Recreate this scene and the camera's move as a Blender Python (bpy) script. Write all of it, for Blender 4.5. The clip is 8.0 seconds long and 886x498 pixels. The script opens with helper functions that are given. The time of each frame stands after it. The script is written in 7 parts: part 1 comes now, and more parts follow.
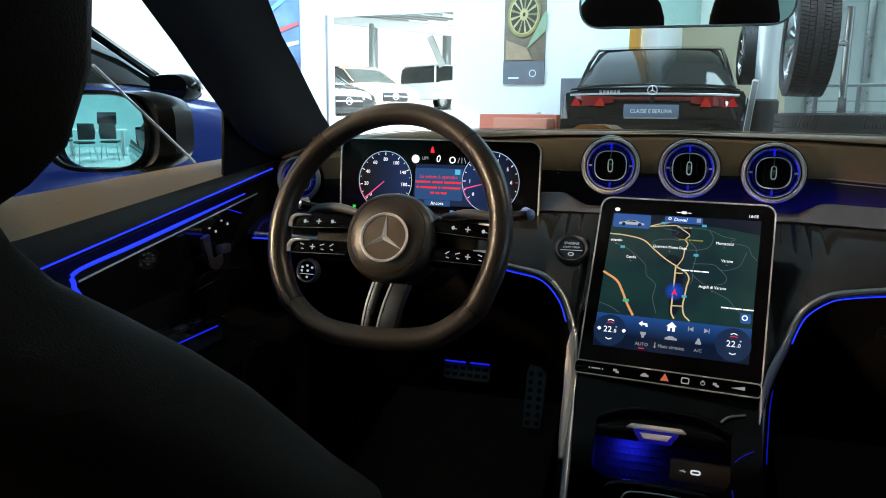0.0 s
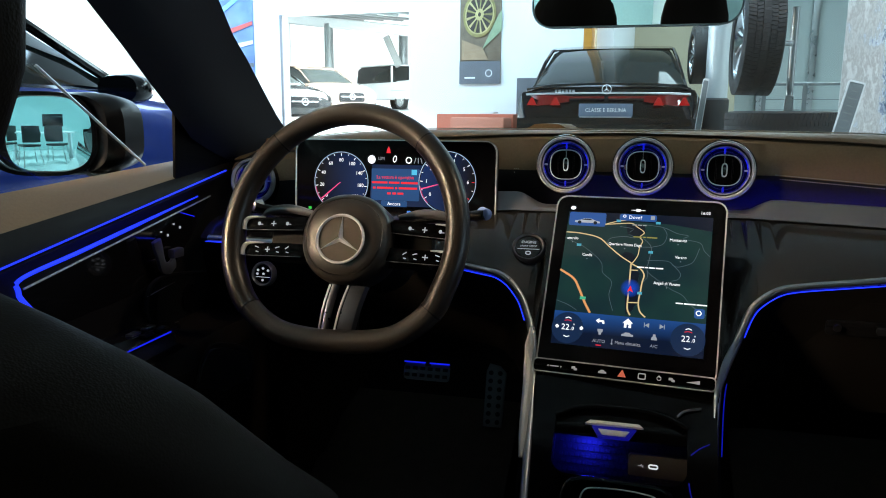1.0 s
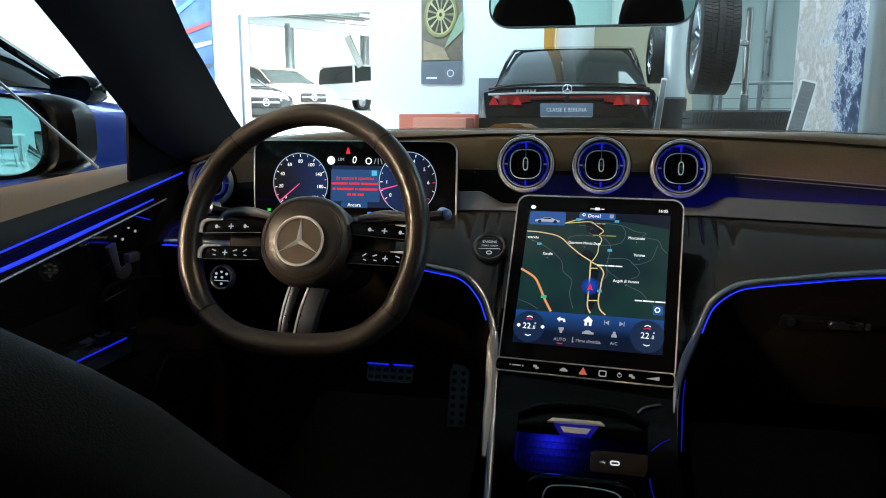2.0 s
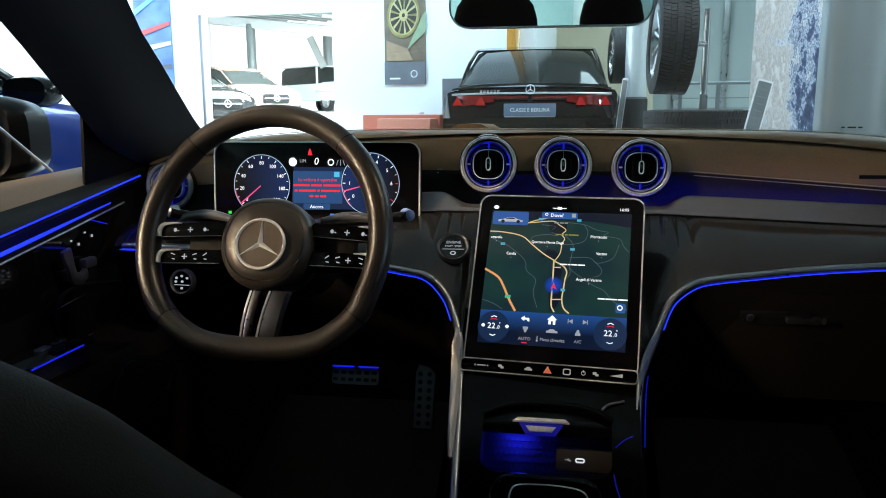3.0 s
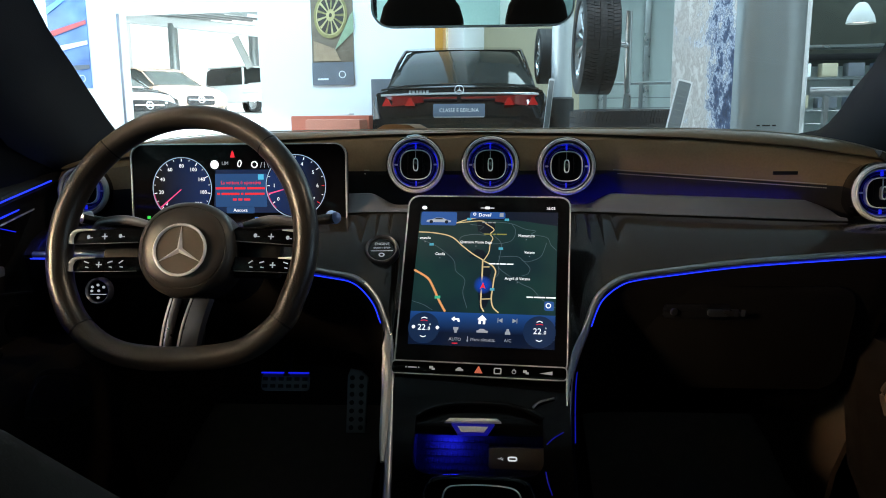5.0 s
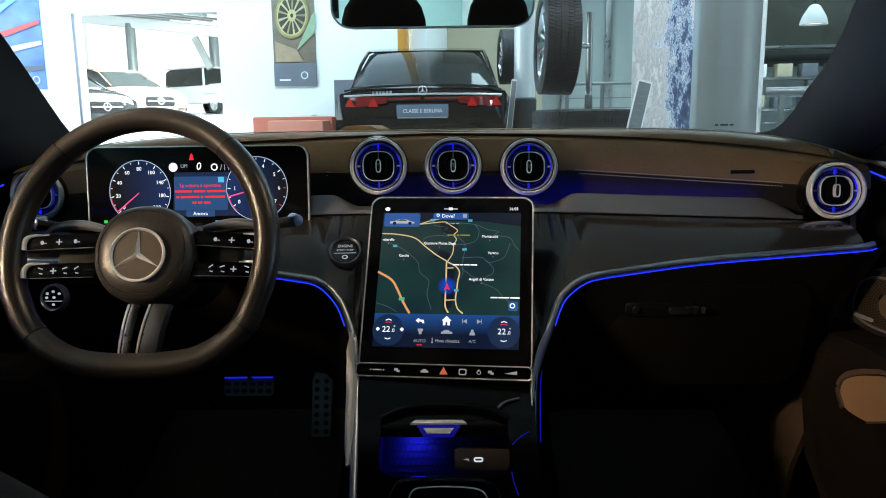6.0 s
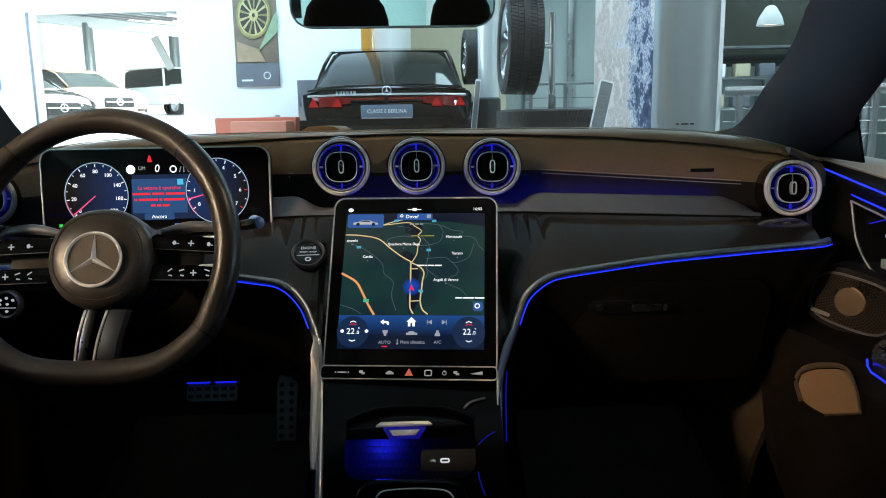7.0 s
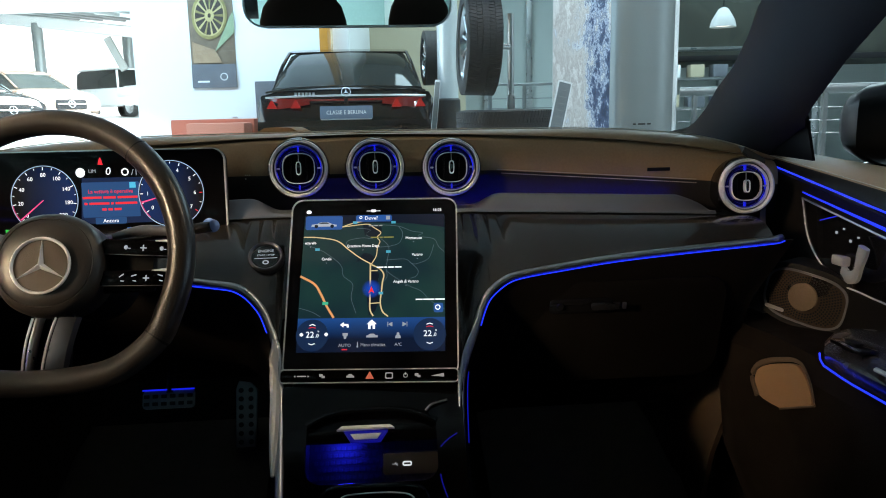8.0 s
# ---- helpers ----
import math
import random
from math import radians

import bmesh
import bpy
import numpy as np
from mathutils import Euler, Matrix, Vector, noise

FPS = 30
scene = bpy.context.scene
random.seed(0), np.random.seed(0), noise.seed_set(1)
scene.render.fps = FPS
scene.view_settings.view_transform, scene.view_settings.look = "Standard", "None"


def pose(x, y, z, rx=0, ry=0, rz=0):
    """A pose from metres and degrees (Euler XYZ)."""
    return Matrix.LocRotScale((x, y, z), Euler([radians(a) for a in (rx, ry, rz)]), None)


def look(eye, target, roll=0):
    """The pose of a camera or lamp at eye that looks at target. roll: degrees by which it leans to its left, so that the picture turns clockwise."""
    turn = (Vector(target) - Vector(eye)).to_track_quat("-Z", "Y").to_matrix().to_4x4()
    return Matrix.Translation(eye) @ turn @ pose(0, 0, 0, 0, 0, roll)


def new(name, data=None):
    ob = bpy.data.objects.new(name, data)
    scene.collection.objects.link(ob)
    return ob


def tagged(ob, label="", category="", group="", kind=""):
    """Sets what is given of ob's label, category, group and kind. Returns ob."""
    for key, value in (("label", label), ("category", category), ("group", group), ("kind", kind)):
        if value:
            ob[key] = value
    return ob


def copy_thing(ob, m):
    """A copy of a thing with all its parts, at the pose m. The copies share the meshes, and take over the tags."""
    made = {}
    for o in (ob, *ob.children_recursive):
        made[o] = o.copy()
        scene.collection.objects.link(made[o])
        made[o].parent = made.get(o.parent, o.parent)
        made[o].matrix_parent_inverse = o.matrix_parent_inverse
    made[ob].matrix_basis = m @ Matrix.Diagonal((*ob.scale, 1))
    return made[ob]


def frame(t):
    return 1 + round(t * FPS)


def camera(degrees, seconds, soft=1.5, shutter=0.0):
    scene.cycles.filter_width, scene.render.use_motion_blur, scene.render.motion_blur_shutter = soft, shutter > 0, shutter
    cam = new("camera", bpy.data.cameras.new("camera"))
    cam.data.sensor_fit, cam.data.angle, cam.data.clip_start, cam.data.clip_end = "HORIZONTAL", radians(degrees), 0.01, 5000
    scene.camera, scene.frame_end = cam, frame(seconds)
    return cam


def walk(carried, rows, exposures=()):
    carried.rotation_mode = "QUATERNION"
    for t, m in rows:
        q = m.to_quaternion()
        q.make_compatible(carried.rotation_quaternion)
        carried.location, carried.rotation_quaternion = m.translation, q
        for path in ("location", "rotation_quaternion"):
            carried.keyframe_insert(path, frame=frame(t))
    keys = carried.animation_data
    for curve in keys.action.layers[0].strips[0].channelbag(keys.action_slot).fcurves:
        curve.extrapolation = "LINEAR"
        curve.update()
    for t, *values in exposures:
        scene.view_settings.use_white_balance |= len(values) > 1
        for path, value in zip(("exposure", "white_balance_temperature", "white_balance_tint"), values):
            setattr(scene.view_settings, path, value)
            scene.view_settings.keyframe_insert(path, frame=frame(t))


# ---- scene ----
cam = camera(61.1, 8.0, 1.0)

PATH = [
    (0, (0.116, -0.325, 0.916), (-0.663, 1.483, 0.559), 0.6),
    (0.5, (0.116, -0.321, 0.916), (-0.609, 1.508, 0.559), 0.4),
    (1, (0.117, -0.32, 0.916), (-0.561, 1.527, 0.56), 0.3),
    (1.5, (0.119, -0.317, 0.916), (-0.514, 1.547, 0.56), 0.2),
    (3, (0.124, -0.312, 0.916), (-0.378, 1.591, 0.562), -0.2),
    (3.5, (0.124, -0.308, 0.916), (-0.334, 1.606, 0.562), -0.2),
    (4, (0.125, -0.307, 0.916), (-0.292, 1.617, 0.562), -0.3),
    (4.5, (0.127, -0.304, 0.915), (-0.246, 1.629, 0.561), -0.4),
    (6, (0.131, -0.299, 0.916), (-0.106, 1.655, 0.563), -0.7),
    (6.5, (0.132, -0.297, 0.916), (-0.059, 1.662, 0.562), -0.8),
    (7, (0.134, -0.295, 0.916), (-0.014, 1.668, 0.562), -0.9),
    (7.5, (0.136, -0.292, 0.916), (0.038, 1.674, 0.563), -1.0),
    (8, (0.137, -0.289, 0.915), (0.09, 1.679, 0.562), -1.1),
]
walk(cam, [(t, look(eye, target, roll)) for t, eye, target, roll in PATH])

# ---- world, sun, large lights ----
world = bpy.data.worlds.new("world")
scene.world = world
world.use_nodes = True
wn = world.node_tree
sky = wn.nodes.new("ShaderNodeTexSky")
sky.sky_type, sky.sun_disc = "NISHITA", False
sky.sun_elevation, sky.sun_rotation = radians(23.7), radians(-110)
wn.links.new(sky.outputs[0], wn.nodes["Background"].inputs[0])
wn.nodes["Background"].inputs[1].default_value = 0.12

sun = new("sun", bpy.data.lights.new("sun", "SUN"))
sun.data.energy, sun.data.angle, sun.data.color = 2.4, radians(0.8), (1.0, 0.78, 0.56)
sun.matrix_world = look((0, 0, 0), (0.90, 0.33, -0.42))


def area_lamp(name, eye, target, sx, sy, watts, colour, spread=180):
    lamp = new(name, bpy.data.lights.new(name, "AREA"))
    lamp.data.shape, lamp.data.size, lamp.data.size_y = "RECTANGLE", sx, sy
    lamp.data.energy, lamp.data.color, lamp.data.spread = watts, colour, radians(spread)
    lamp.matrix_world = look(eye, target)
    return lamp


COOL, WARM = (0.52, 0.79, 1.0), (1.0, 0.78, 0.52)
area_lamp("window_light_west", (-7.9, 5.2, 2.6), (0, 6.2, 1.0), 6.0, 3.2, 270, COOL)
area_lamp("ceiling_light_wall", (-4.2, 6.6, 4.3), (-4.2, 8.6, 0.8), 7.0, 1.2, 360, COOL)
area_lamp("ceiling_light_hall", (3.8, 8.5, 4.3), (3.8, 8.6, 0.0), 8.5, 2.0, 520, (0.65, 0.90, 1.0))
area_lamp("ceiling_light_rear", (-1.0, -6.2, 4.3), (-1.0, -6.3, 0.0), 5.0, 2.5, 250, (0.75, 1.0, 1.0), 120)
# unseen lamp, added to brighten the banner and the column
area_lamp("added_light_front", (2.2, 2.4, 5.2), (1.0, 5.3, 1.1), 1.6, 1.0, 48, (0.78, 0.90, 1.0), 70)
# two unseen warm spots, added for the brown highlights in the cabin
area_lamp("added_warm_spot_left", (-3.0, 0.5, 4.4), (-0.10, 0.70, 0.70), 0.3, 0.3, 0.6, WARM, 18)
area_lamp("added_warm_spot_right", (3.2, 0.6, 4.4), (-0.55, 0.62, 0.78), 0.3, 0.3, 0.6, WARM, 20)
# added warm lamp in mid-room, stands in for low sun from rear left
area_lamp("added_warm_light_rear_left", (-4.6, -2.6, 2.55), (-0.34, 1.08, 0.92), 0.9, 0.7, 9.0, (1.0, 0.74, 0.47), 17)
area_lamp("ceiling_light_annex", (-7.5, 19.0, 5.6), (-7.5, 19.2, 0.0), 9.0, 8.0, 8500, (0.80, 0.95, 1.0))
# added cool light from the east; no such source is in view
area_lamp("added_cool_light_east", (12.05, 1.6, 2.7), (0.0, 1.0, 0.9), 6.4, 2.8, 110, (0.60, 0.84, 1.0))


# ---- materials ----
def material(name, colour, rough=0.5, metal=0.0, bump=0.0, scale=200.0, vary=0.15, coat=0.0, spec=0.5):
    """A surface with two scales of variation in colour and roughness, and fine relief."""
    m = bpy.data.materials.new(name)
    m.use_nodes = True
    t = m.node_tree
    b = t.nodes["Principled BSDF"]
    b.inputs["Metallic"].default_value = metal
    b.inputs["Coat Weight"].default_value = coat
    b.inputs["Coat Roughness"].default_value = 0.04
    b.inputs["Specular IOR Level"].default_value = spec
    co = t.nodes.new("ShaderNodeTexCoord")
    fine, broad = t.nodes.new("ShaderNodeTexNoise"), t.nodes.new("ShaderNodeTexNoise")
    fine.inputs["Scale"].default_value, broad.inputs["Scale"].default_value = scale, scale / 30
    fine.inputs["Detail"].default_value = 3
    t.links.new(co.outputs["Object"], fine.inputs["Vector"])
    t.links.new(co.outputs["Object"], broad.inputs["Vector"])
    both = t.nodes.new("ShaderNodeMath")
    both.operation = "ADD"
    t.links.new(fine.outputs[0], both.inputs[0])
    t.links.new(broad.outputs[0], both.inputs[1])
    ramp = t.nodes.new("ShaderNodeMapRange")
    ramp.inputs[1].default_value, ramp.inputs[2].default_value = 0.6, 1.4
    ramp.inputs[3].default_value, ramp.inputs[4].default_value = 1 - vary, 1 + vary
    t.links.new(both.outputs[0], ramp.inputs[0])
    mix = t.nodes.new("ShaderNodeVectorMath")
    mix.operation = "SCALE"
    mix.inputs[0].default_value = colour
    t.links.new(ramp.outputs[0], mix.inputs[3])
    t.links.new(mix.outputs[0], b.inputs["Base Color"])
    rr = t.nodes.new("ShaderNodeMapRange")
    rr.inputs[1].default_value, rr.inputs[2].default_value = 0.3, 0.7
    rr.inputs[3].default_value, rr.inputs[4].default_value = rough * 0.85, min(1, rough * 1.15)
    t.links.new(broad.outputs[0], rr.inputs[0])
    t.links.new(rr.outputs[0], b.inputs["Roughness"])
    if bump:
        n = t.nodes.new("ShaderNodeBump")
        n.inputs["Strength"].default_value, n.inputs["Distance"].default_value = bump, 0.001
        t.links.new(fine.outputs[0], n.inputs["Height"])
        t.links.new(n.outputs[0], b.inputs["Normal"])
    return m


def leather(name, colour, rough=0.45, cell=900.0, depth=0.35, spec=0.4):
    m = material(name, colour, rough, 0, 0, 260, 0.12, 0, spec)
    t = m.node_tree
    v = t.nodes.new("ShaderNodeTexVoronoi")
    v.inputs["Scale"].default_value = cell
    t.links.new(t.nodes["Texture Coordinate"].outputs["Object"], v.inputs["Vector"])
    n = t.nodes.new("ShaderNodeBump")
    n.inputs["Strength"].default_value, n.inputs["Distance"].default_value = depth, 0.0006
    t.links.new(v.outputs["Distance"], n.inputs["Height"])
    t.links.new(n.outputs[0], t.nodes["Principled BSDF"].inputs["Normal"])
    return m


def glow(name, colour, strength):
    m = bpy.data.materials.new(name)
    m.use_nodes = True
    b = m.node_tree.nodes["Principled BSDF"]
    b.inputs["Base Color"].default_value = (0.01, 0.01, 0.01, 1)
    b.inputs["Roughness"].default_value = 0.3
    b.inputs["Specular IOR Level"].default_value = 0.08
    b.inputs["Emission Color"].default_value = (*colour, 1)
    b.inputs["Emission Strength"].default_value = strength
    return m


def weave(name, dark, light, cell, rough, coat):
    """Carbon-fibre twill: two thread directions in a fine chequer."""
    m = material(name, dark, rough, 0.0, 0, 300, 0.1, coat)
    t = m.node_tree
    b = t.nodes["Principled BSDF"]
    c = t.nodes.new("ShaderNodeTexChecker")
    c.inputs["Scale"].default_value = cell
    c.inputs["Color1"].default_value, c.inputs["Color2"].default_value = (*dark, 1), (*light, 1)
    rot = t.nodes.new("ShaderNodeMapping")
    rot.inputs["Rotation"].default_value = (0.5, 0.4, 0.78)
    t.links.new(t.nodes["Texture Coordinate"].outputs["Object"], rot.inputs["Vector"])
    t.links.new(rot.outputs[0], c.inputs["Vector"])
    t.links.new(c.outputs[0], b.inputs["Base Color"])
    n = t.nodes.new("ShaderNodeBump")
    n.inputs["Strength"].default_value, n.inputs["Distance"].default_value = 0.08, 0.0003
    t.links.new(c.outputs["Fac"], n.inputs["Height"])
    t.links.new(n.outputs[0], b.inputs["Normal"])
    return m


def clear(name, tint=(1, 1, 1), rough=0.0):
    m = bpy.data.materials.new(name)
    m.use_nodes = True
    t = m.node_tree
    t.nodes.remove(t.nodes["Principled BSDF"])
    a, g, mx = t.nodes.new("ShaderNodeBsdfTransparent"), t.nodes.new("ShaderNodeBsdfGlossy"), t.nodes.new("ShaderNodeMixShader")
    a.inputs[0].default_value = (*tint, 1)
    g.inputs["Roughness"].default_value = rough
    mx.inputs[0].default_value = 0.05
    t.links.new(a.outputs[0], mx.inputs[1])
    t.links.new(g.outputs[0], mx.inputs[2])
    t.links.new(mx.outputs[0], t.nodes["Material Output"].inputs[0])
    return m


M_PAD = leather("dash_leather", (0.26, 0.175, 0.100), 0.46)
M_DISC = leather("brown_hub_disc", (0.046, 0.033, 0.023), 0.45)
M_LEATHER = leather("black_leather", (0.026, 0.023, 0.021), 0.40, 900, 0.22, 0.5)
M_PANEL = leather("black_door_leather", (0.0085, 0.0078, 0.0078), 0.45, 900, 0.35, 0.14)
M_SEAT = leather("seat_leather", (0.045, 0.036, 0.031), 0.5, 600)
M_SEATBACK = leather("black_seat_back", (0.017, 0.0115, 0.0080), 0.6, 600, 0.35, 0.05)
M_RIMGRIP = leather("perforated_leather", (0.017, 0.0135, 0.0115), 0.33, 420, 0.30, 0.5)
M_SOFT = material("soft_black_plastic", (0.0058, 0.0055, 0.0054), 0.55, 0, 0.5, 900, 0.15, 0, 0.12)
M_KNEE = material("black_knee_plastic", (0.0044, 0.0038, 0.0034), 0.6, 0, 0.5, 900, 0.15, 0, 0.06)
M_BLACK = material("jet_black_plastic", (0.002, 0.002, 0.003), 0.4, 0, 0, 300, 0.1, 0, 0.06)
M_DARK = material("matte_black_trim", (0.007, 0.007, 0.008), 0.6, 0, 0.3, 600, 0.15, 0, 0.2)
M_CONSOLE = material("black_lacquer", (0.0012, 0.0012, 0.0013), 0.10, 0, 0, 60, 0.1, 0, 0.18)
M_KEYPOD = material("satin_black_keys", (0.002, 0.002, 0.0024), 0.15, 0, 0, 300, 0.1, 0, 0.12)
M_GLOSS = material("piano_black", (0.006, 0.006, 0.007), 0.08, 0, 0, 60, 0.1, 0.6)
M_GLASSBLK = material("black_display_glass", (0.003, 0.003, 0.004), 0.08, 0, 0, 40, 0.05, 0.0, 0.10)
M_SILVER = material("satin_silver", (0.46, 0.46, 0.47), 0.32, 1.0, 0.1, 900, 0.06)
M_GREYTRIM = material("grey_metallic_trim", (0.20, 0.20, 0.225), 0.36, 0.78, 0.1, 1200, 0.06)
M_CHROME = material("chrome", (0.86, 0.86, 0.87), 0.14, 0.60, 0, 100, 0.03)
M_CARBON = weave("carbon_weave", (0.006, 0.006, 0.006), (0.017, 0.0145, 0.012), 420, 0.22, 0.40)
M_CARPET = material("dark_carpet", (0.018, 0.016, 0.015), 0.95, 0, 1.0, 1500, 0.4, 0, 0.1)
M_HEAD = material("dark_headliner", (0.050, 0.055, 0.064), 0.95, 0, 0.5, 800, 0.1, 0, 0.1)
M_BLUE = glow("blue_ambient_light", (0.012, 0.030, 1.0), 1.9)
# also glows on vanes, a glint and a pedal edge that only reflect blue
M_BLUESOFT = glow("dim_blue_glow", (0.01, 0.02, 1.0), 0.7)
M_BLUELOW = glow("low_blue_ambient_light", (0.012, 0.02, 1.0), 0.28)
M_WHITE = glow("white_symbol", (0.95, 0.97, 1.0), 1.25)
M_GREYSYM = glow("backlit_grey_symbol", (0.76, 0.80, 0.88), 0.45)
M_DARKMETAL = material("dark_satin_metal", (0.085, 0.088, 0.10), 0.30, 0.9, 0.1, 900, 0.08)
M_BRIGHT = material("bright_polished_trim", (0.86, 0.86, 0.87), 0.18, 0.40, 0, 100, 0.03)
M_PALE = material("pale_satin_trim", (0.82, 0.79, 0.75), 0.35, 0.1, 0, 200, 0.04)
M_STITCH = material("pale_stitching", (0.50, 0.46, 0.40), 0.7)
M_GLASS = clear("window_glass", (0.96, 0.98, 0.98))
M_MIRROR = material("mirror_silvering", (0.86, 0.90, 0.90), 0.01, 1.0, 0, 10, 0.01)
M_MIRRORBLUE = material("blue_tinted_mirror", (0.45, 0.80, 0.85), 0.01, 1.0, 0, 10, 0.01)
M_WALL = material("white_painted_wall", (0.80, 0.82, 0.82), 0.7, 0, 0.15, 60, 0.03)
M_FLOOR = material("pale_showroom_tile", (0.60, 0.62, 0.62), 0.18, 0, 0, 12, 0.05)
M_CEIL = material("grey_ceiling", (0.45, 0.46, 0.46), 0.8, 0, 0.1, 40, 0.05)
M_BEIGE = material("beige_wall", (0.42, 0.37, 0.26), 0.8, 0, 0.1, 40, 0.06)
M_COLUMN = material("grey_column_paint", (0.25, 0.275, 0.275), 0.34, 0.3, 0, 8, 0.05)
M_COLUMNPALE = material("pale_silver_column_paint", (0.60, 0.63, 0.63), 0.35, 0.2, 0, 8, 0.05)
M_RUBBER = material("tyre_rubber", (0.020, 0.021, 0.022), 0.7, 0, 0.5, 300, 0.2)
M_ALLOY = material("wheel_alloy", (0.55, 0.56, 0.57), 0.25, 1.0, 0, 60, 0.05)
M_CARBLACK = material("black_car_paint", (0.005, 0.005, 0.006), 0.10, 0.0, 0, 20, 0.1, 0.25, 0.35)
M_CARBLUE = material("blue_car_paint", (0.015, 0.05, 0.36), 0.18, 0.35, 0, 20, 0.08, 1.0)
M_CARBRONZE = material("bronze_car_paint", (0.36, 0.24, 0.18), 0.25, 0.4, 0, 20, 0.08, 1.0)
M_CARWHITE = material("white_car_paint", (0.75, 0.77, 0.77), 0.25, 0.0, 0, 20, 0.04, 1.0)
M_CARGLASS = material("tinted_car_glass", (0.018, 0.022, 0.021), 0.05, 0, 0, 10, 0.05, 0.0, 0.35)
M_TAIL = glow("red_tail_lamp", (1.0, 0.02, 0.015), 0.34)
M_TAILDARK = material("dark_red_lens", (0.16, 0.006, 0.006), 0.1, 0, 0, 40, 0.2, 0.8)
M_HEADLAMP = material("headlamp_lens", (0.7, 0.75, 0.78), 0.08, 0.3, 0, 20, 0.05, 0.8)
M_TERRA = material("terracotta_leather", (0.50, 0.13, 0.075), 0.6, 0, 0.2, 200, 0.06)
M_PEDAL = material("dark_pedal_steel", (0.22, 0.22, 0.23), 0.4, 0.8, 0.1, 300, 0.1)
M_STEEL = material("brushed_steel", (0.45, 0.46, 0.46), 0.3, 1.0, 0.1, 300, 0.08)
M_PLATE = material("slate_blue_plate", (0.10, 0.14, 0.20), 0.4, 0, 0, 40, 0.05)
# tan colour carries a warm patch of light on the passenger's pocket
M_TAN = material("lit_tan_pocket", (0.25, 0.145, 0.070), 0.8, 0, 0.4, 500, 0.1)


# ---- building helpers ----
def part(name, bm, mat, parent=None, label="", smooth=True):
    """Links a bmesh as one mesh object, under a thing where one is given."""
    me = bpy.data.meshes.new(name)
    bmesh.ops.recalc_face_normals(bm, faces=bm.faces)
    bm.to_mesh(me)
    bm.free()
    me.materials.append(mat)
    if smooth:
        me.set_sharp_from_angle(angle=radians(38))
        for p in me.polygons:
            p.use_smooth = True
    ob = new(name, me)
    if parent:
        ob.parent = parent
    if label:
        ob["label"] = label
    return ob


def thing(name, place, label, category, group="", kind=""):
    ob = new(name)
    ob.empty_display_size = 0.02
    ob.location = place
    bpy.context.view_layer.update()
    return tagged(ob, label, category, group, kind)


def hold(ob):
    """Keeps parts, built in world coordinates, where they are under a moved parent."""
    bpy.context.view_layer.update()
    inv = ob.matrix_world.inverted()
    for c in ob.children:
        c.matrix_parent_inverse = inv
    return ob


def basis(origin, xdir, ydir):
    x = Vector(xdir).normalized()
    z = x.cross(Vector(ydir)).normalized()
    y = z.cross(x)
    return Matrix.Translation(origin) @ Matrix((x, y, z)).transposed().to_4x4()


def box(cx, cy, cz, sx, sy, sz, bev=0.002, m=None, seg=2):
    bm = bmesh.new()
    bmesh.ops.create_cube(bm, size=1, matrix=Matrix.Translation((cx, cy, cz)) @ Matrix.Diagonal((sx, sy, sz, 1)))
    if bev:
        bmesh.ops.bevel(bm, geom=bm.edges[:], offset=bev, segments=seg, profile=0.6, affect="EDGES")
    if m:
        bm.transform(m)
    return bm


def rrect(w, h, r, n=6):
    pts = []
    for cx, cy, a in ((w / 2 - r, h / 2 - r, 0), (-w / 2 + r, h / 2 - r, 90), (-w / 2 + r, -h / 2 + r, 180), (w / 2 - r, -h / 2 + r, 270)):
        for i in range(n + 1):
            t = radians(a + 90 * i / n)
            pts.append((cx + r * math.cos(t), cy + r * math.sin(t)))
    return pts


def oval(a, b, n=40, p=2.0):
    pts = []
    for i in range(n):
        t = 2 * math.pi * i / n
        c, s = math.cos(t), math.sin(t)
        pts.append((a * math.copysign(abs(c) ** (2 / p), c), b * math.copysign(abs(s) ** (2 / p), s)))
    return pts


def plate(pts, depth, m=None, bev=0.0, z=0.0):
    """A flat outline, in x and y, from z down by depth, with a rounded front edge."""
    bm = bmesh.new()
    top = [bm.verts.new((x, y, z)) for x, y in pts]
    low = [bm.verts.new((x, y, z - depth)) for x, y in pts]
    f = bm.faces.new(top)
    bm.faces.new(low[::-1])
    n = len(pts)
    for i in range(n):
        bm.faces.new((low[i], low[(i + 1) % n], top[(i + 1) % n], top[i]))
    if bev:
        bmesh.ops.bevel(bm, geom=f.edges[:], offset=bev, segments=3, profile=0.5, affect="EDGES")
    if m:
        bm.transform(m)
    return bm


def band(outer, inner, depth, m=None, z=0.0):
    """A frame between two outlines of as many points, with thickness."""
    bm = bmesh.new()
    rows = [[bm.verts.new((x, y, h)) for x, y in pts] for pts, h in ((outer, z - depth), (outer, z), (inner, z), (inner, z - depth))]
    n = len(outer)
    for k in range(4):
        a, b = rows[k], rows[(k + 1) % 4]
        for i in range(n):
            bm.faces.new((a[i], a[(i + 1) % n], b[(i + 1) % n], b[i]))
    if m:
        bm.transform(m)
    return bm


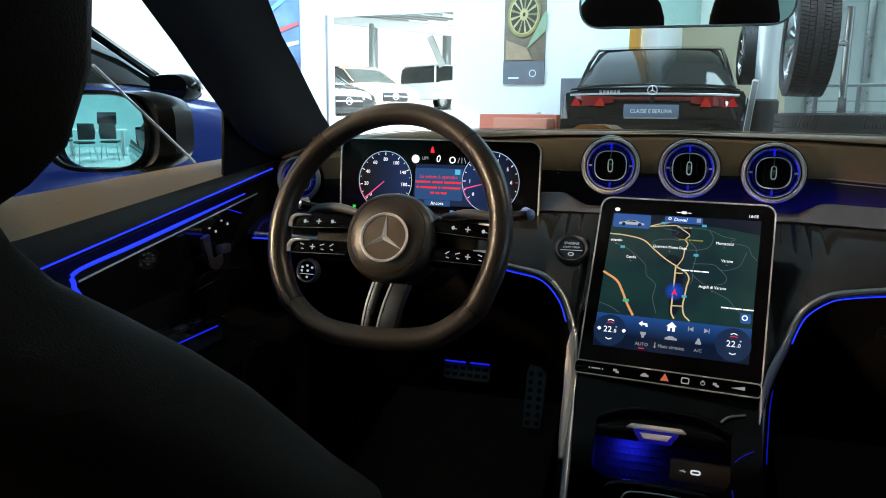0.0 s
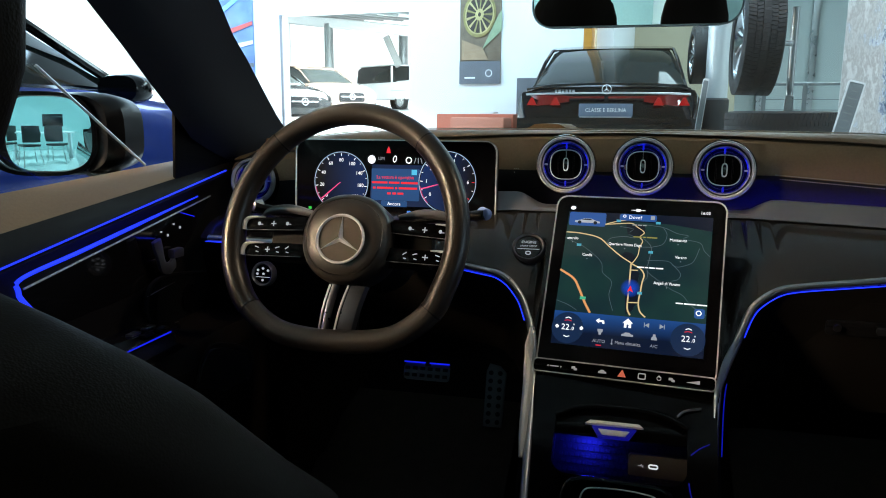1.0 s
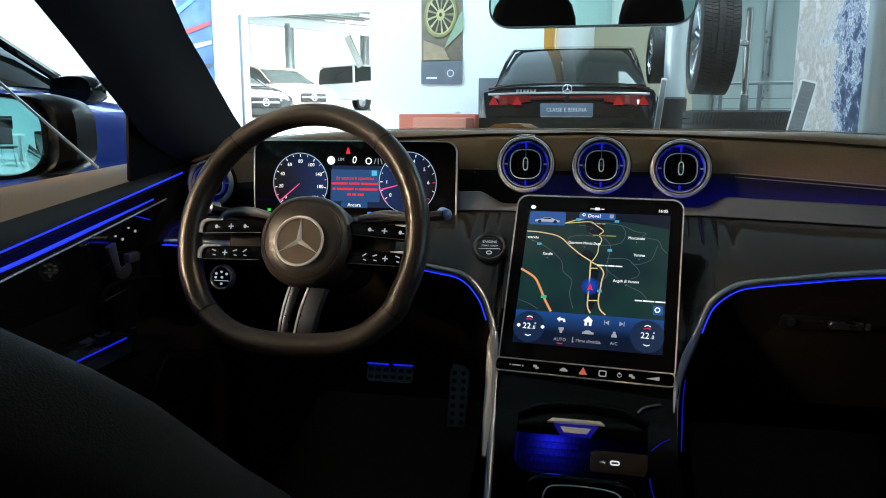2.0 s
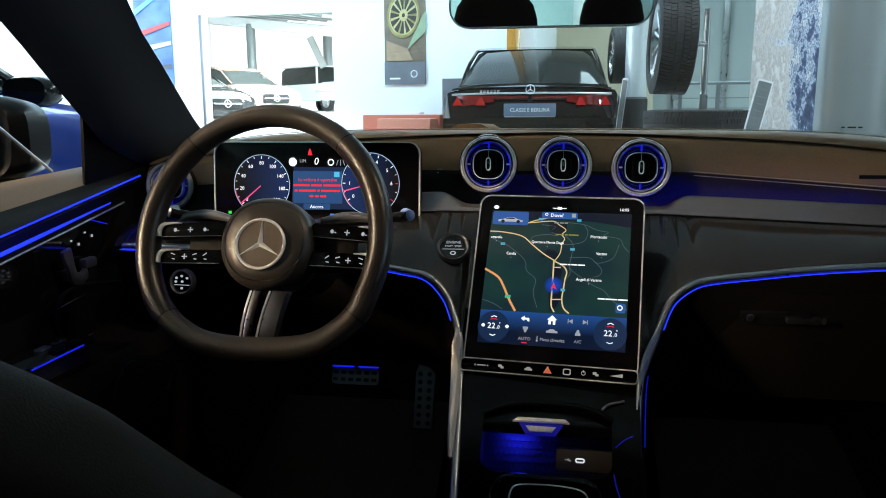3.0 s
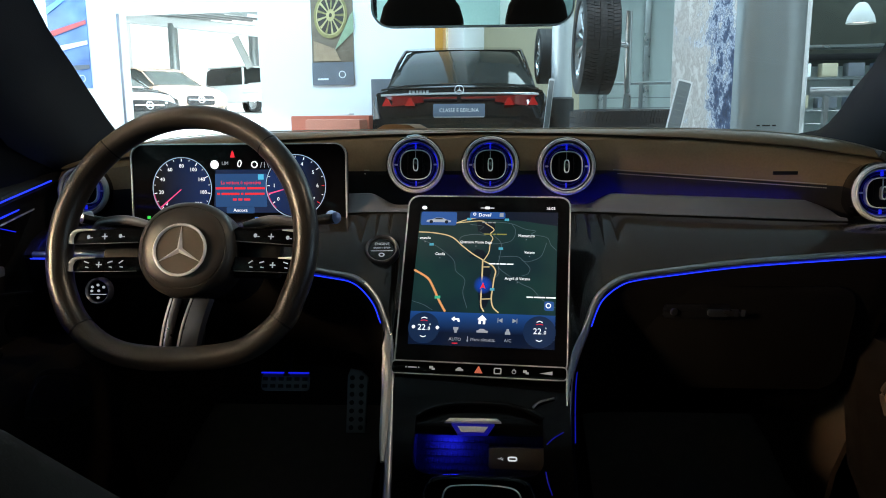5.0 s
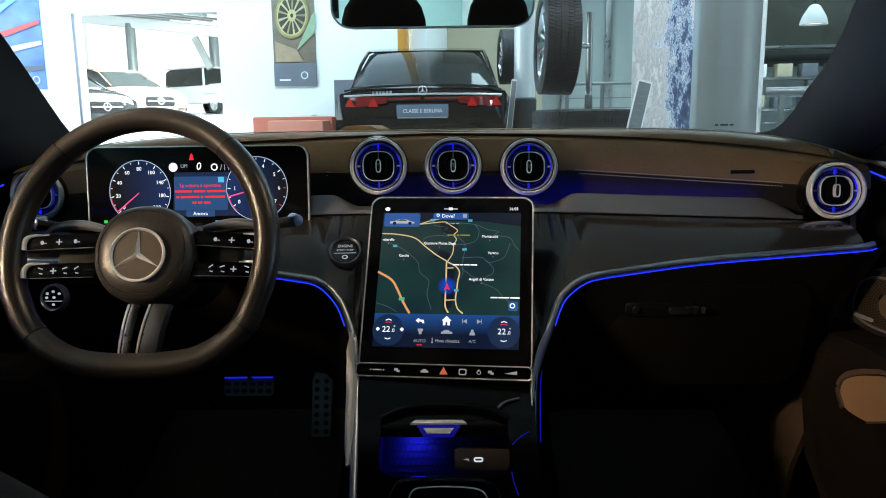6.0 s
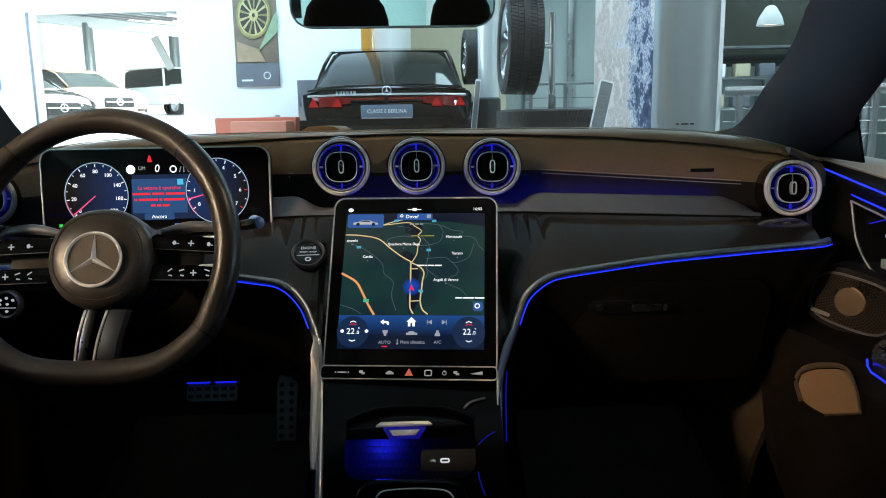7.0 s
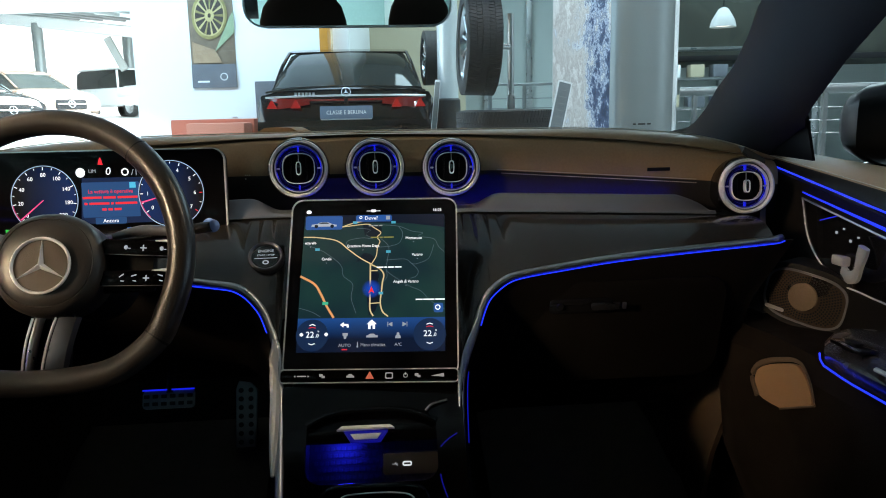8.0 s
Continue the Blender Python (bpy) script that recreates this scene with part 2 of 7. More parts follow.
def loft(rows, closed=False, thick=0.0, cap=False, m=None):
    """A skin over rows of points; closed joins each row's ends."""
    bm = bmesh.new()
    vs = [[bm.verts.new(p) for p in row] for row in rows]
    for a, b in zip(vs, vs[1:]):
        k = len(a)
        for i in range(k if closed else k - 1):
            bm.faces.new((a[i], a[(i + 1) % k], b[(i + 1) % k], b[i]))
    if cap:
        bm.faces.new(vs[0][::-1])
        bm.faces.new(vs[-1])
    if thick:
        bmesh.ops.recalc_face_normals(bm, faces=bm.faces)
        bmesh.ops.solidify(bm, geom=bm.faces[:], thickness=thick)
    if m:
        bm.transform(m)
    return bm


def curve(pts, n=8, closed=False):
    """A smooth line through points (Catmull-Rom)."""
    pts = [Vector(p) for p in pts]
    k = len(pts)
    out = []
    for i in range(k if closed else k - 1):
        if closed:
            a, b, c, d = (pts[(i + j) % k] for j in (-1, 0, 1, 2))
        else:
            b, c = pts[i], pts[i + 1]
            a = pts[i - 1] if i else b * 2 - c
            d = pts[i + 2] if i + 2 < k else c * 2 - b
        for s in range(n):
            t = s / n
            out.append(0.5 * (2 * b + (c - a) * t + (2 * a - 5 * b + 4 * c - d) * t * t + (3 * b - a - 3 * c + d) * t**3))
    if not closed:
        out.append(pts[-1])
    return out


def tube(pts, rx, ry=None, n=8, closed=False, up=(0, 0, 1), taper=None, p=2.0):
    """A bar along points: rx across, ry along up."""
    ry = ry or rx
    pts = [Vector(q) for q in pts]
    k, rows = len(pts), []
    sec = oval(1, 1, n, p)
    for i, q in enumerate(pts):
        a = pts[(i - 1) % k] if closed or i else q
        b = pts[(i + 1) % k] if closed or i < k - 1 else q
        t = (b - a).normalized()
        s = t.cross(Vector(up))
        s = s.normalized() if s.length > 1e-5 else Vector((1, 0, 0))
        u = s.cross(t)
        f = taper(i / (k - 1)) if taper else 1.0
        rows.append([q + s * (cx * rx * f) + u * (cy * ry * f) for cx, cy in sec])
    if closed:
        rows.append(rows[0])
        bm = loft(rows, closed=True)
        bmesh.ops.remove_doubles(bm, verts=bm.verts, dist=1e-6)
        return bm
    return loft(rows, closed=True, cap=True)


def lathe(profile, n=32, m=None, spin=360):
    """A turned body: profile of (radius, height) round local z."""
    rows = []
    for i in range(n + 1):
        a = radians(spin * i / n)
        rows.append([(r * math.cos(a), r * math.sin(a), h) for r, h in profile])
    bm = loft(rows)
    bmesh.ops.remove_doubles(bm, verts=bm.verts, dist=1e-6)
    if m:
        bm.transform(m)
    return bm


def joined(*bms):
    out = bmesh.new()
    for b in bms:
        me = bpy.data.meshes.new("tmp")
        b.to_mesh(me)
        b.free()
        out.from_mesh(me)
        bpy.data.meshes.remove(me)
    return out


def words(name, text, size, mat, m, parent, align="CENTER", depth=0.0002, squeeze=1.0, shear=0.0):
    c = bpy.data.curves.new(name, "FONT")
    c.body, c.size, c.align_x, c.align_y, c.extrude, c.shear = text, size, align, "CENTER", depth, shear
    c.resolution_u = 2
    tmp = bpy.data.objects.new(name, c)
    me = bpy.data.meshes.new_from_object(tmp)
    bpy.data.objects.remove(tmp)
    me.transform(m @ Matrix.Diagonal((squeeze, 1, 1, 1)))
    me.materials.clear()
    me.materials.append(mat)
    ob = new(name, me)
    ob.parent = parent
    return ob


def at(m, x, y, z=0.0, turn=0.0):
    return m @ Matrix.Translation((x, y, z)) @ Matrix.Rotation(radians(turn), 4, "Z")


# ---- showroom shell ----
def slab(name, x0, x1, y0, y1, z0, z1, mat, label, category, bev=0.0):
    ob = part(name, box((x0 + x1) / 2, (y0 + y1) / 2, (z0 + z1) / 2, x1 - x0, y1 - y0, z1 - z0, bev), mat, None, "", False)
    return tagged(ob, label, category, "", "structure")


slab("floor", -8.4, 12.4, -9.4, 14.4, -0.2, 0.0, M_FLOOR, "pale polished showroom tile floor", "floor")
slab("ceiling", -8.4, 12.4, -9.4, 14.4, 6.0, 6.2, M_CEIL, "grey showroom ceiling", "ceiling")
# north wall with the tall opening to the raised annex
OX0, OX1, OZ0, OZ1 = -5.71, -3.79, 0.52, 2.235
wall_n = thing("wall_north", (-4.9, 9.1, 0), "white painted showroom wall with a wide opening", "wall", "", "structure")
for x0, x1, z0, z1 in ((-8.4, OX0, 0, 6.0), (OX1, -1.49, 0, 6.0), (OX0, OX1, 0, OZ0), (OX0, OX1, OZ1, 6.0)):
    part("wall_panel", box((x0 + x1) / 2, 9.1, (z0 + z1) / 2, x1 - x0, 0.2, z1 - z0, 0), M_WALL, wall_n, "", False)
part("edge_strip", box(OX0 + 0.01, 8.985, (OZ0 + OZ1) / 2, 0.03, 0.03, OZ1 - OZ0, 0.004), M_GREYTRIM, wall_n, "thin grey metal edge strip")
part("end_post", box(-1.47, 9.1, 3.0, 0.10, 0.24, 6.0, 0.01), material("orange_paint", (0.55, 0.24, 0.03), 0.5), wall_n, "orange painted end post")
hold(wall_n)
slab("wall_far", -1.6, 12.4, 13.0, 13.2, 0, 6.0, material("pale_green_wall", (0.52, 0.58, 0.56), 0.7, 0, 0.1, 30, 0.05), "grey-green rear wall of the hall", "wall")
slab("wall_beige", -1.9, 0.25, 11.5, 11.7, 0, 6.0, M_BEIGE, "beige partition wall behind the black saloon", "wall")
# opening made up for the added cool light, out of view
east = thing("wall_east", (12.3, 2.5, 0), "grey showroom wall with an added, unseen opening for a cool light", "wall", "", "structure")
for y0, y1, z0, z1 in ((-9.4, -1.7, 0, 6.0), (4.9, 14.4, 0, 6.0), (-1.7, 4.9, 0, 1.2), (-1.7, 4.9, 4.2, 6.0)):
    part("wall_panel", box(12.3, (y0 + y1) / 2, (z0 + z1) / 2, 0.2, y1 - y0, z1 - z0, 0), M_CEIL, east, "", False)
hold(east)
slab("wall_south", -8.4, 12.4, -9.4, -9.2, 0, 6.0, material("teal_wall", (0.40, 0.58, 0.58), 0.7, 0, 0.1, 30, 0.06), "teal-tinted white office wall", "wall")
# west wall: low sill, slim mullions, and an added panel above to block sun
west = thing("wall_west", (-8.3, 2.5, 0), "glazed showroom front with slim grey mullions", "wall", "", "structure")
part("sill", box(-8.3, -0.1, 0.2, 0.2, 18.4, 0.4, 0.01), M_COLUMN, west)
for k in range(5):
    part("mullion", box(-8.3, -8.6 + k * 3.9, 3.2, 0.12, 0.08, 5.6, 0.01), M_COLUMN, west)
# unseen panel, added to keep the sun off cabin and column
part("sun_block_panel", box(-8.3, -0.1, 4.6, 0.2, 18.4, 2.8, 0.0), M_WALL, west, "", False)
hold(west)
slab("ground", -60, -8.4, -60, 70, -0.3, -0.1, material("pale_paving", (0.38, 0.38, 0.37), 0.9, 0, 0.3, 6, 0.1), "pale paved forecourt outside the showroom", "ground")
# raised annex beyond the opening
M_GREYINK_A = material("grey_brace_paint", (0.30, 0.31, 0.30), 0.6, 0, 0.1, 40)
af = part("annex_floor", loft([[(-22, y, z), (-1.3, y, z)] for y, z in ((9.2, 0.45), (13.0, 0.48), (15.9, 0.60), (18.9, 0.78), (24.0, 0.92), (30.5, 1.05), (36.0, 1.15))], thick=0.1), material("bright_annex_floor", (0.72, 0.73, 0.72), 0.3, 0, 0, 10, 0.04), None, "", False)
tagged(af, "bright sloping floor of the raised second hall", "floor", "", "structure")
slab("annex_ceiling", -22, -1.3, 9.2, 36, 6.2, 6.4, M_CEIL, "ceiling of the second hall", "ceiling")
slab("annex_wall_east", -1.4, -1.2, 9.25, 36, 0.35, 6.3, M_WALL, "white side wall of the second hall", "wall")
slab("annex_wall_west", -22.2, -22, 9.2, 36, 0.35, 6.3, M_WALL, "white side wall of the second hall", "wall")
annex_back = part("annex_window", box(-12, 36.2, 3.5, 22, 0.1, 5.4, 0), glow("bright_daylight_window", (0.93, 0.98, 1.0), 1.9), None, "", False)
tagged(annex_back, "bright overexposed daylight window wall", "window", "", "structure")

# roof beams and a column in the annex
for k, (za, zb, r) in enumerate(((5.10, 4.30, 0.17), (5.75, 4.95, 0.13))):
    b = part("roof_beam", tube([(-20.0, 30.0 - 1.2 * k, za + 0.12), (-11.5, 30.0 - 1.2 * k, zb - 0.10)], r, 0.22, 8, p=4.0), M_WALL)
    tagged(b, "white sloping steel beam under the second hall's roof", "beam", "annex beams", "structure")
for k in range(7):
    b = part("roof_duct", tube([(-17.0 + 1.0 * k, 24.0, 4.75 - 0.02 * k), (-16.2 + 1.0 * k, 33.0, 5.35 - 0.05 * k)], 0.10, 0.16, 8, p=4.0), M_COLUMN)
    tagged(b, "grey roof duct in the second hall", "duct", "annex ducts", "structure")
for x, y, r, top in ((-16.42, 30.0, 0.20, 4.75), (-14.15, 33.0, 0.22, 4.6)):
    col = part("annex_column", lathe([(r, 0), (r, top - 0.9)], 24, Matrix.Translation((x, y, 0.9))), M_COLUMN)
    tagged(col, "pale grey round column in the second hall", "column", "annex columns", "structure")
br_ = part("annex_brace", tube([(-13.75, 30.2, 4.15), (-13.15, 30.2, 2.9)], 0.10, 0.16, 8, p=4.0), M_GREYINK_A)
tagged(br_, "dark slanting steel brace in the second hall", "brace", "", "structure")

# grey column at the showroom's side and the slim one behind the tyres
for x, y, r, lab in ((1.44, 5.35, 0.255, "thick round grey painted column"), (0.028, 7.9, 0.11, "slim round pale silver column")):
    c = part("column", lathe([(r, 0), (r, 6.02)], 40, Matrix.Translation((x, y, 0))), M_COLUMN if r > 0.2 else M_COLUMNPALE)
    tagged(c, lab, "column", "", "structure")


ep = part("edge_post", tube([(1.775, 5.62, 0.0), (1.775, 5.62, 6.01)], 0.034, n=16), M_WALL)
tagged(ep, "slim white post beside the grey column", "post", "", "structure")

cf = part("column_footing", lathe([(0.125, 0), (0.13, 0.02), (0.13, 1.06), (0.112, 1.08)], 28, Matrix.Translation((0.028, 7.9, 0.001))), M_RUBBER)
tagged(cf, "black padded sleeve round the slim column's foot", "sleeve", "", "structure")

# ---- car shell of the coupe that the camera sits in ----
CX = -0.02  # the car's middle line
BEFORE = set(bpy.data.objects)


def interp(tab, x):
    return float(np.interp(x, [a for a, _ in tab], [b for _, b in tab]))


def pad_front(x):
    u = (x - CX) / 0.69
    return 0.975 - 0.025 * u * u


def pad_crest(x):
    u = (x - CX) / 0.69
    return 0.888 - 0.006 * u * u - 0.036 * u**6


XS = [-0.74 + 0.01 * i for i in range(145)]
dashboard = thing("dashboard", (CX, 0.98, 0.40), "dark leather dashboard with carbon weave trim and blue ambient light", "dashboard", "", "structure")


def drop(x):
    """How far the dashboard's lines fall towards the doors."""
    return 0.035 * max(0.0, abs(x - CX) - 0.18)


def stitch_z(x):
    """Height of the seam between the brown pad and the black leather under it."""
    return 0.8190 - 0.0715 * max(0.0, abs(x - CX) - 0.22)


GROOVE = [(0.0, 0.8838), (0.17, 0.880), (0.355, 0.872), (0.446, 0.8655), (0.539, 0.856), (0.633, 0.8415), (0.75, 0.820)]
rows, lower = [], []
for x in XS:
    f, c = pad_front(x), pad_crest(x)
    d = drop(x)
    k = c - 0.888
    g = interp(GROOVE, abs(x - CX))
    b = max(0.0, min(1.0, (0.215 - abs(x - 0.004)) / 0.022))
    b = 0.005 * b * b * (3 - 2 * b)
    zs = stitch_z(x)
    rows.append([(x, f + 0.27, c - 0.03), (x, f + 0.16, c - 0.012), (x, f + 0.10, c - 0.002), (x, f + 0.065, c), (x, f + 0.033, c - 0.22 * (c - g)), (x, f + 0.017, c - 0.60 * (c - g)), (x, f + 0.0135, g + 0.0015),
                 (x, f + 0.024, g + 0.0006), (x, f + 0.024, g - 0.0012), (x, f + 0.016, g - 0.0030), (x, f + 0.011 - b * 0.6, g - 0.008), (x, f + 0.004 - b, min(0.845 + k * 0.6, g - 0.014)), (x, f - b, zs + 0.008), (x, f - b + 0.001, zs)])
    lower.append([(x, f - b + 0.0025, zs + 0.001), (x, f - b + 0.002, zs - 0.004), (x, f + 0.004, zs - 0.014), (x, f + 0.010, 0.780 - d), (x, f + 0.014, 0.752 - d)])
part("top_pad", loft(rows, thick=0.004), M_PAD, dashboard, "brown-black grained leather pad")
part("lower_pad", loft(lower, thick=0.004), leather("black_lower_leather", (0.022, 0.020, 0.020), 0.5, 900, 0.3, 0.15), dashboard, "black leather below the stitching")
# rolled rear edge of the pad towards the windscreen, with its seam
part("pad_seam", tube([(x, pad_front(x) + 0.072, pad_crest(x) + 0.0015) for x in XS], 0.0012, n=6), M_STITCH, dashboard, "pale stitched seam")
# twin stitching across the face
for dz in (0.0, 0.006):
    bits = []
    for i in range(300):
        x = -0.21 + i * 0.0034
        if x > 0.555:
            break
        if -0.185 < x < 0.195:
            continue
        z = stitch_z(x) - 0.003 + dz
        y = pad_front(x) - (0.0006 if dz else 0.0018)
        bits.append(box(x, y, z, 0.0023, 0.0012, 0.0014, 0))
    part("stitching", joined(*bits), M_STITCH, dashboard, "pale twin stitching")
# ledge of grey metallic trim, washed by a hidden light line
def ease(t):
    t = max(0.0, min(1.0, t))
    return t * t * (3 - 2 * t)


def ledge_top(x):
    """Top edge of the metal ledge: it dips under the vents and runs out towards the door."""
    return 0.757 - drop(x) + 0.002 + 0.027 * max(0.0, min(1.0, (0.566 - x) / 0.055)) ** 0.6 * (1 - 0.75 * ease((0.205 - abs(x - 0.004)) / 0.05))


ledge = []
for x in [-0.30 + 0.0075 * i for i in range(117)]:
    f, zb, zt = pad_front(x), 0.757 - drop(x), ledge_top(x)
    ledge.append([(x, f + 0.008, zb), (x, f - 0.020, zb + 0.002), (x, f - 0.026, zt - 0.003), (x, f - 0.029, zt), (x, f - 0.032, zt - 0.0005), (x, f - 0.040, zb + (zt - zb) * 0.62), (x, f - 0.050, zb + 0.005), (x, f - 0.054, zb), (x, f - 0.03, zb - 0.004)])
part("silver_ledge", loft(ledge, thick=0.002), M_GREYTRIM, dashboard, "satin grey metallic trim ledge")
part("hidden_light_line", tube([(x, pad_front(x) - 0.012, ledge_top(x) - 0.006) for x in [-0.11 + 0.01 * i for i in range(63)]], 0.0012, n=6), glow("hidden_blue_light", (0.012, 0.015, 1.0), 16.0), dashboard, "blue light line behind the ledge")

# lower edge of the trim: right wing, knee, console side; the driver's side mirrors it
KR = [(0.640, 0.81, 0.7095), (0.612, 0.80, 0.707), (0.50, 0.80, 0.699), (0.374, 0.80, 0.689), (0.28, 0.80, 0.677), (0.225, 0.80, 0.669), (0.199, 0.797, 0.662),
      (0.174, 0.79, 0.645), (0.162, 0.783, 0.628), (0.148, 0.765, 0.597), (0.131, 0.745, 0.560), (0.121, 0.72, 0.533), (0.114, 0.66, 0.478), (0.110, 0.60, 0.425), (0.106, 0.55, 0.38)]
KL = [(-0.71, 0.80, 0.700), (-0.50, 0.80, 0.698), (-0.35, 0.80, 0.686), (-0.241, 0.80, 0.671), (-0.203, 0.797, 0.662), (-0.177, 0.79, 0.637), (-0.163, 0.775, 0.611),
      (-0.152, 0.755, 0.586), (-0.149, 0.735, 0.550), (-0.146, 0.715, 0.525), (-0.143, 0.66, 0.478), (-0.140, 0.605, 0.435), (-0.138, 0.55, 0.38)]
EDGE = sorted([(x - 0.004, (y, z + 0.006)) for x, y, z in KR[:13]] + [(x + 0.004, (y, z + 0.006)) for x, y, z in KL[:10]])


def edge(x):
    xs = [a for a, _ in EDGE]
    return float(np.interp(x, xs, [b[0] for _, b in EDGE])), float(np.interp(x, xs, [b[1] for _, b in EDGE]))


rows = []
for x in sorted([-0.72 + 0.02 * i for i in range(68)] + [-0.2 + 0.005 * i for i in range(81)]):
    y, z = edge(x)
    f = pad_front(x) - 0.052
    zt = 0.755 - drop(x)
    r = []
    reach = 1.0 if abs(x + 0.015) > 0.128 else 0.6
    for s in [reach * k for k in (0, 0.12, 0.3, 0.5, 0.7, 0.85, 0.95, 1.0)]:
        bulge = 0.018 * math.sin(math.pi * s)
        r.append((x, f + (y - f) * s - bulge * 0.4, zt + (z - zt) * s + bulge * (0.2 + 0.4 * max(0.0, min(1.0, (abs(x + 0.015) - 0.13) / 0.10)))))
    rows.append(r)
part("carbon_panel", loft(rows, thick=0.004), M_CARBON, dashboard, "glossy dark carbon weave panel")
for pts, side in ((KR, 1), (KL, -1)):
    sm = curve(pts, 8)
    part("trim_line", tube([p + Vector((-0.005 * side, 0.002, 0.006)) if p.z > 0.6 else p + Vector((-0.006 * side, 0.0, 0.001)) for p in sm], 0.0055, 0.0050, 10, up=(0, -0.6, 0.8)), M_SILVER, dashboard, "satin silver trim line")
    lit = [p if p.z > 0.6 else p + Vector((0.005 * side, 0.01, 0.0)) for p in sm]
    hi, lo = [p for p in lit if p.z >= 0.605 and p.x < 0.645], [p for p in lit if 0.465 < p.z <= 0.545]
    part("light_line", tube(hi, 0.0009, n=6), M_BLUE, dashboard, "blue ambient light line")
    if side > 0:
        part("light_line", tube(lo, 0.0008, n=6), M_BLUELOW, dashboard, "blue ambient light line")
part("pad_ridge", tube(curve([(-0.70, 1.02, 0.862), (-0.40, 1.025, 0.876), (-0.27, 1.024, 0.879)], 6), 0.006, 0.005, 8), M_PAD, dashboard, "rolled ridge round the display hood")
# knee panels and glove box below the trim
for xa, xb, name in ((0.128, 0.655, "lower_panel"), (-0.72, -0.155, "lower_panel")):
    rows = []
    for i in range(25):
        x = xa + (xb - xa) * i / 24
        y, z = edge(x)
        q = lambda k: x - (max(0.0, x - 0.30) * k if xa > 0 else 0.0)
        rows.append([(x, y + 0.006, z - 0.004), (q(0.04), y + 0.010, z - 0.03), (q(0.14), y + 0.03, z - 0.10)] + ([(q(0.18), y + 0.07, 0.50), (q(0.22), y + 0.16, 0.40), (q(0.22), y + 0.30, 0.36)] if xa > 0 else [(x, y + 0.05, z - 0.13), (x, y + 0.12, z - 0.15), (x, y + 0.35, z - 0.16)]))
    part(name, loft(rows, thick=0.004), M_KNEE, dashboard)
glove = part("glove_box_lid", plate(rrect(0.33, 0.18, 0.03), 0.006, basis((0.385, 0.8275, 0.570), (1, 0, 0), (0, -0.25, 1)), 0.003), M_KNEE, dashboard)
gm = basis((0.315, 0.812, 0.618), (1, 0.0, 0), (0, -0.2, 1))
part("latch_recess", plate(rrect(0.10, 0.024, 0.006), 0.004, gm, 0.001), M_GLOSS, glove)
part("latch", plate(rrect(0.048, 0.010, 0.003), 0.006, at(gm, 0.040, -0.001, 0.006), 0.002), M_DARKMETAL, glove, "satin metal glove box latch")
part("latch_tip", box(0, 0, 0, 0.006, 0.010, 0.004, 0.001, at(gm, 0.066, 0.002, 0.009)), M_SILVER, glove, "bright latch tip")
part("lock", lathe([(0.0, 0.003), (0.005, 0.003), (0.006, 0.0)], 16, at(gm, -0.034, 0, 0.001)), M_DARKMETAL, glove)
part("airbag_mark", box(0.490, pad_front(0.490) - 0.0010, 0.815, 0.040, 0.002, 0.006, 0.0005), M_DARK, dashboard, "embossed airbag mark")
for s, x in ((-1, -0.712), (1, 0.672)):
    part("end_cap", loft([[(x - 0.03 * s, y, z) for y, z in ((0.96, 0.85), (1.30, 0.85))], [(x, y, z) for y, z in ((0.945, 0.83), (1.30, 0.85))], [(x, y, z) for y, z in ((0.93, 0.72), (1.30, 0.70))], [(x, y, z) for y, z in ((0.90, 0.55), (1.30, 0.50))], [(x, y, z) for y, z in ((0.93, 0.16), (1.34, 0.16))]], thick=0.01), M_LEATHER, dashboard)
hold(dashboard)

# ---- air vents ----
# dark blue colour puts the vent's blue light into the throat
M_THROAT = material("vent_throat", (0.010, 0.010, 0.05), 0.22, 0, 0, 200, 0.1, 0, 0.4)
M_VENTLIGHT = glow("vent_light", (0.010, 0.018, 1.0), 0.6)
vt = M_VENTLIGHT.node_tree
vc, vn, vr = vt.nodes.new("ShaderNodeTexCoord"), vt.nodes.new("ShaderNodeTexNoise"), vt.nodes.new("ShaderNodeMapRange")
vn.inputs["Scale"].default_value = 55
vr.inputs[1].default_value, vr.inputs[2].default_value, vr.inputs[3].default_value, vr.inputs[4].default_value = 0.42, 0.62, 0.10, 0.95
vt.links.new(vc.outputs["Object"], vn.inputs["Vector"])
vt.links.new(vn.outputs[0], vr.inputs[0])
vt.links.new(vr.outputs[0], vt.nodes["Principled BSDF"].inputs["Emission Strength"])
# glow for a reflection, not for a light of its own
M_VENTFAINT = glow("faint_vent_reflection", (0.010, 0.014, 0.9), 0.10)
M_VENTRING = material("bright_satin_chrome", (0.88, 0.89, 0.92), 0.17, 0.20, 0, 100, 0.03)
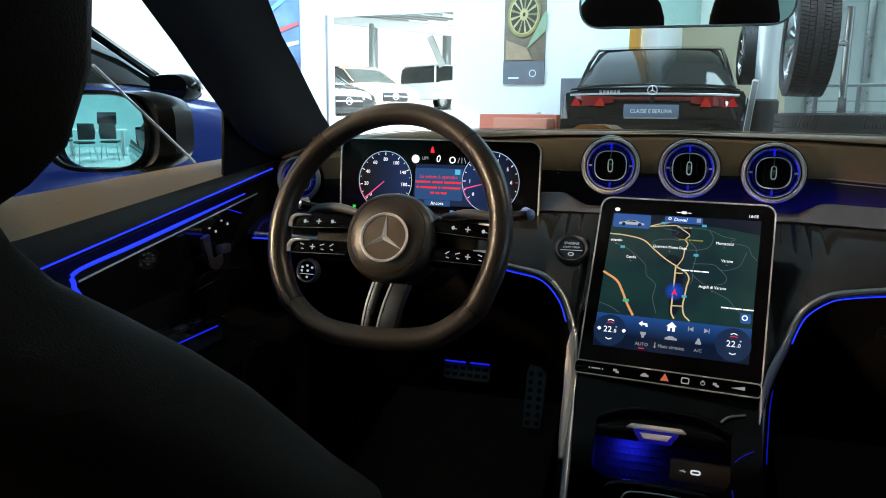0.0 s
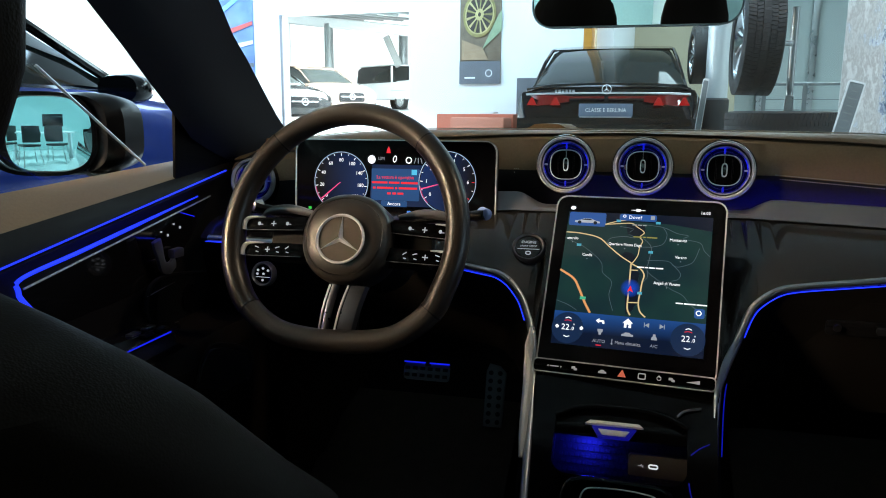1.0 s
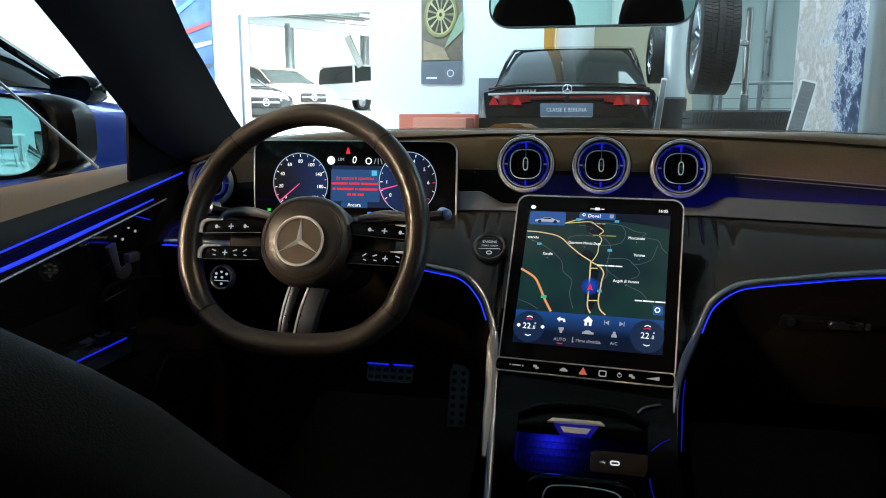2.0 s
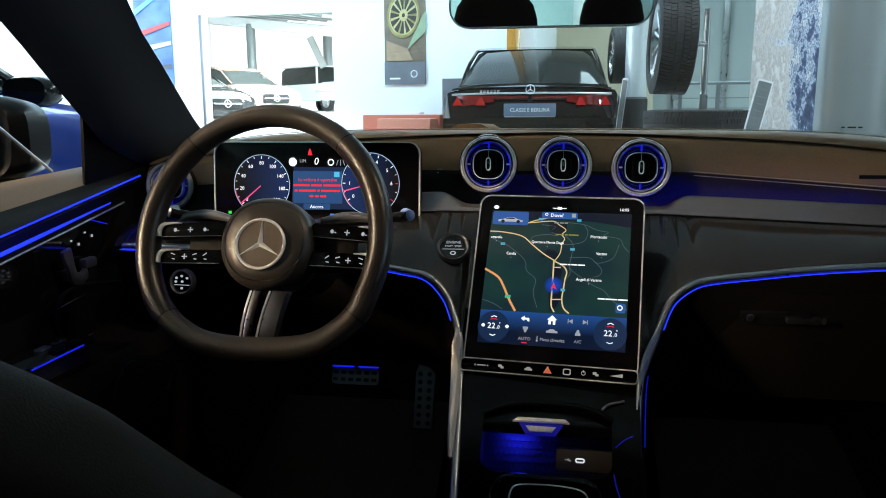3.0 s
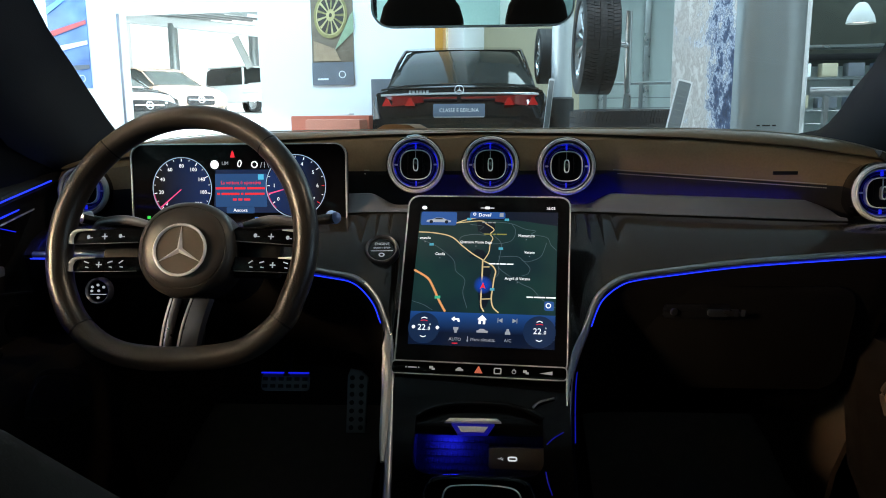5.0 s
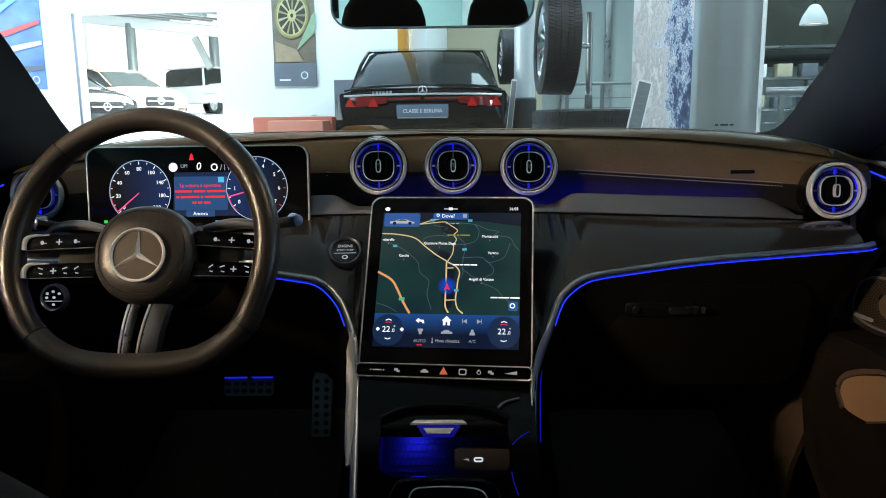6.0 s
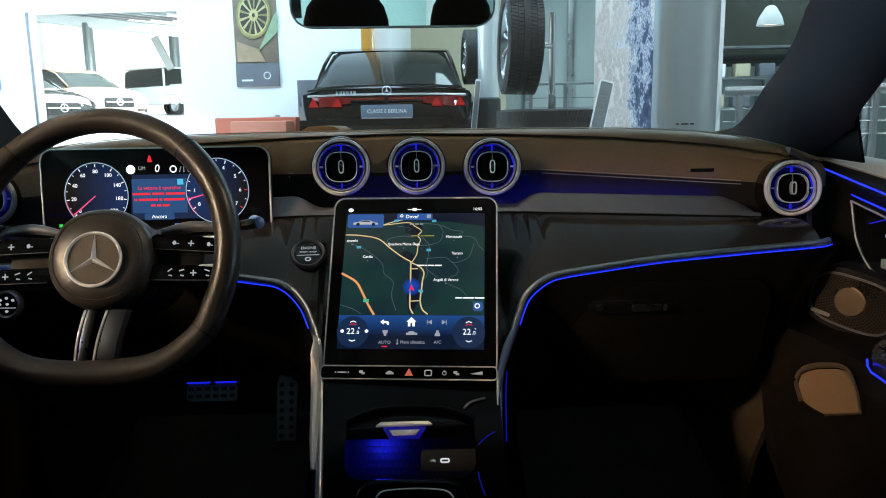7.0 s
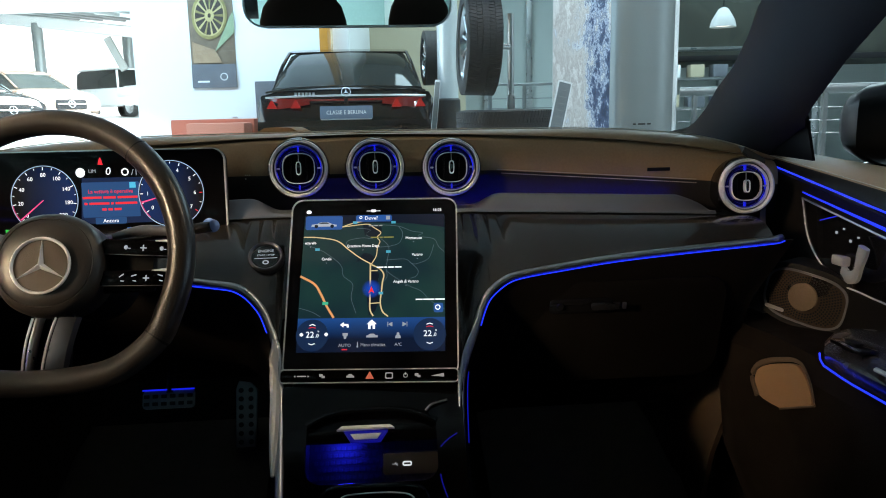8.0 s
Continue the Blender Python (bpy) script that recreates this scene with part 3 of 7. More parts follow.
def air_vent(m, r, name="air_vent"):
    v = thing(name, (0, 0, 0), "round turbine air vent with chrome ring, lit blue inside", "air vent", "dashboard air vents")
    part("outer_ring", lathe([(r * 0.87, -0.03), (r * 1.02, -0.03), (r * 1.02, -0.006), (r * 1.0, 0.001), (r * 0.975, 0.0025), (r * 0.955, 0.0005), (r * 0.945, 0.0035), (r * 0.915, 0.004), (r * 0.885, -0.001), (r * 0.87, -0.012)], 48), M_VENTRING, v, "polished chrome ring")
    part("inner_ring", lathe([(r * 0.875, -0.012), (r * 0.87, -0.005), (r * 0.86, -0.006), (r * 0.84, -0.008)], 48), M_GLOSS, v, "dark groove ring")
    # black gloss ring that also stands in for the shadow round the vent
    part("collar", lathe([(r * 1.02, -0.03), (r * 1.09, -0.03), (r * 1.085, -0.012), (r * 1.05, -0.005), (r * 1.02, -0.006)], 48), M_GLOSS, v, "gloss black collar, also dark for the shadow round the vent")
    part("bezel_ring", lathe([(r * 0.845, -0.012), (r * 0.84, -0.004), (r * 0.82, -0.002), (r * 0.80, -0.004), (r * 0.79, -0.014)], 48), M_VENTRING, v, "thin chrome bezel ring")
    part("throat", lathe([(r * 0.80, -0.010), (r * 0.77, -0.018), (r * 0.62, -0.021), (0.0, -0.022)], 40), M_THROAT, v)
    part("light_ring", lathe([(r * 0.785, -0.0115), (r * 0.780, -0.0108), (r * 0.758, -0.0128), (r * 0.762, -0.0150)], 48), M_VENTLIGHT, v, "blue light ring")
    # reflection near the turbine frame, built as a glowing ring
    part("inner_reflection_ring", lathe([(r * 0.665, -0.0135), (r * 0.66, -0.0125), (r * 0.645, -0.0125), (r * 0.64, -0.0135)], 48), M_VENTFAINT, v, "glowing ring in place of a faint blue reflection")
    for k in (52, 128, 232, 308):
        part("blade", box(r * 0.70, 0, -0.0135, r * 0.16, 0.0012, 0.006, 0.0004, Matrix.Rotation(radians(k), 4, "Z")), M_BLACK, v, "slim black blade")
    a, b = r * 0.565, r * 0.535
    part("turbine_frame", band(oval(a, b, 40, 2.8), oval(a * 0.945, b * 0.945, 40, 2.8), 0.012, Matrix.Translation((0, 0, -0.003))), M_VENTRING, v, "thin chrome frame")
    part("turbine_body", plate(oval(a * 0.93, b * 0.94, 40, 2.8), 0.012, Matrix.Translation((0, 0, -0.0085)), 0.003), M_BLACK, v)
    for k in (90, 270):
        # no lamp: the blue light on the vane is put in as glow
        part("vane", box(0, r * 0.66, -0.012, r * 0.055, r * 0.17, 0.008, 0.001, Matrix.Rotation(radians(k - 90), 4, "Z")), M_BLUESOFT, v, "vertical vane with caught blue light put into its material")
    for k in (0, 180):
        part("vane", box(0, r * 0.70, -0.006, r * 0.07, r * 0.13, 0.008, 0.002, Matrix.Rotation(radians(k - 90), 4, "Z")), M_BRIGHT, v, "silver side vane")
    for s in (-1, 1):
        part("fin", box(s * r * 0.27, 0, -0.009, 0.0022, b * 1.5, 0.004, 0.0006), M_BLACK, v)
    part("fin", box(0, b * 0.62, -0.0065, 0.0008, b * 0.62, 0.003, 0.0003), M_STEEL, v, "thin steel centre fin")
    part("knob", band(oval(r * 0.095, r * 0.235, 28, 3), oval(r * 0.062, r * 0.195, 28, 3), 0.010, Matrix.Translation((0, 0, 0.002))), M_VENTRING, v, "chrome oval knob")
    part("knob_core", plate(oval(r * 0.08, r * 0.195, 28, 3), 0.008, Matrix.Translation((0, 0, 0.0)), 0.001), M_GLOSS, v)
    part("housing", lathe([(r * 1.0, -0.010), (r * 1.035, -0.009), (r * 1.06, -0.016), (r * 1.08, -0.05)], 40), M_GLOSS, v)
    v.matrix_basis = m
    return v


first = air_vent(basis((-0.1205, 0.945, 0.833), (1, 0.05, 0), (0, 0.12, 1)), 0.0468)
copy_thing(first, basis((0.004, 0.950, 0.832), (1, 0.0, 0), (0, 0.12, 1)))
copy_thing(first, basis((0.130, 0.945, 0.829), (1, -0.05, 0), (0, 0.12, 1)))
copy_thing(first, basis((-0.690, 0.935, 0.7915), (1, 0.08, 0), (0, 0.10, 1)) @ Matrix.Scale(0.90, 4))
copy_thing(first, basis((0.627, 0.913, 0.7865), (1, -0.08, 0), (0, 0.10, 1)) @ Matrix.Scale(0.98, 4))


def emblem(r, m, parent, mat=None, name="emblem"):
    """A ring with three tapered spokes."""
    mat = mat or M_VENTRING
    ring = lathe([(r, 0.0), (r * 0.985, r * 0.06), (r * 0.94, r * 0.08), (r * 0.90, r * 0.05), (r * 0.885, 0.0)], 48, m)
    arms = []
    for k in (90, 210, 330):
        c, s = math.cos(radians(k)), math.sin(radians(k))
        b = bmesh.new()
        tip = b.verts.new((c * r * 0.93, s * r * 0.93, 0.01 * r))
        top = b.verts.new((0, 0, r * 0.13))
        l = b.verts.new((-s * r * 0.115 - c * r * 0.06, c * r * 0.115 - s * r * 0.06, 0))
        q = b.verts.new((s * r * 0.115 - c * r * 0.06, -c * r * 0.115 - s * r * 0.06, 0))
        low = b.verts.new((c * r * 0.93, s * r * 0.93, -0.02 * r))
        b.faces.new((tip, l, top))
        b.faces.new((tip, top, q))
        b.faces.new((low, l, tip))
        b.faces.new((low, tip, q))
        b.transform(m)
        arms.append(b)
    part(name, joined(ring, *arms), mat, parent, "chrome ring emblem", True)


# ---- instrument display ----
cl = basis((-0.412, 0.912, 0.801), (1, 0, 0), (0, 0.09, 1)) @ Matrix.Diagonal((0.935, 0.972, 1, 1))
cluster = thing("instrument_display", (-0.412, 0.93, 0.735), "wide black glass instrument display with two lit dials", "display")
part("housing", plate(rrect(0.384, 0.142, 0.020), 0.022, at(cl, 0, 0, -0.002), 0.004), M_SOFT, cluster)
part("rim", band(rrect(0.3865, 0.1445, 0.021), rrect(0.3825, 0.1405, 0.019), 0.008, at(cl, 0, 0, 0.0015)), M_BRIGHT, cluster, "thin chrome rim")
part("glass", plate(rrect(0.380, 0.138, 0.018), 0.004, at(cl, 0, 0, 0.000), 0.0008), M_GLASSBLK, cluster, "black glass panel")
M_PANELBLUE = glow("deep_blue_backlight", (0.010, 0.040, 0.15), 0.40)
def faded(name, colour, xa, xb):
    """A backlight that fades out along the display."""
    m = glow(name, colour, 0.5)
    t = m.node_tree
    co, s, mr = t.nodes.new("ShaderNodeTexCoord"), t.nodes.new("ShaderNodeSeparateXYZ"), t.nodes.new("ShaderNodeMapRange")
    mr.inputs[1].default_value, mr.inputs[2].default_value, mr.inputs[3].default_value, mr.inputs[4].default_value = xa, xb, 0.003, 0.26
    t.links.new(co.outputs["Object"], s.inputs[0])
    t.links.new(s.outputs["X"], mr.inputs[0])
    t.links.new(mr.outputs[0], t.nodes["Principled BSDF"].inputs["Emission Strength"])
    return m


M_DIALS = (faded("left_dial_glow", (0.012, 0.09, 0.42), -0.545, -0.450), faded("right_dial_glow", (0.012, 0.09, 0.42), -0.270, -0.360))
M_PINK = glow("magenta_needle", (1.0, 0.10, 0.30), 1.0)
M_PINKDIM = glow("dim_magenta", (0.9, 0.06, 0.22), 0.6)
M_RED = glow("red_warning_text", (1.0, 0.03, 0.05), 0.9)
M_MSG = glow("message_blue", (0.02, 0.09, 0.26), 0.8)
M_AMBERLINE = glow("pale_yellow_road", (0.95, 0.72, 0.36), 0.75)
z1, z2, z3 = 0.0006, 0.0010, 0.0014
part("road_view", plate([(-0.045, -0.045), (0.075, -0.045), (0.055, 0.028), (-0.040, 0.028)], 0.0004, at(cl, 0, 0, z1)), M_PANELBLUE, cluster, "blue road view")
for k, (cx, cy, lo, hi, labels) in enumerate(((-0.101, -0.004, 222, -42, ("0", "20", "40", "60", "80", "100", "140", "180", "220")), (0.103, 0.000, 215, -35, ("0", "1", "2", "3", "4", "5", "6", "7")))):
    d = part("dial", lathe([(0.0, 0.0), (0.052, 0.0), (0.053, -0.0004)], 48, at(cl, cx, cy, z1 + 0.0002)), M_DARK, cluster, "round dial")
    part("dial_glow", plate(oval(0.0505, 0.0505, 48), 0.0002, at(cl, cx, cy, z2 + 0.0002)), M_DIALS[k], d)
    part("dial_ring", band(oval(0.0535, 0.0535, 60), oval(0.0524, 0.0524, 60), 0.0006, at(cl, cx, cy, z3)), glow("pale_blue_ring", (0.55, 0.75, 1.0), 0.8), d, "pale lit ring")
    n = len(labels)
    for i, s in enumerate(labels):
        a = lo + (hi - lo) * i / (n - 1)
        c, q = math.cos(radians(a)), math.sin(radians(a))
        words("numeral", s, 0.0088, M_WHITE, at(cl, cx + 0.0385 * c, cy + 0.0385 * q, z3), d)
        part("tick", box(0.0485, 0, 0, 0.005, 0.0012, 0.0004, 0, at(cl, cx, cy, z3, a)), M_WHITE if i < n - 2 or not k else M_RED, d, "", False)
        if i < n - 1:
            am = a + (hi - lo) / (n - 1) / 2
            part("tick", box(0.0495, 0, 0, 0.003, 0.0008, 0.0004, 0, at(cl, cx, cy, z3, am)), M_WHITE, d, "", False)
    glow_arc = [(0.0515 * math.cos(radians(a)), 0.0515 * math.sin(radians(a))) for a in range(190, 228, 4)]
    part("warm_arc", tube([at(cl, cx, cy, z3 + 0.0002) @ Vector((x, y, 0)) for x, y in glow_arc], 0.0008, n=6), M_PINKDIM, d, "magenta arc by the needle")
    ang = 219 if not k else 195
    part("needle", plate([(0.002, -0.0007), (0.050, -0.0011), (0.050, 0.0011), (0.002, 0.0007)], 0.0004, at(cl, cx, cy, z3 + 0.0006, ang)), M_PINK, d, "magenta needle")
msg = part("message_box", plate(rrect(0.092, 0.056, 0.002), 0.0004, at(cl, 0.005, -0.007, z2 + 0.0003)), M_MSG, cluster, "blue message box with red lines")
words("message", "La vettura \u00e8 operativa", 0.0088, M_RED, at(cl, 0.005, 0.0060, z3 + 0.0004), msg, squeeze=0.92)
for y, spans in ((-0.0035, ((-0.040, -0.010), (-0.007, 0.013), (0.016, 0.048))), (-0.0130, ((-0.038, -0.033), (-0.030, 0.002), (0.005, 0.009), (0.012, 0.047))), (-0.0225, ((-0.010, -0.003), (0.000, 0.007), (0.010, 0.021)))):
    for xa, xb in spans:
        part("message_bar", box((xa + xb) / 2, 0, 0, xb - xa, 0.0036, 0.0004, 0, at(cl, 0, y, z3 + 0.0004)), M_RED, msg, "", False)
part("message_icon", box(0, 0, 0, 0.010, 0.009, 0.0004, 0, at(cl, 0.041, 0.0155, z3 + 0.0003)), glow("cyan_icon", (0.1, 0.6, 0.9), 0.9), msg, "", False)
words("caption", "Ancora", 0.0085, M_WHITE, at(cl, 0.003, -0.0410, z3), cluster)
part("caption_bar", plate(rrect(0.05, 0.0105, 0.002), 0.0003, at(cl, 0.003, -0.0408, z2)), M_MSG, cluster)
words("caption", "23.0\u00b0C", 0.0075, M_WHITE, at(cl, 0.0665, -0.0560, z3), cluster)
words("speed_figure", "0", 0.018, M_WHITE, at(cl, 0.0025, 0.0375, z3), cluster, shear=0.15)
words("caption", "LIM", 0.008, M_GREYSYM, at(cl, -0.0225, 0.0385, z3), cluster)
part("limit_sign", plate(oval(0.0075, 0.0075, 24), 0.0004, at(cl, -0.0415, 0.0367, z3)), M_WHITE, cluster, "white round symbol")
part("seat_belt_lamp", plate([(-0.004, -0.005), (0.004, -0.005), (0.0025, 0.002), (0, 0.007), (-0.0025, 0.002)], 0.0004, at(cl, -0.009, 0.0535, z3)), M_RED, cluster, "red belt warning lamp")
part("assist_icon", band(oval(0.006, 0.006, 20), oval(0.004, 0.004, 20), 0.0004, at(cl, 0.030, 0.0365, z3)), M_WHITE, cluster)
part("lane_icon", joined(*[box(0, 0, 0, 0.0012, 0.010, 0.0004, 0, at(cl, 0.048 + s, 0.036, z3, -18 * k)) for s, k in ((-0.006, 1), (0, 0), (0.006, -1))]), M_GREYSYM, cluster)
part("green_lamp", box(0, 0, 0, 0.006, 0.005, 0.0004, 0, at(cl, -0.163, -0.053, z3)), glow("green_lamp", (0.05, 0.8, 0.1), 0.9), cluster, "green indicator lamp", False)
part("parking_lamp", box(0, 0, 0, 0.007, 0.007, 0.0004, 0, at(cl, 0.032, -0.056, z3)), glow("blue_lamp", (0.1, 0.35, 1.0), 0.9), cluster, "blue parking lamp", False)
part("mount", box(-0.412, 0.955, 0.765, 0.30, 0.05, 0.06, 0.01), M_SOFT, cluster)
hold(cluster)

# ---- centre touchscreen ----
sm_ = basis((-0.007, 0.795, 0.678), (0.9936, -0.1132, 0), (0.0152, 0.1331, 0.24))
screen = thing("center_touchscreen", (0.005, 0.80, 0.55), "tall black glass touchscreen showing a dark navigation map", "touchscreen")
part("housing", plate(rrect(0.249, 0.270, 0.016), 0.014, at(sm_, 0.001, -0.0095, -0.003), 0.004), M_SOFT, screen)
part("rim", band(rrect(0.2525, 0.2735, 0.017), rrect(0.2485, 0.2695, 0.015), 0.007, at(sm_, 0.001, -0.0095, 0.0015)), M_BRIGHT, screen, "thin bright metal rim")
part("glass", plate(rrect(0.2485, 0.2695, 0.015), 0.004, at(sm_, 0.001, -0.0095, 0.0), 0.0008), M_GLASSBLK, screen, "black glass front")


def map_ground():
    m = glow("dark_green_map", (0.010, 0.040, 0.042), 1.0)
    t = m.node_tree
    b = t.nodes["Principled BSDF"]
    co, n, r = t.nodes.new("ShaderNodeTexCoord"), t.nodes.new("ShaderNodeTexNoise"), t.nodes.new("ShaderNodeValToRGB")
    n.inputs["Scale"].default_value, n.inputs["Detail"].default_value = 14, 2
    r.color_ramp.elements[0].position, r.color_ramp.elements[1].position = 0.40, 0.62
    r.color_ramp.elements[0].color, r.color_ramp.elements[1].color = (0.007, 0.024, 0.030, 1), (0.009, 0.036, 0.034, 1)
    t.links.new(co.outputs["Object"], n.inputs["Vector"])
    t.links.new(n.outputs[0], r.inputs[0])
    t.links.new(r.outputs[0], b.inputs["Emission Color"])
    return m


mp = part("map_view", plate([(-0.1065, -0.060), (0.108, -0.060), (0.108, 0.101), (-0.1045, 0.101)], 0.0004, at(sm_, 0, 0, z1)), map_ground(), screen, "dark green navigation map", False)
part("map_sky", plate([(-0.104, 0.084), (-0.02, 0.088), (0.05, 0.087), (0.1078, 0.079), (0.1078, 0.1008), (-0.104, 0.1008)], 0.0002, at(sm_, 0, 0, z1 + 0.0002)), glow("night_blue_map_edge", (0.005, 0.009, 0.022), 1.0), mp, "", False)
M_ROADTHIN = glow("grey_minor_road", (0.16, 0.23, 0.27), 0.55)
M_ORANGE = glow("orange_motorway", (0.95, 0.42, 0.16), 0.8)
M_LAKE = glow("dark_built_up_area", (0.004, 0.008, 0.016), 1.0)


def road(pts, w, mat, z, name="road"):
    line = [Vector((x, y, 0)) for x, y in pts]
    sm = curve(line, 5)
    rows = []
    for i, p in enumerate(sm):
        t = (sm[min(i + 1, len(sm) - 1)] - sm[max(i - 1, 0)]).normalized()
        s = Vector((-t.y, t.x, 0)) * w / 2
        rows.append([p + s, p - s])
    b = loft(rows)
    b.transform(at(sm_, 0, 0, z))
    return part(name, b, mat, mp, "", False)


rr_ = random.Random(5)
part("built_up_area", plate([(-0.0242, 0.026), (-0.018, 0.034), (-0.013, 0.040), (-0.003, 0.038), (0.004, 0.031), (-0.001, 0.0225), (-0.010, 0.028)], 0.0002, at(sm_, 0, 0, z1 + 0.0003)), M_LAKE, mp, "", False)
part("built_up_area", plate([(-0.002, 0.017), (0.004, 0.015), (0.011, 0.007), (0.009, -0.012), (0.012, -0.034), (0.006, -0.050), (-0.003, -0.057), (-0.006, -0.035), (-0.0076, -0.018)], 0.0002, at(sm_, 0, 0, z1 + 0.0003)), M_LAKE, mp, "", False)
part("built_up_area", plate([(-0.016, 0.086), (0.012, 0.084), (0.014, 0.072), (0.004, 0.062), (-0.012, 0.068)], 0.0002, at(sm_, 0, 0, z1 + 0.0003)), M_LAKE, mp, "", False)
road([(-0.1045, 0.066), (-0.082, 0.065), (-0.054, 0.0595), (-0.0357, 0.0451), (-0.018, 0.0317), (-0.001, 0.0218)], 0.0018, M_AMBERLINE, z2)
road([(-0.0026, 0.0222), (-0.0021, -0.008), (-0.002, -0.0315), (-0.0014, -0.048), (0.0034, -0.0575)], 0.0022, M_AMBERLINE, z2)
road([(-0.001, 0.021), (0.0115, 0.0144), (0.0177, 0.0053), (0.0159, -0.0068), (0.0148, -0.0205), (0.0134, -0.0375), (0.0168, -0.0507), (0.0251, -0.0585)], 0.0020, M_AMBERLINE, z2 + 0.0002)
road([(-0.001, 0.022), (0.0058, 0.0344), (0.0075, 0.0486), (0.0109, 0.0576), (0.0065, 0.0645), (0.012, 0.0719), (0.0003, 0.0805), (-0.0084, 0.0856), (-0.0354, 0.0829), (-0.0482, 0.0814)], 0.0014, M_AMBERLINE, z2 + 0.0002)
road([(-0.002, 0.0115), (0.0084, 0.0118)], 0.0016, M_AMBERLINE, z2 + 0.0001)
road([(-0.001, -0.0385), (0.0140, -0.0376)], 0.0016, M_AMBERLINE, z2 + 0.0001)
road([(-0.0482, 0.0814), (-0.030, 0.0875), (-0.008, 0.092)], 0.0014, M_AMBERLINE, z2)
road([(-0.1065, 0.0045), (-0.0853, -0.0076), (-0.0755, -0.0217), (-0.0652, -0.0418), (-0.0543, -0.0595)], 0.0034, M_ORANGE, z2, "motorway")
for pts in ([(0.0116, 0.0629), (0.024, 0.0492), (0.0227, 0.0281), (0.0215, 0.0124), (0.0369, -0.0006), (0.057, -0.0132), (0.0733, -0.0208), (0.0866, -0.0351), (0.1075, -0.048)],
            [(0.0118, 0.0844), (0.0386, 0.0817), (0.0588, 0.0735), (0.0752, 0.0705), (0.069, 0.065), (0.0919, 0.0606), (0.0988, 0.0486), (0.107, 0.0403)],
            [(0.0205, 0.028), (0.0482, 0.0292), (0.0582, 0.0227), (0.0685, 0.0112), (0.0657, 0.0025), (0.057, -0.001)],
            [(-0.1053, 0.0569), (-0.0908, 0.0502), (-0.0728, 0.0419), (-0.0473, 0.0216), (-0.0425, 0.0043), (-0.0281, -0.0089), (-0.0297, -0.0296), (-0.022, -0.0529)],
            [(0.0560, 0.0235), (0.0648, 0.0213), (0.0805, 0.0271), (0.0866, 0.0343), (0.0922, 0.0518)],
            [(-0.0249, 0.0796), (-0.0044, 0.0767), (-0.0106, 0.0693), (-0.0001, 0.0625), (-0.0169, 0.0637), (-0.0369, 0.0594), (-0.041, 0.050)],
            [(-0.106, -0.0442), (-0.0879, -0.0499), (-0.0738, -0.0576)], [(0.0215, 0.0124), (0.0225, 0.002), (0.0159, -0.0068)], [(0.0386, 0.0817), (0.045, 0.070), (0.040, 0.055), (0.024, 0.0492)], [(0.0075, 0.0486), (0.024, 0.0492)]):
    road(pts, 0.0008, M_ROADTHIN, z2 - 0.0001, "minor_road")
for s, x, y, h in (("Montacuto", 0.0617, 0.0623, 0.0062), ("Varano", 0.0672, 0.0359, 0.0062), ("Candia", -0.0684, 0.0306, 0.0060), ("Angeli di Varano", 0.0508, -0.0057, 0.0062), ("Quartiere Monte Dago", -0.0143, 0.0506, 0.0058), ("ettarello", -0.0935, 0.0562, 0.0056)):
    words("place_name", s, h, M_WHITE, at(sm_, x, y, z3), mp, squeeze=0.9)
    part("place_dot", plate(oval(0.0007, 0.0007, 8), 0.0002, at(sm_, x, y - 0.0062, z3)), M_GREYSYM, mp, "", False)
M_DIMLABEL = glow("dim_label", (0.6, 0.65, 0.65), 0.5)
M_OLIVELABEL = glow("olive_label", (0.45, 0.42, 0.10), 0.6)
for x, y, parts_, mt in ((0.0872, -0.0334, (0.010, 0.016, 0.014), M_WHITE), (0.0261, 0.0168, (0.010, 0.004, 0.009, 0.010), M_WHITE), (0.0045, 0.0831, (0.007, 0.006, 0.005), M_DIMLABEL), (0.0148, 0.0641, (0.013, 0.004, 0.015), M_OLIVELABEL)):
    q = x - (sum(parts_) + 0.0013 * len(parts_)) / 2
    for w in parts_:
        part("street_label", box(w / 2, 0, 0, w, 0.0018, 0.0003, 0, at(sm_, q, y, z3)), mt, mp, "", False)
        q += w + 0.0013
M_SHIELD = glow("road_shield", (0.1, 0.5, 0.7), 0.8)
for x, y in ((-0.0828, 0.0458), (0.0239, 0.0411), (0.014, -0.0232), (-0.0273, 0.0883), (0.0309, 0.0879)):
    part("road_shield", box(0, 0, 0, 0.0066, 0.0038, 0.0003, 0, at(sm_, x, y, z3 + 0.0002)), M_SHIELD, mp, "", False)
part("road_shield", box(0, 0, 0, 0.0085, 0.0045, 0.0003, 0, at(sm_, -0.0673, -0.0378, z3 + 0.0002)), glow("green_shield", (0.08, 0.6, 0.35), 0.8), mp, "green road shield", False)


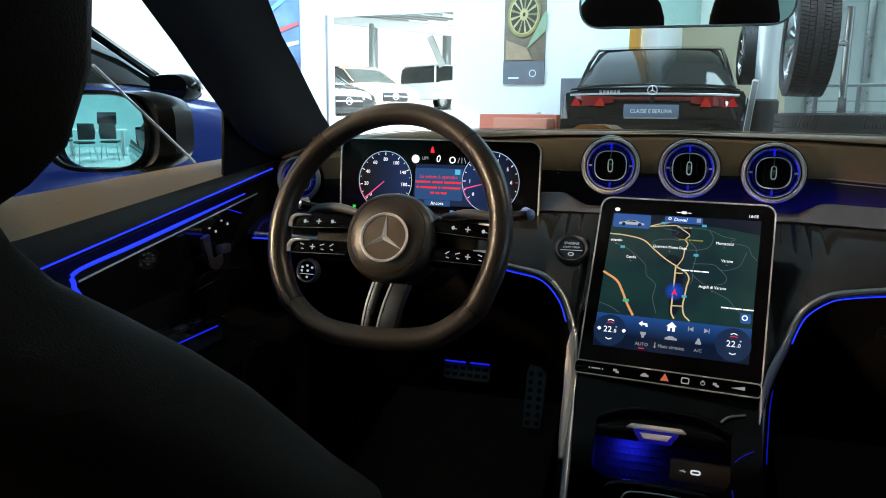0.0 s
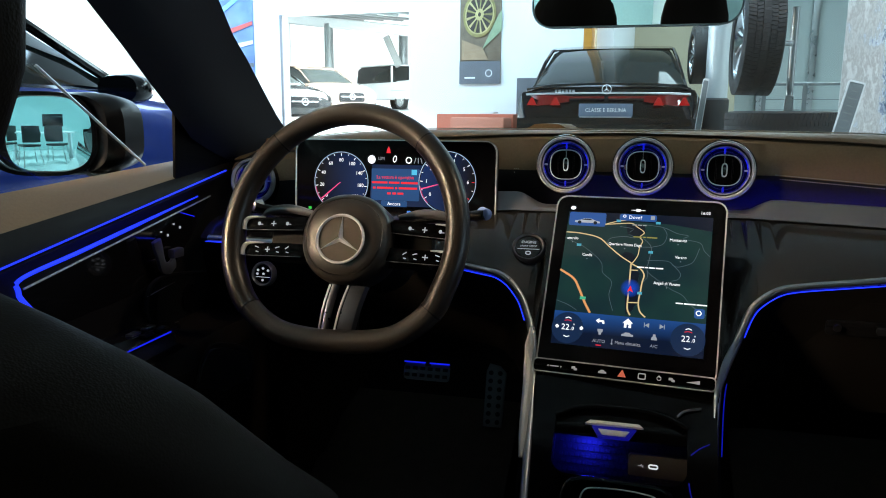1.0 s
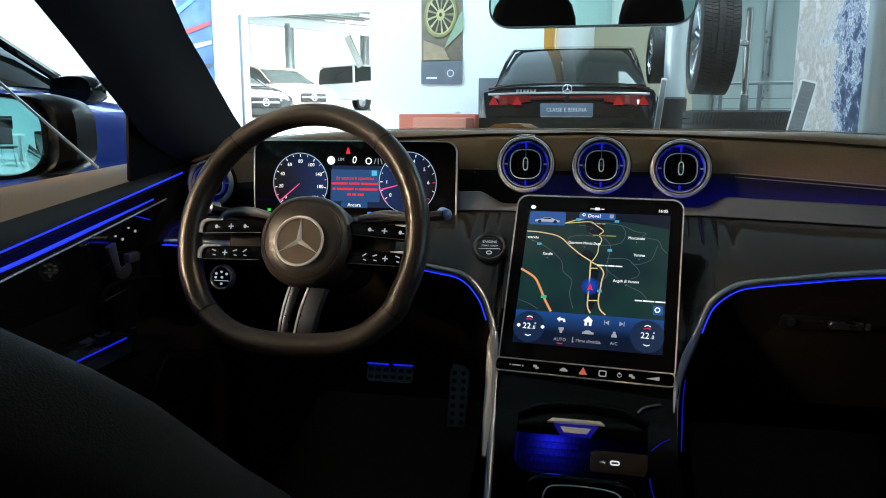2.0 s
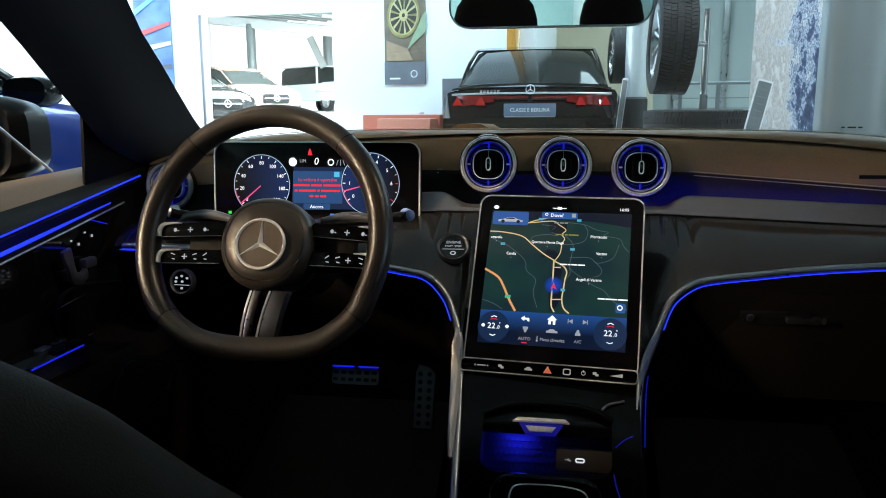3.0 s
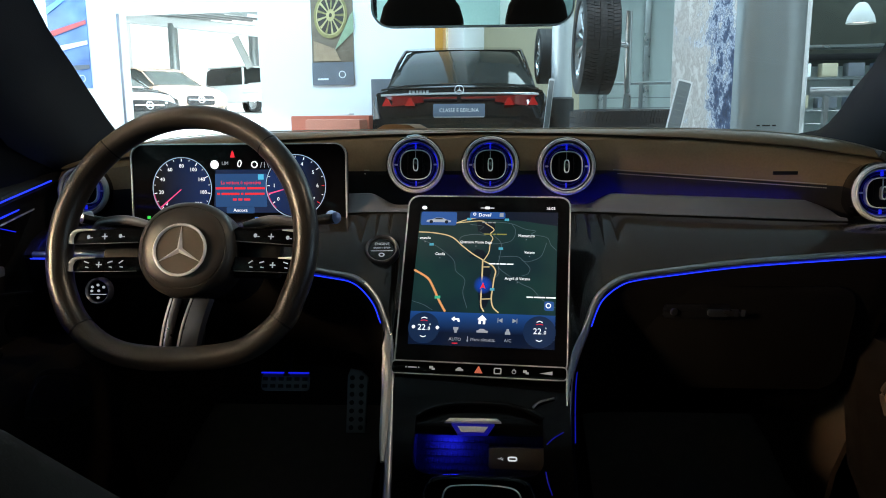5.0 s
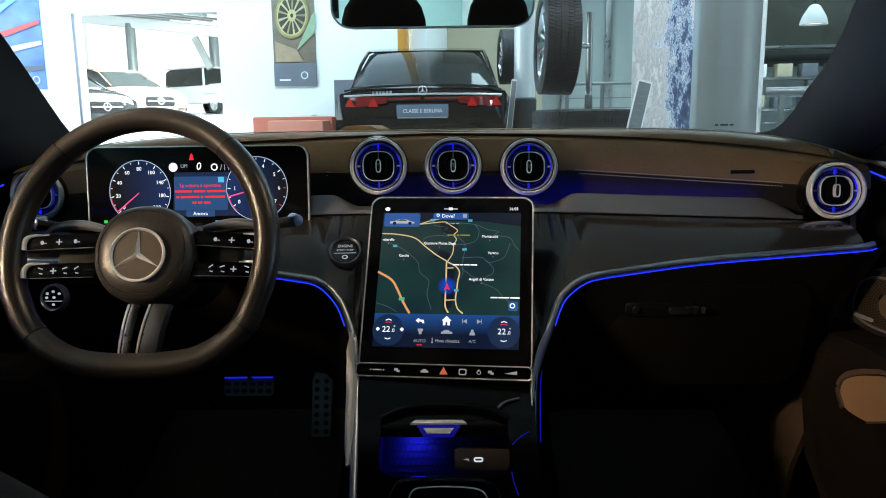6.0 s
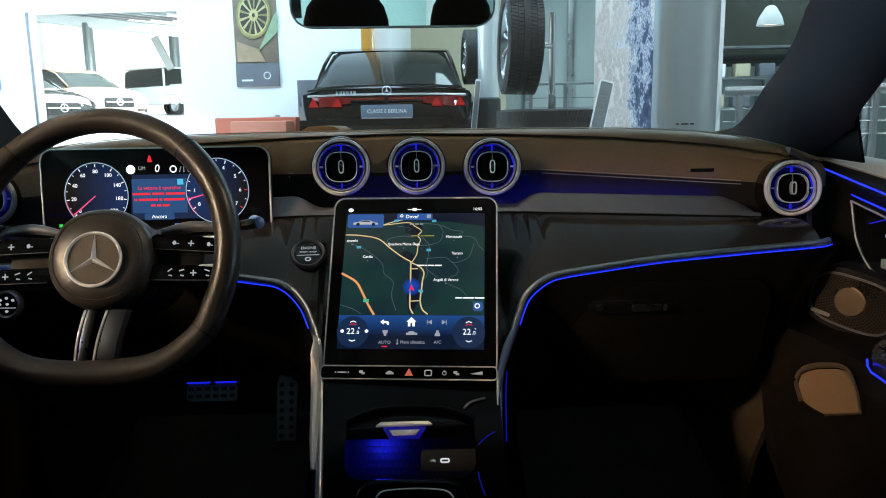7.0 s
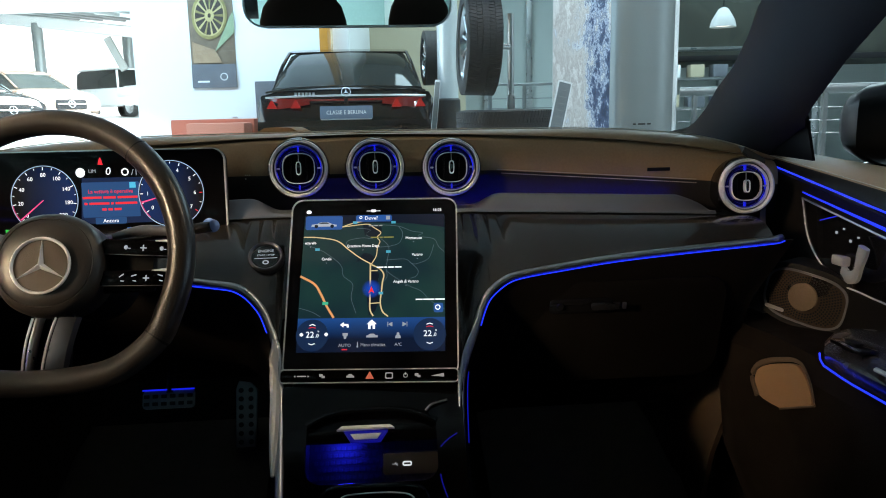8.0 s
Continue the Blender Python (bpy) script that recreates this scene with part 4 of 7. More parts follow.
def halo(m):
    """A soft round light under the position arrow, brightest in its middle."""
    g = glow("blue_position_glow", (0.015, 0.10, 0.75), 0.6)
    t = g.node_tree
    co, sub, ln, r = t.nodes.new("ShaderNodeTexCoord"), t.nodes.new("ShaderNodeVectorMath"), t.nodes.new("ShaderNodeVectorMath"), t.nodes.new("ShaderNodeMapRange")
    sub.operation, ln.operation = "SUBTRACT", "LENGTH"
    sub.inputs[1].default_value = m.translation
    r.inputs[1].default_value, r.inputs[2].default_value, r.inputs[3].default_value, r.inputs[4].default_value = 0.002, 0.0145, 0.9, 0.0
    tr, mx = t.nodes.new("ShaderNodeBsdfTransparent"), t.nodes.new("ShaderNodeMixShader")
    t.links.new(co.outputs["Object"], sub.inputs[0])
    t.links.new(sub.outputs[0], ln.inputs[0])
    t.links.new(ln.outputs["Value"], r.inputs[0])
    t.links.new(r.outputs[0], mx.inputs[0])
    t.links.new(tr.outputs[0], mx.inputs[1])
    t.links.new(t.nodes["Principled BSDF"].outputs[0], mx.inputs[2])
    t.links.new(mx.outputs[0], t.nodes["Material Output"].inputs[0])
    return g


hm = at(sm_, 0.0, -0.0165, z3 - 0.0001)
part("position_glow", plate(oval(0.015, 0.015, 32), 0.0001, hm), halo(hm), mp, "soft blue glow")
part("position_arrow", plate([(-0.0040, -0.0042), (0, -0.002), (0.0042, -0.0045), (0, 0.0056)], 0.0004, at(sm_, 0.0, -0.0185, z3 + 0.0006)), M_RED, mp, "red position arrow", False)
M_BTN = glow("blue_button", (0.03, 0.12, 0.42), 0.8)
part("car_button", plate(rrect(0.056, 0.022, 0.003), 0.0004, at(sm_, -0.0747, 0.0886, z3)), M_BTN, mp, "blue button with a small car drawing")
car_ = part("car_drawing", plate([(-0.019, -0.0030), (0.019, -0.0030), (0.0195, -0.0005), (0.012, 0.0012), (0.006, 0.0040), (-0.004, 0.0042), (-0.011, 0.0012), (-0.0185, 0.0002)], 0.0003, at(sm_, -0.0747, 0.0855, z3 + 0.0005)), glow("pale_car_drawing", (0.55, 0.60, 0.66), 0.8), mp, "small drawing of a pale car", False)
part("car_glass", plate([(-0.0085, 0.0014), (0.0080, 0.0014), (0.0050, 0.0034), (-0.0032, 0.0036)], 0.0002, at(sm_, -0.0747, 0.0855, z3 + 0.0008)), M_LAKE, car_, "", False)
for q in (-0.0115, 0.0125):
    part("car_wheel", plate(oval(0.0028, 0.0028, 16), 0.0002, at(sm_, -0.0747 + q, 0.0828, z3 + 0.0008)), M_LAKE, car_, "", False)
part("search_button", plate(rrect(0.0545, 0.0105, 0.003), 0.0004, at(sm_, 0.001, 0.0950, z3)), M_BTN, mp, "blue search button")
words("caption", "Dove?", 0.0078, M_WHITE, at(sm_, -0.003, 0.0950, z3 + 0.0005), mp)
part("search_icon", band(oval(0.0024, 0.0024, 16), oval(0.0015, 0.0015, 16), 0.0003, at(sm_, -0.019, 0.0965, z3 + 0.0005)), M_WHITE, mp)
part("key_icon", box(0, 0, 0, 0.006, 0.006, 0.0003, 0, at(sm_, 0.0225, 0.0955, z3 + 0.0005)), M_GREYSYM, mp, "", False)
words("clock", "16:05", 0.0064, M_WHITE, at(sm_, 0.097, 0.1072, z3), screen)
part("status_icon", plate(oval(0.004, 0.003, 16), 0.0003, at(sm_, -0.0986, 0.1065, z3)), M_WHITE, screen)
part("status_icon", joined(box(0, 0, 0, 0.0065, 0.0042, 0.0003, 0, at(sm_, 0.0002, 0.1072, z3)), box(0, 0, 0, 0.021, 0.0009, 0.0003, 0, at(sm_, 0.0002, 0.1070, z3))), M_WHITE, screen, "", False)
part("zoom_button", plate(rrect(0.014, 0.014, 0.003), 0.0004, at(sm_, 0.0985, -0.0460, z3)), M_BTN, mp, "blue round-cornered map button")
part("zoom_icon", band(oval(0.004, 0.004, 18), oval(0.0026, 0.0026, 18), 0.0003, at(sm_, 0.0975, -0.0455, z3 + 0.0005)), M_WHITE, mp)


def bar_blue():
    m = glow("blue_climate_bar", (0.02, 0.10, 0.40), 0.85)
    t = m.node_tree
    b = t.nodes["Principled BSDF"]
    co, s, r = t.nodes.new("ShaderNodeTexCoord"), t.nodes.new("ShaderNodeSeparateXYZ"), t.nodes.new("ShaderNodeValToRGB")
    mr = t.nodes.new("ShaderNodeMapRange")
    mr.inputs[1].default_value, mr.inputs[2].default_value = 0.588, 0.632
    r.color_ramp.elements[0].position = 0.25
    r.color_ramp.elements[0].color, r.color_ramp.elements[1].color = (0.002, 0.008, 0.030, 1), (0.018, 0.095, 0.36, 1)
    t.links.new(co.outputs["Object"], s.inputs[0])
    t.links.new(s.outputs["Z"], mr.inputs[0])
    t.links.new(mr.outputs[0], r.inputs[0])
    t.links.new(r.outputs[0], b.inputs["Emission Color"])
    return m


cb = part("climate_bar", plate([(-0.1065, -0.110), (0.108, -0.110), (0.108, -0.060), (-0.1065, -0.060)], 0.0004, at(sm_, 0, 0, z1)), bar_blue(), screen, "blue climate control bar", False)
for x in (-0.0846, 0.0857):
    part("temperature_dial", plate(oval(0.0235, 0.0235, 36), 0.0003, at(sm_, x, -0.0850, z2)), glow("dark_blue_dial", (0.008, 0.025, 0.075), 0.9), cb)
    words("temperature", "22", 0.0125, M_WHITE, at(sm_, x - 0.003, -0.0845, z3), cb)
    words("temperature", ".0", 0.0075, M_WHITE, at(sm_, x + 0.0072, -0.0860, z3), cb)
    words("temperature", "\u00b0", 0.0080, M_WHITE, at(sm_, x + 0.0092, -0.0818, z3), cb)
    for s, y in ((1, -0.0690), (-1, -0.0990)):
        part("chevron", joined(box(-0.0022, 0, 0, 0.0052, 0.0012, 0.0003, 0, at(sm_, x, y, z3, 22 * s)), box(0.0022, 0, 0, 0.0052, 0.0012, 0.0003, 0, at(sm_, x, y, z3, -22 * s))), M_WHITE, cb, "", False)
    part("heat_mark", joined(*[box(0, 0, 0, 0.0036, 0.0010, 0.0003, 0, at(sm_, x + 0.0034 * k, -0.0735 - 0.0006 * k * k, z3, -18 * k)) for k in (-1, 0, 1)]), M_RED, cb, "", False)
for x in (-0.104 + 0.004, -0.064):
    part("fan_icon", plate(oval(0.003, 0.003, 8, 1.2), 0.0003, at(sm_, x, -0.0840, z3)), M_WHITE, cb)
words("caption", "AUTO", 0.0066, M_GREYSYM, at(sm_, -0.0368, -0.1006, z3), cb)
part("auto_mark", box(0, 0, 0, 0.008, 0.0016, 0.0003, 0, at(sm_, -0.0368, -0.1065, z3)), M_RED, cb, "", False)
words("caption", "Menu climatizz.", 0.0066, M_GREYSYM, at(sm_, 0.0045, -0.1000, z3), cb, squeeze=0.9)
words("caption", "A/C", 0.0066, M_GREYSYM, at(sm_, 0.0405, -0.0998, z3), cb)
part("home_icon", plate([(-0.005, -0.006), (-0.0015, -0.006), (-0.0015, -0.001), (0.0015, -0.001), (0.0015, -0.006), (0.005, -0.006), (0.005, 0.001), (0.0072, 0.001), (0, 0.0078), (-0.0072, 0.001), (-0.005, 0.001)], 0.0003, at(sm_, 0.0016, -0.0705, z3)), M_WHITE, cb, "", False)
part("back_icon", plate([(-0.007, 0.001), (-0.002, 0.005), (-0.002, 0.0025), (0.005, 0.002), (0.006, -0.003), (0.003, -0.003), (0.002, -0.0005), (-0.002, -0.0005), (-0.002, -0.003)], 0.0003, at(sm_, -0.0373, -0.0711, z3)), M_WHITE, cb, "", False)
for x, s in ((0.0286, -1), (0.0492, 1)):
    part("skip_icon", joined(plate([(-0.003 * s, -0.0035), (-0.003 * s, 0.0035), (0.003 * s, 0)], 0.0003, at(sm_, x, -0.0700, z3)), box(0.0036 * s, 0, 0, 0.001, 0.007, 0.0003, 0, at(sm_, x, -0.0700, z3))), M_GREYSYM, cb, "", False)
CAR = [(-0.0055, -0.0024), (0.0055, -0.0024), (0.0055, 0.0002), (0.0034, 0.0006), (0.0018, 0.0026), (-0.0022, 0.0026), (-0.0038, 0.0006), (-0.0055, 0.0002)]
SEATS = [(-0.004, 0.0042), (0.004, 0.0042), (0.0036, 0.0005), (0.0022, -0.0004), (0.0016, -0.0042), (-0.0016, -0.0042), (-0.0022, -0.0004), (-0.0036, 0.0005)]
for x, pts in ((-0.0365, SEATS), (0.0025, [(a * 1.5, b * 1.1) for a, b in CAR]), (0.040, [(a, -b) for a, b in SEATS])):
    part("menu_icon", plate(pts, 0.0003, at(sm_, x, -0.0865, z3)), M_GREYSYM, cb, "", False)
part("menu_icon", joined(box(0, 0.001, 0, 0.0012, 0.006, 0.0003, 0, at(sm_, -0.0182, -0.0995, z3)), plate(oval(0.0014, 0.0014, 12), 0.0003, at(sm_, -0.0182, -0.1022, z3))), M_GREYSYM, cb, "", False)
# shortcut bar under the screen
bar = part("shortcut_bar", plate(rrect(0.250, 0.0165, 0.004), 0.006, at(sm_, 0.000, -0.1455, 0.008), 0.001), M_CONSOLE, screen, "piano black shortcut bar")
part("bar_rim", band(rrect(0.2540, 0.0200, 0.006), rrect(0.2510, 0.0170, 0.0048), 0.005, at(sm_, 0.000, -0.1455, 0.0095)), M_BRIGHT, bar, "bright metal rim")
M_KEY = glow("backlit_key_symbol", (0.75, 0.72, 0.68), 0.35)
km = lambda x, y=0.0: at(sm_, x, -0.1455 + y, 0.0086)
part("key_symbol", joined(box(0, 0, 0, 0.013, 0.0016, 0.0003, 0, km(-0.095)), *[plate([(-0.0014 * s, 0), (0.0008 * s, -0.0016), (0.0008 * s, 0.0016)][::s], 0.0003, km(-0.095 + 0.0095 * -s)) for s in (-1, 1)]), M_KEY, bar, "", False)
for x in (-0.066, 0.069):
    part("key_symbol", joined(box(-0.0014, 0.001, 0, 0.0052, 0.0036, 0.0003, 0, km(x)), box(0.0018, -0.0012, 0.0001, 0.0044, 0.0030, 0.0003, 0, km(x))), M_KEY, bar, "", False)
part("key_symbol", plate(CAR, 0.0003, km(-0.026)), M_KEY, bar, "", False)
part("key_symbol", joined(band(oval(0.0032, 0.0032, 20), oval(0.0022, 0.0022, 20), 0.0003, km(0.052)), box(0, 0.0026, 0.0001, 0.0011, 0.0034, 0.0003, 0, km(0.052))), M_KEY, bar, "", False)
part("hazard_key", plate([(-0.006, -0.0048), (0.006, -0.0048), (0, 0.0060)], 0.0004, at(sm_, 0.0014, -0.1450, 0.0086)), glow("hazard_red", (0.95, 0.22, 0.12), 0.5), bar, "red hazard triangle key", False)
part("camera_key", band(rrect(0.011, 0.009, 0.002, 4), rrect(0.008, 0.006, 0.0015, 4), 0.0005, at(sm_, 0.0288, -0.1455, 0.0088)), M_KEY, bar)
part("volume_key", plate([(-0.010, -0.0008), (0.008, -0.0022), (0.008, 0.0030)], 0.0003, at(sm_, 0.098, -0.1455, 0.0086)), M_KEY, bar, "", False)
hold(screen)

# ---- engine start button and light switch ----
def round_switch(name, m, r, label, text=True):
    s = thing(name, (0, 0, 0), label, "button")
    part("ring", lathe([(r * 0.80, -0.006), (r * 0.82, 0.003), (r * 0.92, 0.0055), (r, 0.002), (r * 1.02, -0.008)], 40), M_GREYTRIM, s, "satin metal ring")
    part("cap", lathe([(0, 0.0015), (r * 0.74, 0.001), (r * 0.78, -0.001), (r * 0.79, -0.006)], 40), M_GLOSS, s)
    if text:
        words("caption", "ENGINE", r * 0.25, M_GREYSYM, at(Matrix.Identity(4), 0, r * 0.36, 0.0018), s)
        words("caption", "START / STOP", r * 0.16, M_GREYSYM, at(Matrix.Identity(4), 0, r * 0.08, 0.0018), s)
        part("divider", box(0, -r * 0.12, 0.0016, r * 1.3, r * 0.03, 0.0004, 0), M_GREYSYM, s, "", False)
        part("symbol", band(oval(r * 0.18, r * 0.14, 20), oval(r * 0.11, r * 0.08, 20), 0.0004, Matrix.Translation((0, -r * 0.40, 0.0019))), M_GREYSYM, s)
    else:
        for i, (x, y) in enumerate(((-0.45, 0.30), (0.0, 0.45), (0.45, 0.30), (-0.5, 0.0), (0.05, 0.02), (0.0, -0.50))):
            part("symbol", plate(oval(r * 0.12, r * 0.10, 12), 0.0004, Matrix.Translation((x * r, y * r, 0.0019))), M_GREYSYM, s, "white printed symbol")
        part("divider", box(0, -r * 0.25, 0.0016, r * 1.3, r * 0.05, 0.0004, 0), M_GREYSYM, s, "", False)
    s.matrix_basis = m
    return s


round_switch("engine_start_button", basis((-0.1668, 0.846, 0.7065), (1, 0.05, 0), (0, 0.95, 1)), 0.0265, "round black start button in a satin metal ring")
round_switch("light_switch", basis((-0.600, 0.790, 0.6515), (1, -0.05, 0), (0, 0.15, 1)), 0.0205, "round black headlight switch with white symbols", False)

# ---- steering wheel ----
wm = basis((-0.377, 0.601, 0.758), (1, 0, 0), (0, math.sin(radians(22)), math.cos(radians(22))))
wheel = thing("steering_wheel", (-0.383, 0.66, 0.74), "black leather flat-bottomed sports steering wheel with silver spokes", "steering wheel")
ring = [(-0.008 + 0.157 * math.cos(radians(a)), 0.1685 * math.sin(radians(a))) for a in range(-24, 205, 8)]
ring += [(-0.138, -0.093), (-0.112, -0.118), (-0.080, -0.135), (-0.045, -0.1415), (-0.008, -0.143), (0.040, -0.1405), (0.078, -0.132), (0.107, -0.113), (0.127, -0.091)]
ring = curve([(x, y, 0) for x, y in ring], 4, True)


def rim_piece(sel, name, mat, r=0.0152):
    pts = [p for p in ring if sel(p)]
    # order along the ring
    k = ring.index(pts[0])
    while sel(ring[k - 1]):
        k -= 1
    run = []
    while sel(ring[k % len(ring)]) and len(run) < len(ring):
        run.append(ring[k % len(ring)])
        k += 1
    nxt = ring[k % len(ring)]
    run.append(nxt)
    b = tube(run, r, r * 1.12, 18, up=(0, 0, 1))
    b.transform(wm)
    part(name, b, mat, wheel)
    for q, w in ((run[0], run[1]), (run[-1], run[-2])):
        t = (w - q).normalized()
        s = tube([q - t * 0.0008, q + t * 0.0008], r * 1.015, r * 1.135, 18, up=(0, 0, 1))
        s.transform(wm)
        part("seam", s, M_DARK, wheel)


rim_piece(lambda p: p.y > 0.128, "rim_top", M_LEATHER)
rim_piece(lambda p: p.x > 0 and -0.102 < p.y <= 0.128, "rim_grip", M_RIMGRIP, 0.0158)
rim_piece(lambda p: p.x < 0 and -0.102 < p.y <= 0.128, "rim_grip", M_RIMGRIP, 0.0158)
rim_piece(lambda p: p.y <= -0.102, "rim_bottom", M_LEATHER)
# airbag hub
rows = []
for k, h in ((0.99, -0.045), (1.0, -0.016), (0.99, -0.006), (0.955, 0.0015), (0.90, 0.006), (0.84, 0.0085), (0.825, 0.0078), (0.81, 0.0088), (0.66, 0.0125), (0.40, 0.0145), (0.12, 0.015)):
    rows.append([(0.001 + 0.0625 * k * x, -0.0075 + 0.0615 * k * y, h + 0.008) for x, y in oval(1, 1, 48, 2.15)])
part("airbag_cover", loft(rows, closed=True, cap=True, m=wm), M_LEATHER, wheel, "domed black leather airbag cover")
part("emblem_disc", lathe([(0.0, 0.0005), (0.030, 0.0), (0.032, -0.004)], 40, at(wm, -0.0005, -0.0125, 0.0235)), M_DISC, wheel)
emblem(0.0335, at(wm, -0.0005, -0.0125, 0.0240), wheel, M_VENTRING)
# spoke pods: two slats a side, each with touch keys and a bright hook at its outer end
for s in (-1, 1):
    for y0, w, tall, xc in ((0.0085, 0.092, 0.0185, 0.103), (-0.0275, 0.088, 0.0185, 0.100)):
        x0 = s * xc
        pm = at(wm, x0, y0, 0.004, (2 if s < 0 else -4) * (1 if y0 > 0 else 0.4))
        pod = part("spoke_pod", plate(rrect(w, tall, 0.005), 0.012, pm, 0.003), M_KEYPOD, wheel, "gloss black spoke with touch keys")
        hook = [(s * 0.016, tall * 0.50, 0.0002), (s * 0.030, tall * 0.50, 0.0010), (s * 0.040, tall * 0.40, 0.002), (s * 0.0450, tall * 0.05, 0.0022), (s * 0.0455, -tall * 0.46, 0.0015)]
        b = tube([Vector(p) for p in curve(hook, 5)], 0.0030, n=8, taper=lambda f: 0.25 + 0.85 * min(1.0, f * 1.5))
        b.transform(pm)
        part("hook_trim", b, M_BRIGHT, pod, "bright metal hook trim")
        part("slat_edge", tube([pm @ Vector((q * w, -tall * 0.48, 0.0008)) for q in (-0.46, -0.2, 0.1, 0.44)], 0.0005, n=6), M_GREYTRIM, pod, "thin metal slat edge")
        for k, kx in enumerate((-0.024, -0.003, 0.017) if y0 > 0 else (-0.026, -0.010, 0.004, 0.018)):
            kx *= -s
            if k == 1:
                b = joined(box(0, 0, 0, 0.0072, 0.0014, 0.0004, 0, at(pm, kx, 0.0, 0.0008)), box(0, 0, 0, 0.0014, 0.0072, 0.0004, 0, at(pm, kx, 0.0, 0.0009)))
            elif y0 > 0:
                b = joined(plate(oval(0.0022, 0.0026, 10), 0.0004, at(pm, kx, 0.0, 0.0008)), box(0, 0, 0, 0.0030, 0.0010, 0.0004, 0, at(pm, kx + 0.004, -0.001, 0.0008)))
            else:
                b = joined(box(0, 0, 0, 0.0062, 0.0013, 0.0004, 0, at(pm, kx, 0.0032, 0.0008, 18 * (k - 1))), box(0, 0, 0, 0.0040, 0.0013, 0.0004, 0, at(pm, kx + 0.001, -0.0032, 0.0008, -12)))
            part("key_symbol", b, M_GREYSYM, pod, "", False)
    b = box(s * 0.070, -0.010, -0.020, 0.09, 0.060, 0.020, 0.008, wm)
    part("spoke_backing", b, M_SOFT, wheel)
    # shift paddle: a slim satin blade behind the rim
    pts = [wm @ Vector((s * q, y, -0.026)) for q, y in ((0.060, 0.030), (0.095, 0.037), (0.128, 0.034), (0.140, 0.024))]
    part("shift_paddle", tube(curve(pts, 5), 0.0035, 0.0055, 10, taper=lambda f: 0.6 + 0.6 * math.sin(math.pi * min(1.0, f + 0.1))), M_GREYTRIM, wheel, "satin metal shift paddle")
# twin lower spoke: a slim silver blade and a broad dark one with a bright edge
for xa, xb, w, mat in ((-0.008, -0.018, 0.011, M_SILVER), (0.025, 0.010, 0.026, M_DARKMETAL)):
    row = []
    for k in range(7):
        t = k / 6
        x, y = xa + (xb - xa) * t, -0.070 - 0.070 * t
        h = 0.006 + 0.006 * math.sin(math.pi * t) - 0.004 * t
        row.append([(x - w / 2, y, h - 0.008), (x - w / 2 + 0.003, y, h), (x, y, h + 0.0012), (x + w / 2 - 0.003, y, h), (x + w / 2, y, h - 0.008)])
    blade = part("lower_spoke", loft(row, thick=0.002, m=wm), mat, wheel, "brushed silver lower spoke" if w < 0.02 else "dark satin lower spoke")
    part("blade_edge", tube([wm @ Vector((q[0][0] - 0.0005, q[0][1], q[0][2] + 0.007)) for q in row], 0.0014, n=6), M_BRIGHT, blade, "bright bevelled edge")
part("spoke_web", box(0.004, -0.100, -0.008, 0.044, 0.080, 0.010, 0.003, wm), M_BLACK, wheel)
part("column_shroud", lathe([(0.055, -0.16), (0.055, -0.05), (0.045, -0.03), (0.0, -0.03)], 28, wm), M_SOFT, wheel)
hold(wheel)

M_CAPBLUE = material("pale_blue_satin_cap", (0.30, 0.36, 0.62), 0.3, 0.2, 0, 200, 0.05)
for s, end, label in ((-1, M_SILVER, "black indicator stalk with satin end"), (1, M_CAPBLUE, "black gear stalk with a pale blue end cap")):
    st = thing("column_stalk", (-0.383 + 0.05 * s, 0.70, 0.755), label, "stalk")
    pts = [(-0.383 + s * x, 0.72 - 0.02 * k, 0.757 + 0.0085 * k) for k, x in enumerate((0.045, 0.09, 0.135, 0.160 if s < 0 else 0.181))]
    part("lever", tube(curve(pts, 4), 0.009, 0.006, 12, taper=lambda f: 0.7 + 0.5 * f), M_SOFT, st)
    tip = pts[-1]
    part("lever_end", lathe([(0.0, 0.004), (0.0055, 0.0035), (0.0080, 0.0015), (0.0088, -0.012)], 24, basis(tip, (0.8, 0.6 * s, 0), (0, 0, 1))), end, st, "round pale end cap")
    hold(st)

# ---- centre console ----
M_BLUEDIM = glow("faint_blue_glow", (0.02, 0.02, 1.0), 0.16)
console = thing("center_console", (-0.015, 0.45, 0.20), "piano black centre console with an open storage tray", "console", "", "structure")
cm = basis((-0.014, 0.660, 0.4845), (1, -0.03, 0), (0, 0.12, 0.109))  # sloping face, local y up the slope
# face: a frame round the tray opening
outer = [(-0.130, 0.084), (0.128, 0.084), (0.125, 0.0), (0.121, -0.10), (-0.127, -0.10), (-0.131, 0.0)]
oo = rrect(0.252, 0.180, 0.006, 6)
ii = [(x, y + 0.0) for x, y in rrect(0.176, 0.098, 0.022, 6)]
part("face_panel", band([(x, y - 0.006) for x, y in oo], [(x + 0.0, y - 0.010) for x, y in ii], 0.006, cm), M_CONSOLE, console, "piano black face panel")
